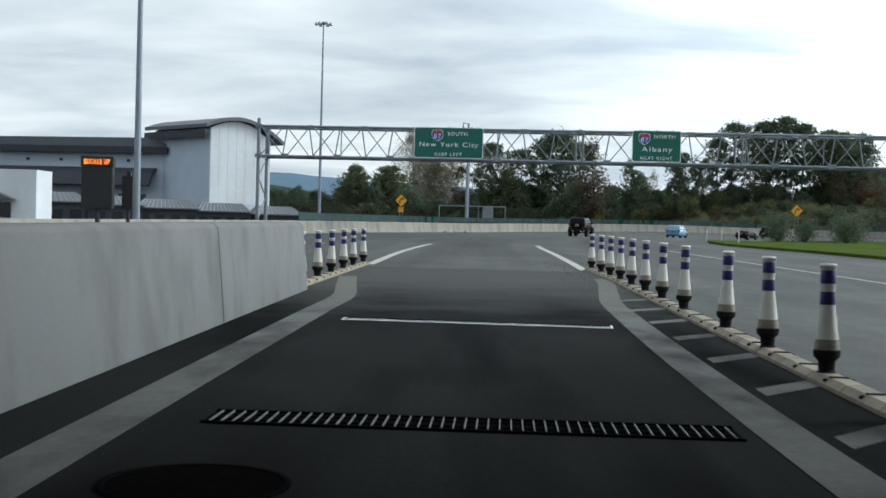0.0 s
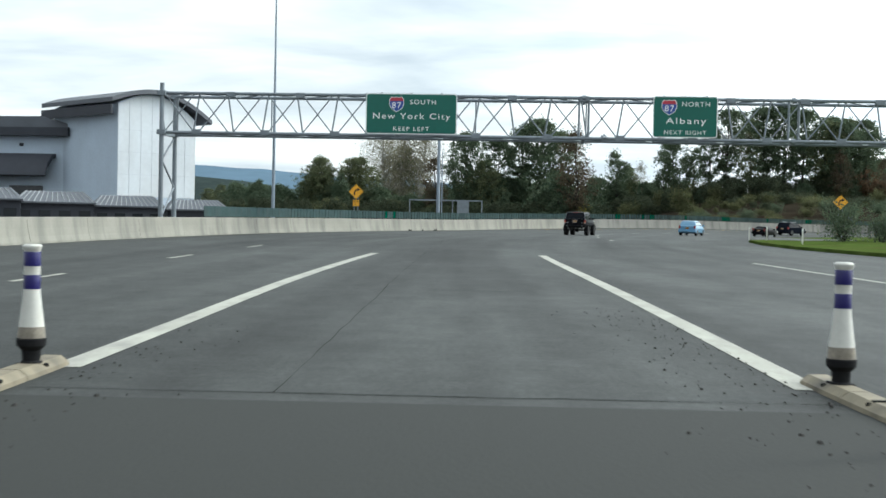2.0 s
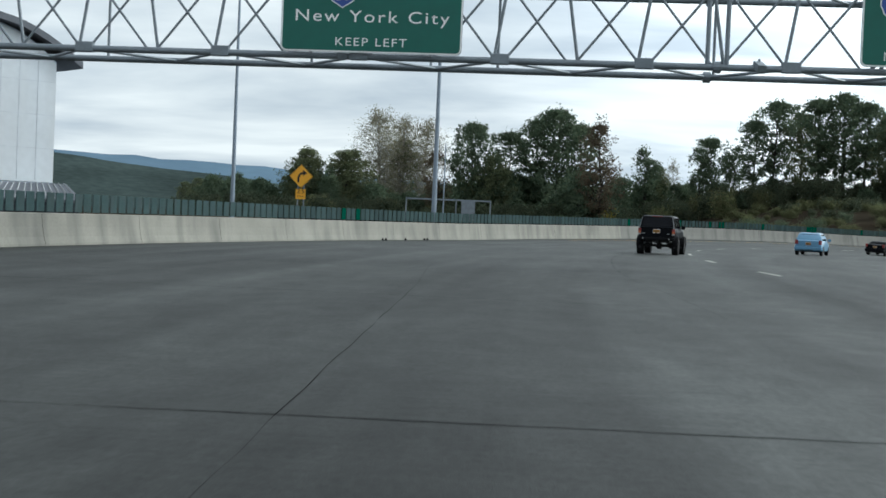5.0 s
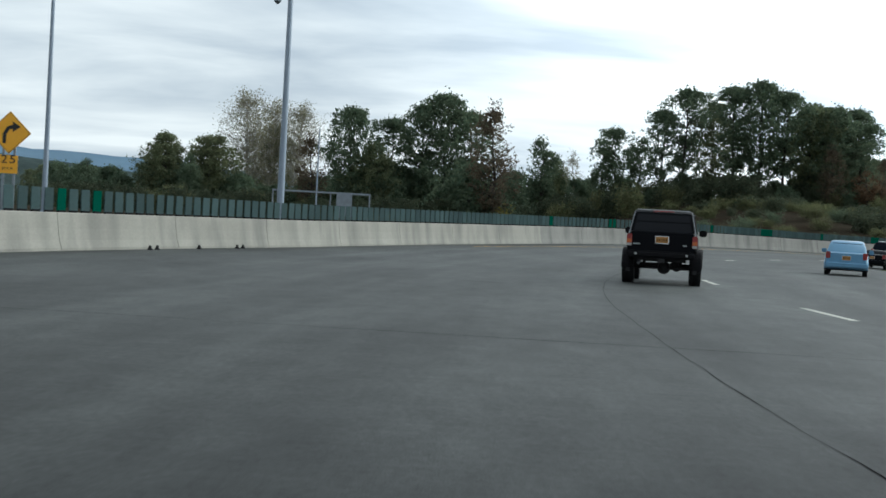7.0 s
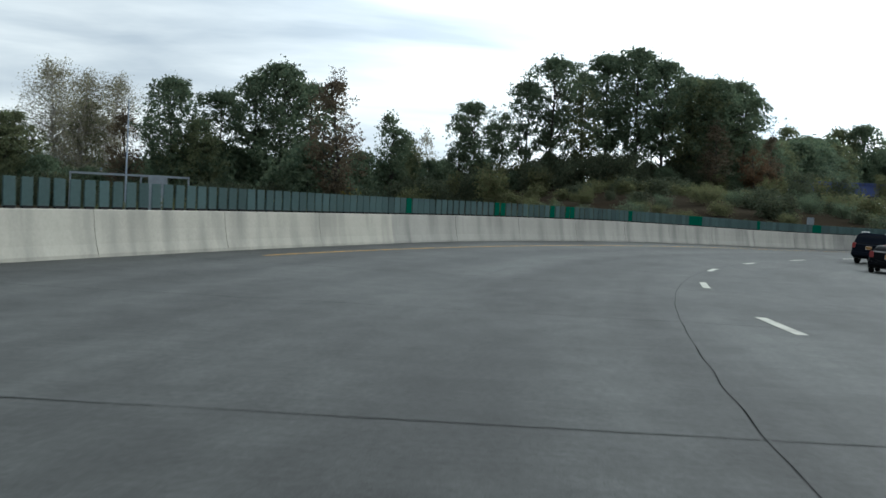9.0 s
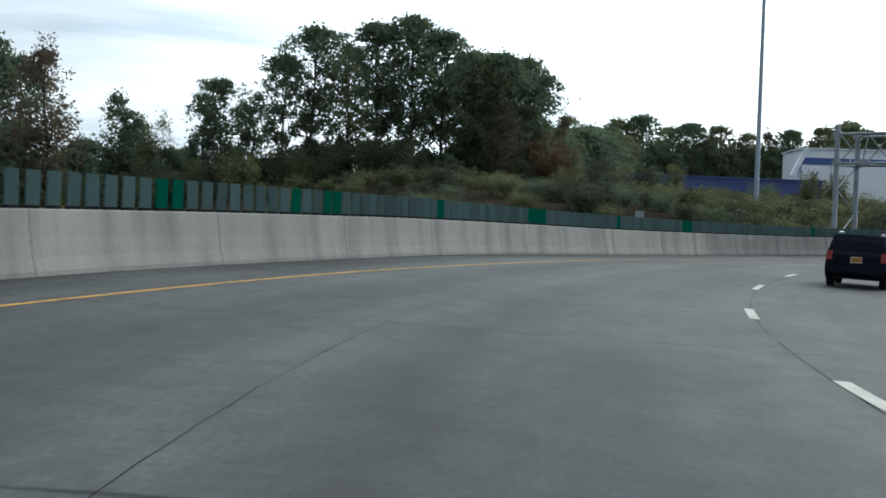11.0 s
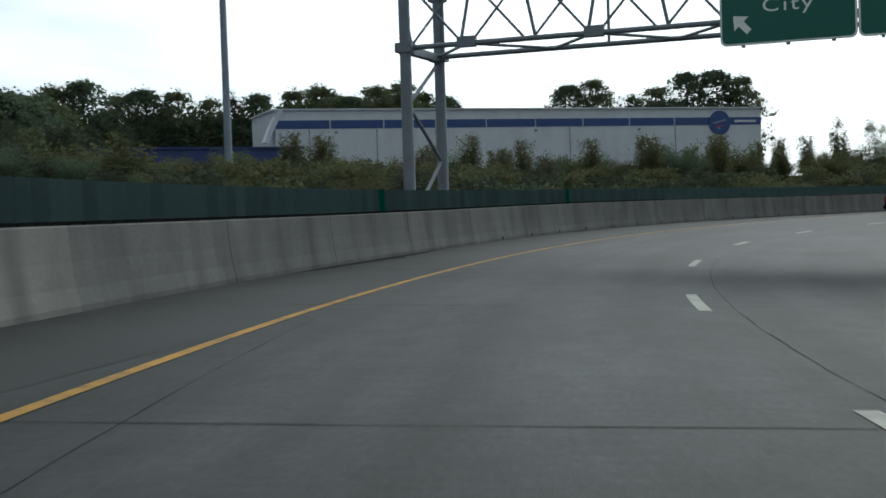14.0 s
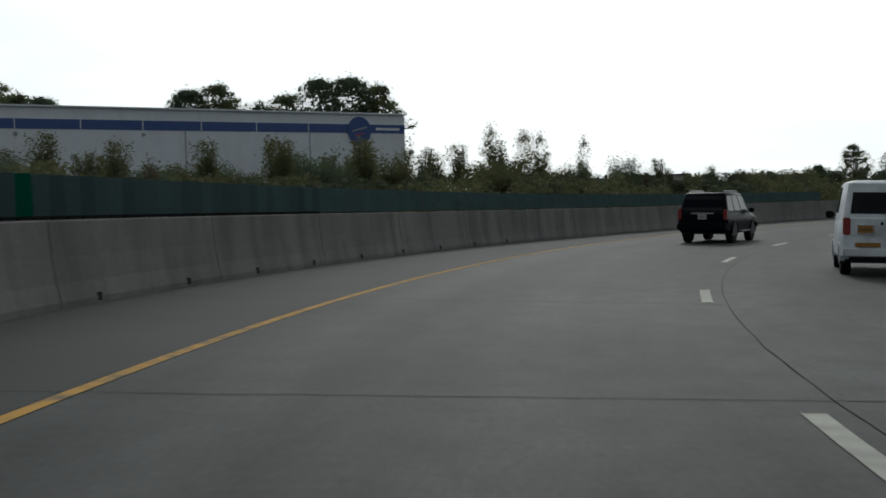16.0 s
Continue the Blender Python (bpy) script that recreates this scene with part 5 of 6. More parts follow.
ridge("backdrop_woods", 880, 55, 150, lambda t: 15 + 5 * math.sin(t * 0.25), M_HILL_NEAR, "low dark line of far woods", 9.0, 40)
# two low buildings far beyond the rise
M_TAN = material("tan_wall", (0.3, 0.28, 0.24), 0.8, vary=0.1, scale=0.3, bump=0)
def far_block(label, turn, far, w, d, h, z, pitched):
    x, y = 76.5 + far * math.sin(radians(turn)), 215 + far * math.cos(radians(turn))
    root = thing("far_building", label, "building", m=pose(x, y, z, 0, 0, -turn))
    bm = bmesh.new(); box(bm, (0, d / 2, h / 2 - 3), (w, d, h + 6)); part("wall", bm, M_TAN, root)
    bm = bmesh.new()
    if pitched:
        loft(bm, [[Vector((x, -0.5, h)), Vector((x, d + 0.5, h)), Vector((x * 0.86, d / 2, h + 2.6))] for x in (-w / 2 - 0.6, w / 2 + 0.6)])
    else:
        box(bm, (0, d / 2, h + 0.2), (w + 0.6, d + 0.6, 0.4))
    part("roof", bm, M_ROOF, root)
    for k in range(5):
        bm = bmesh.new(); box(bm, (-w * 0.4 + k * w * 0.2, -0.03, h * 0.6), (w * 0.08, 0.1, 1.4)); part("window", bm, M_GLASS_DARK, root)
far_block("long low tan building with a pitched grey roof", 79.2, 330, 22, 16, 4.5, 1.5, True)
far_block("flat-roofed tan building behind far scrub", 73.2, 360, 16, 14, 5.0, 5.0, False)


# ---- trees and shrubs ----
M_BARK = material("bark", (0.03, 0.026, 0.022), 0.95, vary=0.25, scale=2, fine=6, bump=0.5)
M_PALE_BARK = material("pale_bark", (0.27, 0.255, 0.22), 0.9, vary=0.2, scale=2, fine=6, bump=0.3)


def leaf_material(name, a, b):
    """Thin leaves: each one scatters light back and lets part of it through."""
    m = material(name, a, 0.8, spec=0.15, vary=0.3, scale=0.35, fine=6, bump=0, hue=b)
    return let_through(m, 0.45)


LEAF_DARK = leaf_material("oak_leaves", (0.066, 0.1, 0.065), (0.118, 0.147, 0.088))
LEAF_OLIVE = leaf_material("olive_leaves", (0.085, 0.11, 0.061), (0.145, 0.154, 0.081))
LEAF_RUST = leaf_material("rust_leaves", (0.085, 0.066, 0.046), (0.12, 0.098, 0.064))
LEAF_PALE = leaf_material("pale_leaves", (0.19, 0.185, 0.12), (0.25, 0.235, 0.16))
LEAF_YELLOW = leaf_material("yellow_leaves", (0.17, 0.14, 0.03), (0.11, 0.11, 0.03))
LEAF_ORANGE = leaf_material("orange_leaves", (0.11, 0.064, 0.036), (0.085, 0.062, 0.038))
# Darker leaf copy: the shade below the trees is put into its colour.
LEAF_SHADE = leaf_material("shaded_undergrowth_leaves", (0.041, 0.058, 0.037), (0.076, 0.083, 0.049))
LEAF_BRUSH = leaf_material("brush_leaves", (0.083, 0.104, 0.046), (0.131, 0.124, 0.064))


def leaf_clump(verts, faces, centre, radius, count, size, rng):
    for _ in range(count):
        d = Vector((rng.gauss(0, 1), rng.gauss(0, 1), rng.gauss(0, 0.75)))
        p = centre + d * radius * 0.44
        q = Euler((rng.uniform(0, 6.3), rng.uniform(0, 6.3), rng.uniform(0, 6.3))).to_matrix()
        s = size * rng.uniform(0.6, 1.35)
        k = len(verts)
        for x, y in ((-0.5, -0.32), (0.55, -0.2), (0.02, 0.55)):
            verts.append(p + q @ Vector((x * s, y * s, 0)))
        faces.append((k, k + 1, k + 2))


def leaf_mesh(name, verts, faces, mat):
    data = bpy.data.meshes.new(name)
    data.from_pydata(verts, [], faces)
    data.materials.append(mat)
    return data


def tree(name, label, seed, height, spread, leaf, bark, amount=620, per=15, leaf_size=0.34, crown_from=0.28, tuft=0.85, trunk=0.32, twigs=0, each=9, openness=-0.12, group="woods behind the road", slim=1.0, peak=0.45):
    """A tapered, slightly crooked trunk, limbs, and leaves in many small tufts, thick and open by turns."""
    rng = random.Random(seed)
    root = thing(name, label, "tree", group)
    bm = bmesh.new()
    p, r, spine = Vector((0, 0, -0.4)), trunk, []
    for k in range(9):
        q = Vector((p.x + rng.uniform(-0.3, 0.3), p.y + rng.uniform(-0.3, 0.3), height * 0.9 * (k + 1) / 9))
        tube(bm, p, q, r, r * 0.85, 8)
        spine.append((q.copy(), r * 0.85))
        p, r = q, r * 0.85
    part("trunk", bm, bark, root, soft=True)

    def on_trunk(z):
        z = min(max(z, spine[0][0].z), spine[-1][0].z)
        for (a, _), (b, _) in zip(spine, spine[1:]):
            if z <= b.z:
                return a.lerp(b, (z - a.z) / (b.z - a.z))
        return spine[-1][0]

    def girth(u, t):
        """Reach of the crown at a share u of its height, towards t."""
        rise = min(u / peak, 1.0) if u < peak else 1.0 - 0.86 * ((u - peak) / (1 - peak)) ** 2.2
        lobes = 1 + 0.22 * math.sin(3 * t + 6 * u + seed) + 0.14 * math.sin(5 * t - 9 * u + 2 * seed)
        return spread * slim * (0.42 + 0.58 * rise if u < peak else max(rise, 0.12)) * lobes

    low, high = height * crown_from, height * 0.98
    verts, faces = [], []
    bm = bmesh.new()
    shift = Vector((seed * 3.7, seed * 1.9, seed * 5.3))
    tufts, tries = 0, 0
    while tufts < amount and tries < amount * 12:
        tries += 1
        u, t = rng.random() ** 0.9, rng.uniform(0, math.tau)
        edge = girth(u, t) * (1 + 0.5 * noise.noise(Vector((math.cos(t) * 1.3, math.sin(t) * 1.3, u * 3.2)) + shift))
        q = edge * rng.random() ** 0.42
        base = on_trunk(low + (high - low) * u)
        c = base + Vector((q * math.cos(t), q * math.sin(t), (high - low) * rng.uniform(-0.03, 0.03)))
        growth = noise.noise(c * 0.3 + shift) + 0.55 * noise.noise(c * 0.75 - shift)
        if growth < openness + rng.gauss(0, 0.1):
            continue
        leaf_clump(verts, faces, c, tuft * rng.uniform(0.5, 1.35), int(per * rng.uniform(0.5, 1.5)), leaf_size, rng)
        if tufts % each == 0:
            start = on_trunk(c.z - q * rng.uniform(0.35, 0.8))
            mid = start.lerp(c, 0.5) + Vector((rng.uniform(-0.3, 0.3), rng.uniform(-0.3, 0.3), rng.uniform(-0.1, 0.5)))
            thick = trunk * rng.uniform(0.12, 0.34) * (1.1 - 0.6 * u)
            tube(bm, start, mid, thick, thick * 0.6, 5)
            tube(bm, mid, c, thick * 0.6, 0.015, 4)
            for _ in range(twigs):
                a = mid.lerp(c, rng.random())
                d = a + Vector((rng.uniform(-0.7, 0.7), rng.uniform(-0.7, 0.7), rng.uniform(0.6, 2.2)))
                tube(bm, a, d, 0.024, 0.008, 3)
                leaf_clump(verts, faces, d, tuft, max(per // 2, 2), leaf_size, rng)
        tufts += 1
    tagged(part("branch_frame", bm, bark, root), kind="stuff")
    leaf_clump(verts, faces, spine[-1][0] + Vector((0, 0, height * 0.05)), tuft * 1.6, per * 2, leaf_size, rng)
    crown = new("crown", leaf_mesh("crown", verts, faces, leaf))
    crown.parent = root
    return root


def shrub(name, label, seed, height, width, leaf, count=520, leaf_size=0.16, group="shrubs on the slope", stems=12):
    rng = random.Random(seed)
    root = thing(name, label, "shrub", group)
    bm = bmesh.new()
    verts, faces = [], []
    for k in range(stems):
        t = k * 2.4
        tip = Vector((width * 0.42 * math.cos(t) * rng.uniform(0.3, 1), width * 0.42 * math.sin(t) * rng.uniform(0.3, 1), height * rng.uniform(0.45, 1.0)))
        tube(bm, (0, 0, -0.2), tip, 0.03, 0.008, 4)
        for f in (0.25, 0.42, 0.58, 0.72, 0.86, 1.0):
            leaf_clump(verts, faces, Vector(tip) * f, width * (0.5 - 0.27 * f), count // (6 * stems), leaf_size, rng)
    tagged(part("stem_frame", bm, M_BARK, root), kind="stuff")
    foliage = new("foliage", leaf_mesh("foliage", verts, faces, leaf))
    foliage.parent = root
    return root


OAK = "broad dark green oak with an uneven crown behind the fence"
kinds = {
    "a": tree("oak_tree", OAK, 1, 20, 5.4, LEAF_DARK, M_BARK, amount=760, crown_from=0.2, openness=-0.2),
    "b": tree("oak_tree", "tall dark green tree with gaps in its crown behind the fence", 2, 22, 4.7, LEAF_DARK, M_BARK, amount=600, crown_from=0.28, openness=-0.02, peak=0.6),
    "c": tree("oak_tree", "olive green tree turning in autumn behind the fence", 3, 18, 5.2, LEAF_OLIVE, M_BARK, amount=740, crown_from=0.12, openness=-0.25, peak=0.4),
    "d": tree("slender_tree", "slender dark green tree with thin foliage", 4, 17, 3.1, LEAF_DARK, M_BARK, amount=330, crown_from=0.2, openness=-0.05, peak=0.35),
    "r": tree("maple_tree", "rust-brown autumn tree with a pointed crown", 5, 20, 3.8, LEAF_RUST, M_BARK, amount=520, per=10, leaf_size=0.3, crown_from=0.15, peak=0.25, each=5, twigs=1),
    "p": tree("bare_tree", "pale half-bare tree with fine upright twigs", 6, 22, 5.2, LEAF_PALE, M_PALE_BARK, amount=460, per=9, leaf_size=0.22, tuft=1.1, each=2, twigs=3, crown_from=0.2, openness=-0.3, peak=0.6),
    "o": tree("maple_tree", "small orange autumn tree among dark trunks", 7, 10, 2.6, LEAF_ORANGE, M_BARK, amount=170, per=12, openness=-0.1),
    "s": tree("sapling", "thin pale sapling with few leaves", 8, 12, 2.0, LEAF_PALE, M_PALE_BARK, amount=90, per=4, leaf_size=0.26, each=2, twigs=2, trunk=0.14),
    "u": tree("understorey_tree", "low dark leafy tree filling the shade below the woods", 9, 8, 3.6, LEAF_DARK, M_BARK, amount=380, per=16, crown_from=0.03, trunk=0.16, openness=-0.35, peak=0.3),
    "w": tree("oak_tree", "full dark green tree leafed to the ground in a far wood", 10, 18, 5.6, LEAF_DARK, M_BARK, amount=560, per=15, leaf_size=0.5, tuft=1.1, crown_from=0.02, openness=-0.4, peak=0.45),
}


def crown_top(root):
    """Height that a tree's crown reaches, but for its last few leaves."""
    crown = [o for o in root.children if o.name.startswith("crown")][0]
    z = np.empty(len(crown.data.vertices) * 3)
    crown.data.vertices.foreach_get("co", z)
    return float(np.percentile(z[2::3], 99.8))


NATURAL = {k: crown_top(v) for k, v in kinds.items()}
used = set()
turner = random.Random(31)


def plant(kind, x, y, top, z=None, broad=1.0):
    z = land(x, y) if z is None else z
    k = (top * 1.03 - z + 0.2) / NATURAL[kind]
    wide = k * broad * turner.uniform(0.92, 1.12)
    m = Matrix.LocRotScale((x, y, z - 0.2), Euler((0, 0, turner.uniform(0, 6.28))), (wide, wide, k))
    if kind in used:
        copy_thing(kinds[kind], m @ Matrix.Diagonal((*[1 / v for v in kinds[kind].scale], 1)))
    else:
        used.add(kind)
        kinds[kind].matrix_basis = m


WOODS = [("c", -35, 366, 16.2), ("c", -23, 365, 16.2), ("d", -28, 357, 11.7), ("c", -12, 386, 20.3), ("a", 5, 344, 22.1), ("c", 9, 343, 15.3), ("b", 14, 353, 21.2), ("b", 19, 350, 24.1), ("a", 24, 347, 26.0), ("b", 30, 351, 23.4), ("d", 42, 339, 18.1), ("c", 46, 344, 14.2), ("d", 53, 333, 18.4), ("b", 55, 328, 19.9), ("d", 61, 332, 18.8), ("b", 63, 325, 23.6), ("b", 66, 322, 27.3)]
for kind, x, y, top in WOODS:
    plant(kind, x, y, top)
CLUMP = [("c", 73, 326, 25.3), ("b", 73, 314, 27.2), ("a", 77, 311, 28.1), ("b", 81, 310, 26.6), ("a", 93, 329, 26.5), ("c", 94, 319, 25.3), ("b", 98, 318, 25.2), ("c", 87, 312, 24.2), ("a", 90, 311, 24.3), ("b", 96, 313, 22.2), ("c", 100, 323, 18.5), ("r", 31, 322, 22.8), ("o", 94, 305, 13.5), ("o", 98, 306, 11.0), ("r", 88, 306, 17.5), ("r", 99, 308, 16.5), ("r", -3, 350, 17.0), ("p", -17, 376, 27.3), ("p", -13, 381, 26.0), ("p", -7, 380, 25.6), ("s", 49, 338, 16.0)]
for kind, x, y, top in CLUMP:
    plant(kind, x, y, top)
DISTANT = [("c", -68, 403, 9.1), ("d", -52, 373, 10.2), ("c", -60, 390, 8.0), ("c", -75, 420, 8.2), ("d", -47, 365, 7.6), ("c", -34, 363, 15.9), ("c", -25, 363, 15.8), ("c", 157, 418, 26.9), ("a", 164, 419, 25.0), ("c", 187, 446, 29.8), ("a", 192, 441, 30.7), ("c", 203, 445, 28.5), ("a", 208, 441, 29.6), ("c", 214, 437, 29.1), ("c", 219, 432, 27.2), ("r", 223, 429, 29), ("a", 228, 425, 28.2), ("c", 247, 435, 30.6)]
for kind, x, y, top in DISTANT:
    plant(kind, x, y, top)
BEHIND = [("c", 253, 431, 31.3), ("a", 258, 427, 29.0), ("c", 270, 429, 32.1), ("c", 276, 425, 30.8), ("a", 284, 418, 29.2), ("c", 293, 479, 37.4), ("a", 296, 474, 34.8), ("c", 310, 470, 36.9), ("c", 313, 465, 38.2), ("c", 317, 458, 34.9), ("d", 321, 451, 33.4), ("a", 339, 421, 35.0), ("c", 344, 414, 36.2), ("d", 349, 405, 31.6), ("c", 353, 399, 32.9), ("a", 353, 389, 36.3), ("a", 357, 382, 36.4), ("c", 361, 376, 34.3)]
for kind, x, y, top in BEHIND:
    plant(kind, x, y, top, 8.0)
for k in range(60):  # the wood closing the view between the clump and the warehouse
    u = k / 59
    plant("wcw"[k % 3], 106 + 60 * u + turner.uniform(-4, 4), 340 + 78 * u + turner.uniform(-6, 12), 16.0 + 8.0 * u + turner.uniform(-1.5, 1.0), broad=1.35)
for kind, x, y, top in WOODS + CLUMP[:12]:  # lower trees that fill the shade between the trunks
    for _ in range(2):
        plant("u", x + turner.uniform(-5, 5), y + turner.uniform(-4, 14), turner.uniform(8, 12.5))
for k in range(24):
    u = k / 23
    plant("u", -62 + 80 * u + turner.uniform(-3, 3), 372 - 18 * u + turner.uniform(-6, 8), turner.uniform(6.0, 9.5))
for k in range(36):  # lower trees closing the foot of that wood
    u = k / 35
    plant("u", 108 + 60 * u + turner.uniform(-3, 3), 354 + 80 * u + turner.uniform(-4, 8), turner.uniform(13.5, 15.5) + 5.5 * u, broad=1.5)
for k in range(30):  # full trees closing the wood behind the store
    u = k / 29
    plant("w", 148 + 92 * u + turner.uniform(-2, 2), 424 + 14 * math.sin(3 * u) - 4 * u + turner.uniform(-3, 6), 20.5 + 3.5 * u + turner.uniform(-2, 1.5))
for k in range(9):  # young wood beside the clump
    plant("u", 104 + 2 * k + turner.uniform(-3, 3), 326 + 2 * k + turner.uniform(-5, 5), turner.uniform(9, 12) - 0.3 * k)

bushes = [shrub("bush", "dense dark green bush below the trees", 11, 2.0, 2.4, LEAF_DARK, 3000, 0.09, "undergrowth"), shrub("bush", "olive brush with dry stems", 12, 1.6, 2.2, LEAF_BRUSH, 3000, 0.085, "undergrowth"), shrub("young_tree", "young pointed green tree on the slope", 13, 3.0, 1.6, LEAF_BRUSH, 3600, 0.09), shrub("bush", "yellowing bush in front of the dark woods", 14, 2.2, 1.7, LEAF_YELLOW, 420, 0.16, "undergrowth"), shrub("young_tree", "young rusty brown tree on the slope", 15, 2.6, 1.2, LEAF_RUST, 380, 0.13)]
bush_used = set()


def grow(i, x, y, k, z=None, tall=1.0):
    z = land(x, y) if z is None else z
    m = Matrix.LocRotScale((x, y, z - 0.1), Euler((0, 0, turner.uniform(0, 6.28))), (k, k, k * tall))
    if i in bush_used:
        copy_thing(bushes[i], m @ Matrix.Diagonal((*[1 / v for v in bushes[i].scale], 1)))
    else:
        bush_used.add(i)
        bushes[i].matrix_basis = m


def fine_leaves(seed):
    """Leaves of one dense bush, two metres high."""
    rng, verts, faces = random.Random(seed), [], []
    for k in range(13):
        t = k * 2.4
        tip = Vector((1.0 * math.cos(t) * rng.uniform(0.3, 1), 1.0 * math.sin(t) * rng.uniform(0.3, 1), rng.uniform(0.9, 2.0)))
        for f in (0.2, 0.4, 0.6, 0.8, 1.0):
            leaf_clump(verts, faces, tip * f, 1.0 - 0.62 * f, 33, 0.115, rng)
    data = bpy.data.meshes.new("bush_leaves")
    data.from_pydata(verts, [], faces)
    return data


def scrub(name, label, places, every=1):
    """Uncounted brush in one mesh: places of (x, y, z, size, height factor, dark or olive)."""
    made, source = [[], []], [fine_leaves(71), fine_leaves(72)]
    for x, y, z, k, tall, kind in places:
        src = source[kind]
        co = np.empty(len(src.vertices) * 3)
        src.vertices.foreach_get("co", co)
        t = turner.uniform(0, 6.28)
        co = co.reshape(-1, 3) @ np.array([[math.cos(t), math.sin(t), 0], [-math.sin(t), math.cos(t), 0], [0, 0, tall]]) * k + (x, y, z - 0.1)
        q = co.reshape(-1, 3, 3)[::every]
        c = q.mean(axis=1, keepdims=True)
        made[kind].append((c + (q - c) * (1.0 if every == 1 else 1.4)).reshape(-1, 3))
    points = np.concatenate(made[0] + made[1])
    data = bpy.data.meshes.new(name)
    data.from_pydata(points, [], np.arange(len(points)).reshape(-1, 3))
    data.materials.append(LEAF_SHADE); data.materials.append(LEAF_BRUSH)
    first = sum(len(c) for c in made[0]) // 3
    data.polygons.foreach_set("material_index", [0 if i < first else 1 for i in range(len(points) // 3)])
    return tagged(new(name, data), label, "shrubs", kind="stuff")


grow(3, 30.4, 301.5, 2.0)
grow(0, 36, 322, 2.6)
grow(1, 62, 313, 2.2)
places = []
for k in range(140):  # undergrowth below the woods
    u = k / 139
    x = -62 + 166 * u + turner.uniform(-3, 3)
    y = float(np.interp(x, [-60, 0, 60, 105, 130], [354, 337, 314, 300, 300])) + turner.uniform(-10, 14)
    places.append((x, y, land(x, y), turner.uniform(1.8, 2.9), 1.0, 0 if turner.random() < 0.85 else 1))
for k in range(150):  # below the clump, down the rise
    x = turner.uniform(48, 150)
    y = turner.uniform(272, 318) + max(0, 62 - x) * 0.6
    places.append((x, y, land(x, y), turner.uniform(0.6, 1.2), 0.8, 0 if turner.random() < 0.35 else 1))
scrub("undergrowth", "dense undergrowth below the woods, shade put into its leaf colour", places)
for k in range(58):  # brush over the slope
    s = turner.uniform(192, 290)
    e = turner.choice((6, 12, 18, 24, 30, 36, 42, 46)) + turner.uniform(-4, 4)
    p = road(s, barrier_n(s) - 1 - e)
    grow(1 if turner.random() < 0.7 else 0, p.x, p.y, turner.uniform(0.9, 1.6), p.z, 0.7)
places = []
for k in range(380):  # scrub on the far part of the rise
    s = turner.uniform(250, 422)
    e = turner.uniform(5, 85)
    p = road(s, barrier_n(s) - 1 - e)
    places.append((p.x, p.y, p.z, turner.uniform(1.1, 2.3), 0.6, 0 if turner.random() < 0.5 else 1))
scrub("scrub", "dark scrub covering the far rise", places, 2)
SAPLINGS = [(2, 162, 328, 11.4), (4, 170, 315, 11.2), (2, 174, 310, 11.3), (2, 179, 305, 10.4), (4, 182, 303, 10.2), (2, 188, 300, 10.4), (2, 197, 296, 10.6), (0, 201, 294, 8.8), (2, 205, 290, 10.6), (1, 212, 290, 9.4), (2, 249, 299, 12.0), (2, 243, 290, 12.0), (1, 244, 288, 10.4), (2, 246, 284, 10.0), (4, 248, 281, 8.8), (2, 249, 279, 8.4)]
for i, x, y, top in SAPLINGS:
    z = land(x, y)
    grow(i, x, y, max((top - z) / (3.1 if i in (2, 4) else 2.0), 0.7), z)
for k in range(44):
    u = k / 43
    grow(turner.choice((1, 1, 0, 2)), 140 + 105 * u + turner.uniform(-3, 3), 338 - 62 * u + turner.uniform(-4, 4), turner.uniform(1.6, 2.5))
for k in range(46):  # brush along the foot of the warehouse
    u = (k + turner.uniform(-0.4, 0.4)) / 45
    grow(turner.choice((1, 1, 0, 0, 2)), 180 + 90 * u + turner.uniform(-2, 2), 356 - 45 * u + turner.uniform(-3, 3), turner.uniform(1.5, 2.3), None, turner.uniform(0.8, 1.15))
for k in range(34):  # denser brush past the end of the warehouse
    u = k / 33
    grow(turner.choice((1, 1, 0, 2, 4)), 238 + 22 * u + turner.uniform(-6, 6), 296 - 34 * u + turner.uniform(-8, 8), turner.uniform(1.0, 2.2) * (1 - 0.35 * u))
for x, y, top in ((262, 300, 15.5), (266, 294, 14.5), (258, 290, 13.5), (268, 286, 13.0), (272, 298, 14.8)):
    plant("s", x, y, top)
for x, y in ((25.5, 105), (27, 102), (29.5, 99), (31, 103)):
    grow(0, x, y, turner.uniform(0.9, 1.3), 0.3)
for kind, turn, far, top in (("c", 81.5, 158, 7.6), ("a", 83, 165, 7.0), ("c", 84.2, 160, 8.0), ("c", 85.6, 150, 8.6), ("a", 87, 155, 9.2), ("c", 88.5, 150, 9.4), ("u", 80, 165, 5.6), ("u", 78, 170, 5.2)):
    plant(kind, 76.5 + far * math.sin(radians(turn)), 215 + far * math.cos(radians(turn)), top)


# ---- vehicles ----
def paint(name, colour, rough=0.35, shine=0.4, soil=0.006, spec=0.5):
    return material(name, colour, rough, 0.0, spec=spec, vary=0.05, scale=0.8, fine=8, bump=0, coat=shine, dirt=tuple(min(c * 0.85 + soil, 1) for c in colour), dirt_amount=0.35, dirt_scale=(1.2, 1.2, 2.5))


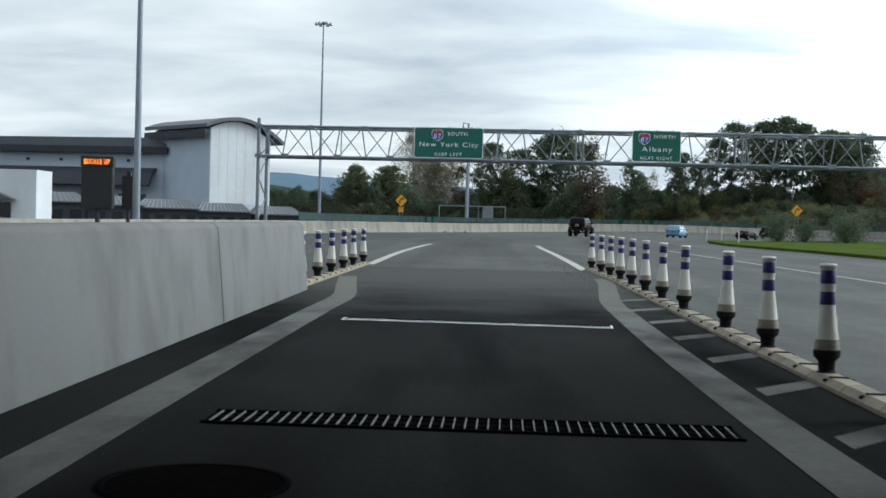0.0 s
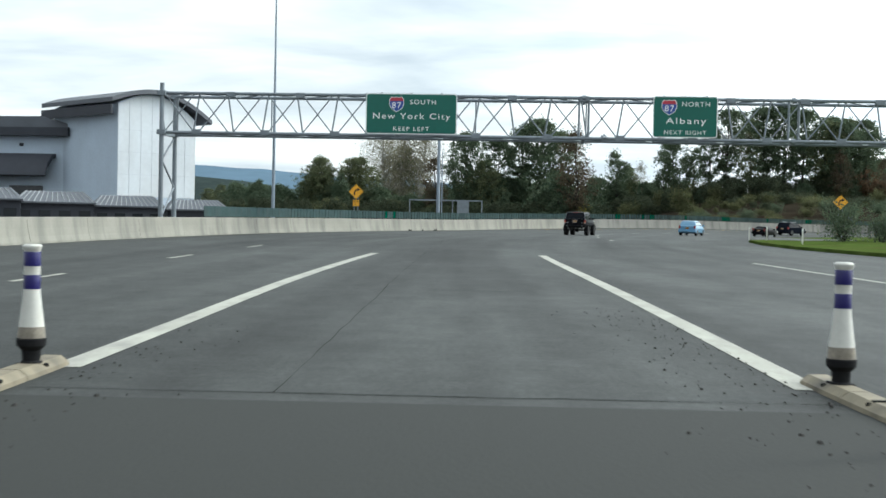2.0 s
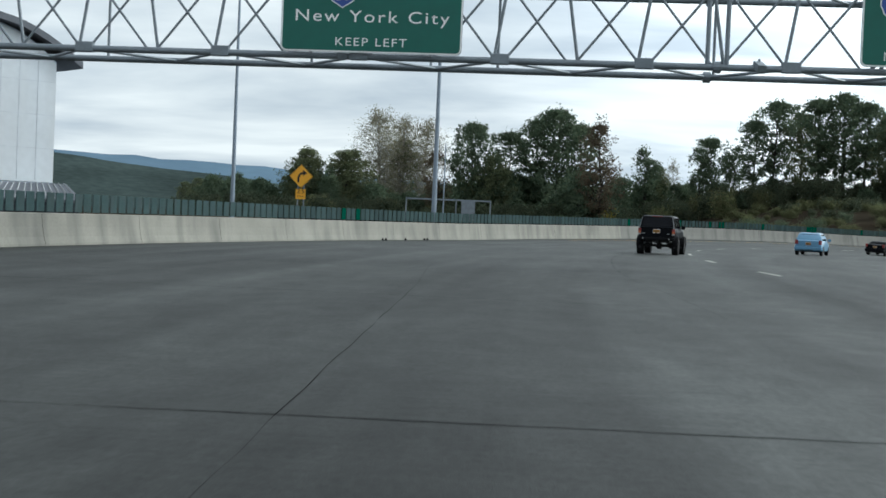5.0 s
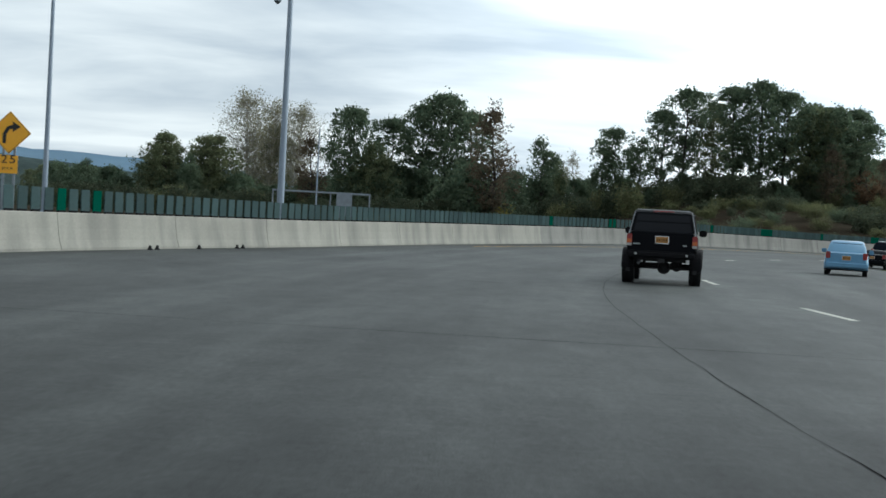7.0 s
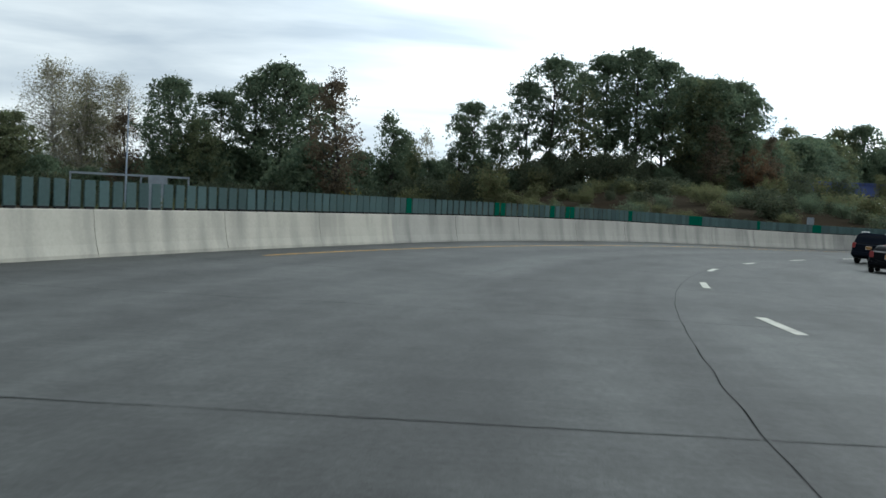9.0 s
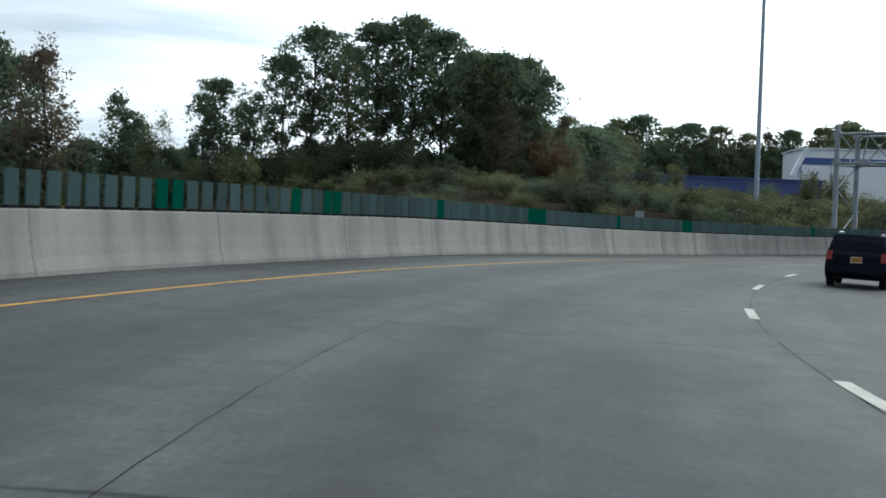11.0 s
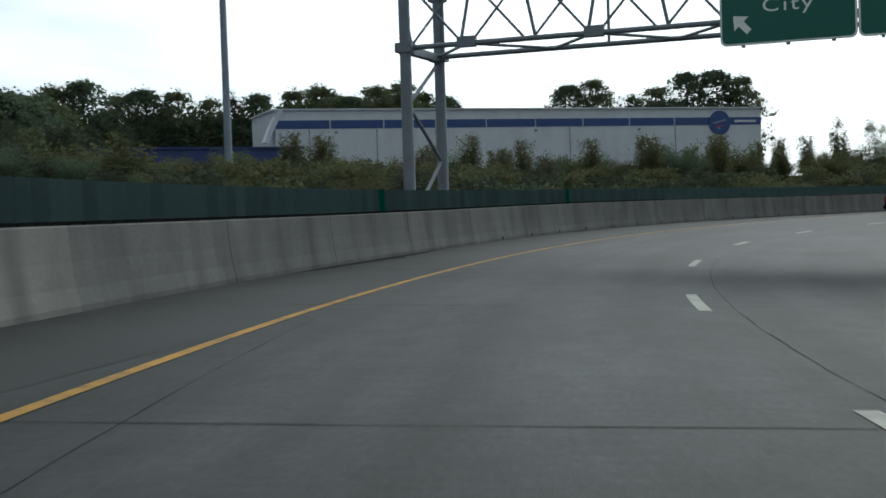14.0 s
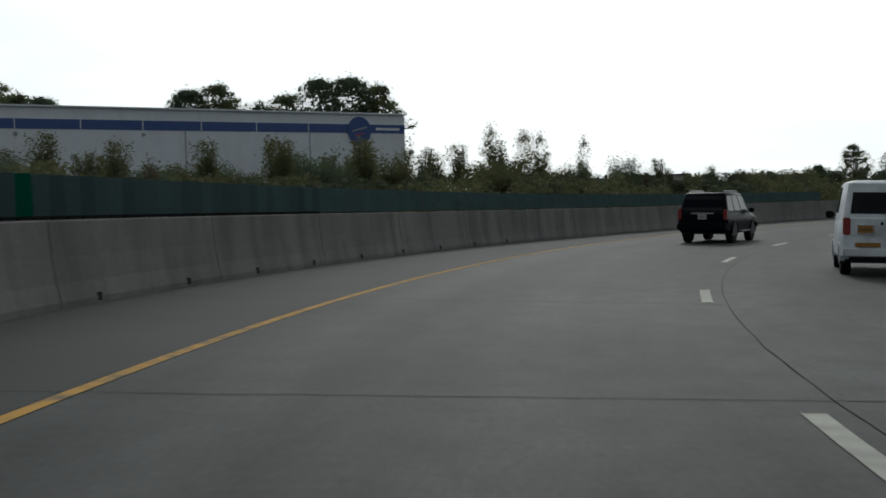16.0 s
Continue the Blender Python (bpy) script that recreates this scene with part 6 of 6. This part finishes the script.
M_TYRE = material("tyre_rubber", (0.008, 0.008, 0.0085), 0.9, spec=0.2, vary=0.2, scale=6, fine=4, bump=0.2)
M_GLASS = material("tinted_glass", (0.004, 0.005, 0.008), 0.08, spec=0.13, vary=0.05, bump=0)
M_CHROME = material("chrome_trim", (0.6, 0.61, 0.63), 0.15, 1.0, vary=0.05, bump=0)
M_RIM = material("alloy_rim", (0.3, 0.31, 0.32), 0.35, 0.9, vary=0.1, bump=0)
M_TAIL = material("tail_light_red", (0.2, 0.008, 0.008), 0.3, vary=0.1, bump=0, coat=0.5)
M_AMBER = material("amber_lens", (0.38, 0.085, 0.012), 0.3, vary=0.1, bump=0, coat=0.5)
M_CLEAR = material("clear_lens", (0.3, 0.3, 0.29), 0.3, vary=0.05, bump=0)
M_PLATE = material("orange_number_plate", (0.27, 0.125, 0.022), 0.5, vary=0.05, bump=0)
M_TRIM = material("black_trim_plastic", (0.007, 0.007, 0.008), 0.75, spec=0.1, vary=0.15, scale=3, bump=0.05)
M_UNDER = material("underbody_iron", (0.008, 0.008, 0.008), 0.8, 0.1, vary=0.3, scale=5, bump=0.1)


def pane(bm, bl, br, tr, tl, u0, u1, v0, v1, proud=0.012):
    """A panel lying on the face with these corners, between fractions u and v of it."""
    bl, br, tr, tl = (Vector(c) for c in (bl, br, tr, tl))
    def at(u, v):
        return bl.lerp(br, u).lerp(tl.lerp(tr, u), v)
    n = (br - bl).cross(tl - bl).normalized()
    inner = [at(u0, v0), at(u1, v0), at(u1, v1), at(u0, v1)]
    c = sum(inner, Vector()) / 4
    rings = [[p - n * 0.02 for p in inner], [p + n * proud * 0.6 for p in inner], [c + (p - c) * 0.985 + n * proud for p in inner]]
    loft(bm, rings)


def wheel(parent, x, y, r, w, rim=0.6, chunky=False):
    """A tyre with tread and a rim; its face looks away from the car."""
    side = 1 if x > 0 else -1
    bm = bmesh.new()
    spin(bm, [(r * rim, -w / 2), (r * 0.93, -w / 2), (r, -w * 0.36), (r, w * 0.36), (r * 0.93, w / 2), (r * rim, w / 2)], 40)
    if chunky:
        for k in range(40):
            for z in (-0.3, 0.3):
                t = (k + (0.5 if z > 0 else 0)) * math.tau / 40
                box(bm, (r * math.cos(t), r * math.sin(t), z * w), (0.03, r * 0.09, w * 0.34), Euler((0, 0, t)).to_matrix())
    tyre = part("wheel", bm, M_TYRE, parent, soft=True, m=pose(x, y, r, 0, 90 * side, 0))
    bm = bmesh.new()
    spin(bm, [(r * rim, w * 0.2), (r * rim, w * 0.46), (r * rim * 0.9, w * 0.44), (r * rim * 0.8, w * 0.3), (r * 0.2, w * 0.34), (r * 0.16, w * 0.46), (r * 0.02, w * 0.46)], 24)
    rim_part = part("rim", bm, M_RIM, tyre, soft=True)
    for k in range(6):
        t = k * math.tau / 6
        bm = bmesh.new()
        box(bm, (r * rim * 0.5 * math.cos(t), r * rim * 0.5 * math.sin(t), w * 0.4), (r * rim * 0.85, r * 0.12, 0.025), Euler((0, 0, t)).to_matrix())
        part("spoke", bm, M_RIM, tyre)
    return tyre


def car(name, label, m, spec, colour, category="car"):
    """A car from a few measures; x right, y ahead, the origin on the road below the rear axle."""
    g = spec
    root = thing(name, label, category, m=m)
    W, back, front, wb = g["w"] / 2, -g["back"], g["wb"] + g["front"], g["wb"]
    zb, belt, roof = g["low"], g["belt"], g["roof"]
    # lower body
    bm = bmesh.new()
    rings = []
    for y, k, top, low in g["body"]:
        w = W * k
        rings.append([Vector((sx * w * a, y, z)) for sx, a, z in ((-1, 0.86, low), (-1, 0.985, low + 0.07), (-1, 1.0, low + (top - low) * 0.45), (-1, 0.985, top - 0.13), (-1, 0.9, top), (1, 0.9, top), (1, 0.985, top - 0.13), (1, 1.0, low + (top - low) * 0.45), (1, 0.985, low + 0.07), (1, 0.86, low))])
    loft(bm, rings)
    bmesh.ops.bevel(bm, geom=[e for e in bm.edges if e.is_manifold and e.calc_face_angle(0) > 0.6], offset=0.025, segments=2, affect="EDGES")
    part("body", bm, colour, root, soft=True)
    # cabin
    (b0, b1), (r0, r1) = g["cabin"], g["top"]
    wb_, wr = W * g.get("shoulder", 0.95), W * g["tumble"]
    bm = bmesh.new()
    def ring(y0, y1, w, z, q):
        return [Vector(v) for v in ((-w + q, y0, z), (w - q, y0, z), (w, y0 + q, z), (w, y1 - q, z), (w - q, y1, z), (-w + q, y1, z), (-w, y1 - q, z), (-w, y0 + q, z))]
    def between(f):
        return b0 + (r0 - b0) * f, b1 + (r1 - b1) * f, wb_ + (wr - wb_) * f
    rings = []
    for f, z, shrink in ((0, belt - 0.1, 0), (0.5, (belt + roof) / 2, 0), (0.93, roof - 0.07, 0), (1.0, roof - 0.02, 0.05), (1.0, roof, 0.22)):
        y0, y1, w = between(f)
        rings.append(ring(y0 + shrink, y1 - shrink, w - shrink * 0.7, z, 0.06))
    loft(bm, rings)
    part("cabin", bm, colour, root, soft=True)
    # glass: corners of each face of the cabin
    def corner(sx, back_end, top):
        f, z = (0.93, roof - 0.07) if top else (0.0, belt - 0.1)
        y0, y1, w = between(f)
        return Vector((sx * w, y0 if back_end else y1, z))
    lo, hi = g.get("glass", (0.2, 0.93))
    bm = bmesh.new()
    pane(bm, corner(-1, True, False), corner(1, True, False), corner(1, True, True), corner(-1, True, True), 0.07, 0.93, lo, hi)
    part("rear_window", bm, M_GLASS, root)
    bm = bmesh.new()
    pane(bm, corner(1, False, False), corner(-1, False, False), corner(-1, False, True), corner(1, False, True), 0.05, 0.95, 0.15, 0.95)
    part("windscreen", bm, M_GLASS, root)
    for sx in (-1, 1):
        for u0, u1 in g["side_glass"]:
            bm = bmesh.new()
            a = [corner(sx, True, False), corner(sx, False, False), corner(sx, False, True), corner(sx, True, True)]
            if sx > 0:
                pane(bm, *a, u0, u1, lo, 0.94)
            else:
                pane(bm, a[1], a[0], a[3], a[2], 1 - u1, 1 - u0, lo, 0.94)
            part("side_window", bm, M_GLASS, root)
        bm = bmesh.new()
        box(bm, (sx * (W + 0.1), b1 - 0.35, belt + 0.05), (0.2, 0.1, 0.17))
        bmesh.ops.bevel(bm, geom=bm.edges[:], offset=0.03, segments=2, affect="EDGES")
        part("mirror", bm, g.get("mirror", colour), root)
        for y in (0.0, wb):
            bm = bmesh.new()
            r = g["tyre"] * 1.13
            arc = [(r * math.cos(t), r * math.sin(t)) for t in np.linspace(math.pi * -0.02, math.pi * 1.02, 15)]
            inner = [(a * 0.9, b * 0.9) for a, b in arc]
            flare = g.get("flare", 0.02)
            loft(bm, [[Vector((sx * x, y + a, g["tyre"] + b)) for x, (a, b) in ((W - 0.1, p), (W + flare * 0.7, p), (W + flare, (p[0] * 0.97, p[1] * 0.97)), (W + flare, q), (W - 0.1, q))] for p, q in zip(arc, inner)])
            part("wheel_arch", bm, g.get("arch", colour), root)
            # Flat black plate on the uncut body stands in for the shaded hollow.
            bm = bmesh.new()
            prism(bm, [(a * 0.92, b * 0.92) for a, b in arc] + [(-r * 0.9, -g["tyre"] * 0.3), (r * 0.9, -g["tyre"] * 0.3)], 0.1, Euler((0, 0, radians(90))).to_matrix())
            part("wheel_well", bm, M_BLACK, root, m=pose(sx * (W + 0.004) + (0.0 if sx < 0 else 0.0) + (0.1 if sx < 0 else 0.0), y, g["tyre"]))
            wheel(root, sx * (g["track"] / 2), y, g["tyre"], g["tyre_w"], g.get("rim", 0.62), g.get("chunky", False))
        bm = bmesh.new()
        x0, x1, z0, z1 = g["tail"]
        box(bm, (sx * (x0 + x1) / 2, back + g.get("tail_in", 0.05), (z0 + z1) / 2), (x1 - x0, 0.16, z1 - z0))
        bmesh.ops.bevel(bm, geom=bm.edges[:], offset=0.02, segments=2, affect="EDGES")
        lamp_part = part("tail_light", bm, M_TAIL, root)
        if g.get("amber"):
            bm = bmesh.new()
            box(bm, (sx * (x0 + x1) / 2, back + g.get("tail_in", 0.05) - 0.083, z0 + (z1 - z0) * 0.42), ((x1 - x0) * 0.9, 0.02, (z1 - z0) * 0.3))
            part("amber_lens", bm, M_AMBER, lamp_part)
            bm = bmesh.new()
            box(bm, (sx * (x0 + x1) / 2, back + g.get("tail_in", 0.05) - 0.083, z0 + (z1 - z0) * 0.13), ((x1 - x0) * 0.9, 0.02, (z1 - z0) * 0.2))
            part("reverse_lens", bm, M_CLEAR, lamp_part)
        bm = bmesh.new()
        box(bm, (sx * W * 0.72, front - 0.12, (zb + belt) / 2 + 0.08), (0.34, 0.2, 0.18))
        part("headlight", bm, M_CLEAR, root)
    bm = bmesh.new()
    z0, z1 = g["bumper"]
    box(bm, (0, back - 0.03, (z0 + z1) / 2), (W * 1.94, 0.24, z1 - z0))
    bmesh.ops.bevel(bm, geom=bm.edges[:], offset=0.05, segments=3, affect="EDGES")
    part("rear_bumper", bm, g.get("bumper_paint", colour), root, soft=True)
    bm = bmesh.new()
    box(bm, (0, front + 0.0, (z0 + z1) / 2), (W * 1.9, 0.2, z1 - z0))
    bmesh.ops.bevel(bm, geom=bm.edges[:], offset=0.05, segments=3, affect="EDGES")
    part("front_bumper", bm, g.get("bumper_paint", colour), root, soft=True)
    px, pz = g["plate"]
    bm = bmesh.new()
    box(bm, (px, back + g.get("plate_in", -0.01), pz), (0.34, 0.03, 0.19))
    holder = part("plate_frame", bm, M_CHROME, root)
    bm = bmesh.new()
    box(bm, (px, back + g.get("plate_in", -0.01) - 0.017, pz), (0.305, 0.008, 0.152))
    plate_part = part("number_plate", bm, g.get("plate_paint", M_PLATE), root)
    bm = bmesh.new()
    for k in range(6):
        box(bm, (px - 0.11 + k * 0.044, back + g.get("plate_in", -0.01) - 0.0225, pz - 0.005), (0.014, 0.004, 0.055))
    part("plate_bars", bm, M_TRIM, plate_part)
    bm = bmesh.new()
    box(bm, (0, (back + front) / 2, zb + 0.02), (W * 1.5, (front - back) * 0.92, 0.1))
    part("underbody", bm, M_UNDER, root)
    if g.get("rails"):
        for sx in (-1, 1):
            bm = bmesh.new()
            y0, y1, w = between(1.0)
            a, b = Vector((sx * w * 0.86, y0 + 0.25, roof + 0.05)), Vector((sx * w * 0.86, y1 - 0.25, roof + 0.05))
            tube(bm, a, b, 0.022)
            for q in (a, a.lerp(b, 0.5), b):
                tube(bm, q, q - Vector((0, 0, 0.08)), 0.025)
            part("roof_rail", bm, g["rails"], root)
        for q in g.get("bars", ()):
            bm = bmesh.new()
            tube(bm, (-w * 0.86, q, roof + 0.06), (w * 0.86, q, roof + 0.06), 0.02)
            part("roof_bar", bm, g["rails"], root)
    return root


def on_road(s, n, turn):
    p = road(s, n)
    return Matrix.Translation(p) @ Euler((0, 0, radians(turn))).to_matrix().to_4x4() @ Euler((0, math.atan(bank(s)), 0)).to_matrix().to_4x4()


# lifted black off-road wagon
BLACK_PAINT = paint("black_paint", (0.0035, 0.004, 0.0055), 0.38, 0.0, 0.0006, 0.06)
offroad_spec = dict(w=1.74, back=0.78, front=0.72, wb=2.58, low=0.78, belt=1.27, roof=1.86, track=1.66, tyre=0.42, tyre_w=0.29, rim=0.52, chunky=True,
    body=[(-0.78, 0.95, 1.3, 0.82), (-0.7, 1.0, 1.32, 0.78), (0.5, 1.0, 1.31, 0.76), (2.0, 1.0, 1.29, 0.76), (2.1, 0.99, 1.25, 0.76), (3.1, 0.95, 1.2, 0.78), (3.28, 0.92, 1.16, 0.84)],
    cabin=(-0.74, 1.98), top=(-0.6, 1.5), shoulder=0.975, tumble=0.83, glass=(0.17, 0.93), side_glass=((0.05, 0.36), (0.41, 0.66), (0.69, 0.93)),
    tail=(0.735, 0.865, 0.94, 1.24), amber=True, bumper=(0.66, 0.84), bumper_paint=M_TRIM, plate=(0.0, 1.12), plate_in=-0.02, arch=M_TRIM, flare=0.12, mirror=M_TRIM)
OFFROAD = on_road(126.6, 3.06, -17)
offroad = car("off_road_vehicle", "lifted black off-road wagon with chunky tyres and tinted windows", OFFROAD, offroad_spec, BLACK_PAINT)
for y in (0.0, 2.58):
    bm = bmesh.new()
    tube(bm, (-0.75, y, 0.42), (0.75, y, 0.42), 0.05)
    part("axle", bm, M_UNDER, offroad)
    bm = bmesh.new()
    spin(bm, [(0.03, -0.17), (0.13, -0.13), (0.17, 0), (0.13, 0.13), (0.03, 0.17)], 16)
    part("differential", bm, M_UNDER, offroad, soft=True, m=pose(0.05 if y == 0 else 0.3, y, 0.42, 90, 0, 0))
bm = bmesh.new()
for x in (-0.45, 0.45):
    tube(bm, (x, -0.6, 0.72), (x, 0.0, 0.5), 0.035)
    tube(bm, (x, 0.0, 0.5), (x, 0.7, 0.68), 0.035)
part("leaf_springs", bm, M_UNDER, offroad)
bm = bmesh.new(); tube(bm, (-0.5, -0.35, 0.7), (-0.55, -0.85, 0.52), 0.035); part("exhaust_pipe", bm, M_RIM, offroad)
bm = bmesh.new(); box(bm, (0, -0.87, 0.6), (0.16, 0.25, 0.1)); part("tow_hitch", bm, M_UNDER, offroad)
bm = bmesh.new(); box(bm, (0, -0.45, 0.68), (1.2, 0.5, 0.2)); part("fuel_tank", bm, M_UNDER, offroad)
for x in (-0.62, 0.62):
    bm = bmesh.new(); box(bm, (x, -0.935, 0.76), (0.055, 0.02, 0.05)); part("reflector", bm, M_CLEAR, offroad)
for x, w in ((-0.62, 0.17), (0.56, 0.1)):
    bm = bmesh.new(); box(bm, (x, -0.79, 1.0), (w, 0.01, 0.035)); part("badge_bar", bm, M_RIM, offroad)
bm = bmesh.new(); box(bm, (0, -0.68, 1.825), (0.5, 0.03, 0.03)); part("brake_light", bm, M_TAIL, offroad)
# bright strips added along the rear pillars in place of their highlights
for x in (-0.83, 0.83):
    bm = bmesh.new(); box(bm, (x * 0.915, -0.685, 1.52), (0.016, 0.016, 0.56), Euler((-0.235, (0.21 if x < 0 else -0.21), 0)).to_matrix()); part("pillar_trim", bm, M_RIM, offroad)

# thin bright bar standing in for the light caught on the roof's rear edge
bm = bmesh.new(); box(bm, (0, -0.6, 1.862), (1.3, 0.03, 0.014)); part("roof_edge_trim", bm, M_RIM, offroad)

# dark luxury four-wheel drive
SUV_PAINT = paint("dark_blue_black_paint", (0.005, 0.006, 0.009), 0.28, 0.0, 0.0008, 0.02)
suv_spec = dict(w=1.88, back=1.02, front=0.95, wb=2.79, low=0.36, belt=1.12, roof=1.84, track=1.6, tyre=0.385, tyre_w=0.265,
    body=[(-1.02, 0.9, 1.1, 0.5), (-0.92, 0.98, 1.16, 0.4), (0.4, 1.0, 1.16, 0.36), (2.2, 1.0, 1.13, 0.36), (2.45, 0.99, 1.1, 0.36), (3.5, 0.94, 1.02, 0.4), (3.74, 0.84, 0.92, 0.5)],
    cabin=(-0.96, 2.5), top=(-0.66, 1.65), shoulder=0.96, tumble=0.78, glass=(0.2, 0.9), side_glass=((0.05, 0.3), (0.34, 0.62), (0.66, 0.93)),
    tail=(0.77, 0.9, 0.86, 1.24), bumper=(0.46, 0.74), plate=(0.0, 0.96), plate_in=-0.0, plate_paint=M_CLEAR, rails=M_RIM, flare=0.03)
suv = car("luxury_suv", "dark blue-black four-wheel-drive wagon with roof rails and a chrome strip", on_road(290.6, 0.55, road_turn(290) - 5), suv_spec, SUV_PAINT)
bm = bmesh.new(); box(bm, (0, -1.03, 1.09), (0.86, 0.03, 0.06)); part("chrome_strip", bm, M_CHROME, suv)
bm = bmesh.new(); box(bm, (0, -1.0, 0.5), (1.2, 0.12, 0.1)); part("skid_plate", bm, M_TRIM, suv)
for sx in (-1, 1):
    bm = bmesh.new(); box(bm, (sx * 0.95, 1.4, 0.42), (0.12, 1.5, 0.05)); part("running_board", bm, M_RIM, suv)

# small white panel van
VAN_PAINT = material("white_van_paint", (0.55, 0.58, 0.61), 0.45, vary=0.08, scale=1.2, fine=8, bump=0, dirt=(0.2, 0.2, 0.19), dirt_amount=0.55, dirt_scale=(1.5, 1.5, 2.2))
van_spec = dict(w=1.79, back=0.82, front=0.85, wb=2.91, low=0.3, belt=1.2, roof=2.0, track=1.54, tyre=0.325, tyre_w=0.21,
    body=[(-0.82, 0.95, 1.2, 0.42), (-0.74, 1.0, 1.24, 0.34), (1.0, 1.0, 1.24, 0.3), (2.6, 1.0, 1.18, 0.3), (2.8, 0.98, 1.12, 0.3), (3.5, 0.93, 1.0, 0.34), (3.76, 0.82, 0.88, 0.44)],
    cabin=(-0.8, 2.95), top=(-0.68, 1.95), shoulder=0.97, tumble=0.84, glass=(0.24, 0.78), side_glass=((0.7, 0.95),),
    tail=(0.72, 0.87, 0.86, 1.22), bumper=(0.38, 0.62), plate=(-0.42, 0.98), plate_in=-0.01, mirror=M_TRIM, flare=0.015)
van = car("panel_van", "small white delivery van with tinted rear windows", on_road(271.2, 6.05, road_turn(271) - 2), van_spec, VAN_PAINT, "van")
bm = bmesh.new(); box(bm, (0, -0.83, 1.2), (0.02, 0.02, 1.5)); part("door_gap", bm, M_TRIM, van)
bm = bmesh.new(); box(bm, (-0.38, -0.95, 0.66), (0.5, 0.02, 0.09)); part("bumper_sticker", bm, M_PLATE, van)
bm = bmesh.new(); box(bm, (-0.1, -0.84, 1.1), (0.05, 0.04, 0.07)); part("door_handle", bm, M_TRIM, van)
bm = bmesh.new(); box(bm, (0, -0.9, 0.36), (1.5, 0.1, 0.1)); part("bumper_valance", bm, M_TRIM, van)

# small hatchback, wagon and convertible on the far lanes
hatch_spec = dict(w=1.69, back=0.62, front=0.8, wb=2.46, low=0.24, belt=0.92, roof=1.42, track=1.46, tyre=0.29, tyre_w=0.19,
    body=[(-0.62, 0.9, 0.9, 0.34), (-0.5, 0.98, 0.95, 0.26), (0.8, 1.0, 0.95, 0.24), (2.0, 1.0, 0.93, 0.24), (2.9, 0.95, 0.82, 0.26), (3.26, 0.84, 0.68, 0.34)],
    cabin=(-0.5, 2.35), top=(-0.12, 1.35), shoulder=0.95, tumble=0.74, glass=(0.2, 0.92), side_glass=((0.08, 0.36), (0.4, 0.9)),
    tail=(0.62, 0.8, 0.68, 0.95), bumper=(0.32, 0.56), plate=(0.0, 0.72), flare=0.01)
car("hatchback", "small light blue hatchback with dark windows", on_road(148.3, 9.65, road_turn(148) - 3), hatch_spec, paint("light_blue_paint", (0.1, 0.23, 0.36)))
wagon_spec = dict(w=1.82, back=0.9, front=0.85, wb=2.62, low=0.3, belt=1.02, roof=1.62, track=1.55, tyre=0.345, tyre_w=0.22,
    body=[(-0.9, 0.92, 1.0, 0.42), (-0.8, 0.99, 1.05, 0.32), (0.8, 1.0, 1.05, 0.3), (2.2, 1.0, 1.03, 0.3), (3.2, 0.95, 0.93, 0.33), (3.47, 0.85, 0.8, 0.42)],
    cabin=(-0.84, 2.35), top=(-0.5, 1.5), shoulder=0.96, tumble=0.79, glass=(0.2, 0.92), side_glass=((0.05, 0.3), (0.34, 0.62), (0.66, 0.93)),
    tail=(0.7, 0.87, 0.82, 1.1), bumper=(0.4, 0.66), plate=(0.0, 0.86), rails=M_RIM, flare=0.01)
car("estate_car", "dark grey estate car with roof rails", on_road(196.5, 5.2, road_turn(196) - 2), wagon_spec, paint("dark_grey_paint", (0.008, 0.01, 0.015), 0.3, 0.0, 0.001, 0.0))
conv_spec = dict(hatch_spec, belt=0.85, roof=1.2, cabin=(-0.1, 2.0), top=(0.25, 1.35))
car("sports_car", "low black sports car", on_road(183.0, 8.1, road_turn(183)), conv_spec, BLACK_PAINT)
parked = dict(hatch_spec)
car("parked_car", "white car parked on the rise beside the store", pose(125, 318, land(125, 318), 0, 0, 70), parked, VAN_PAINT)
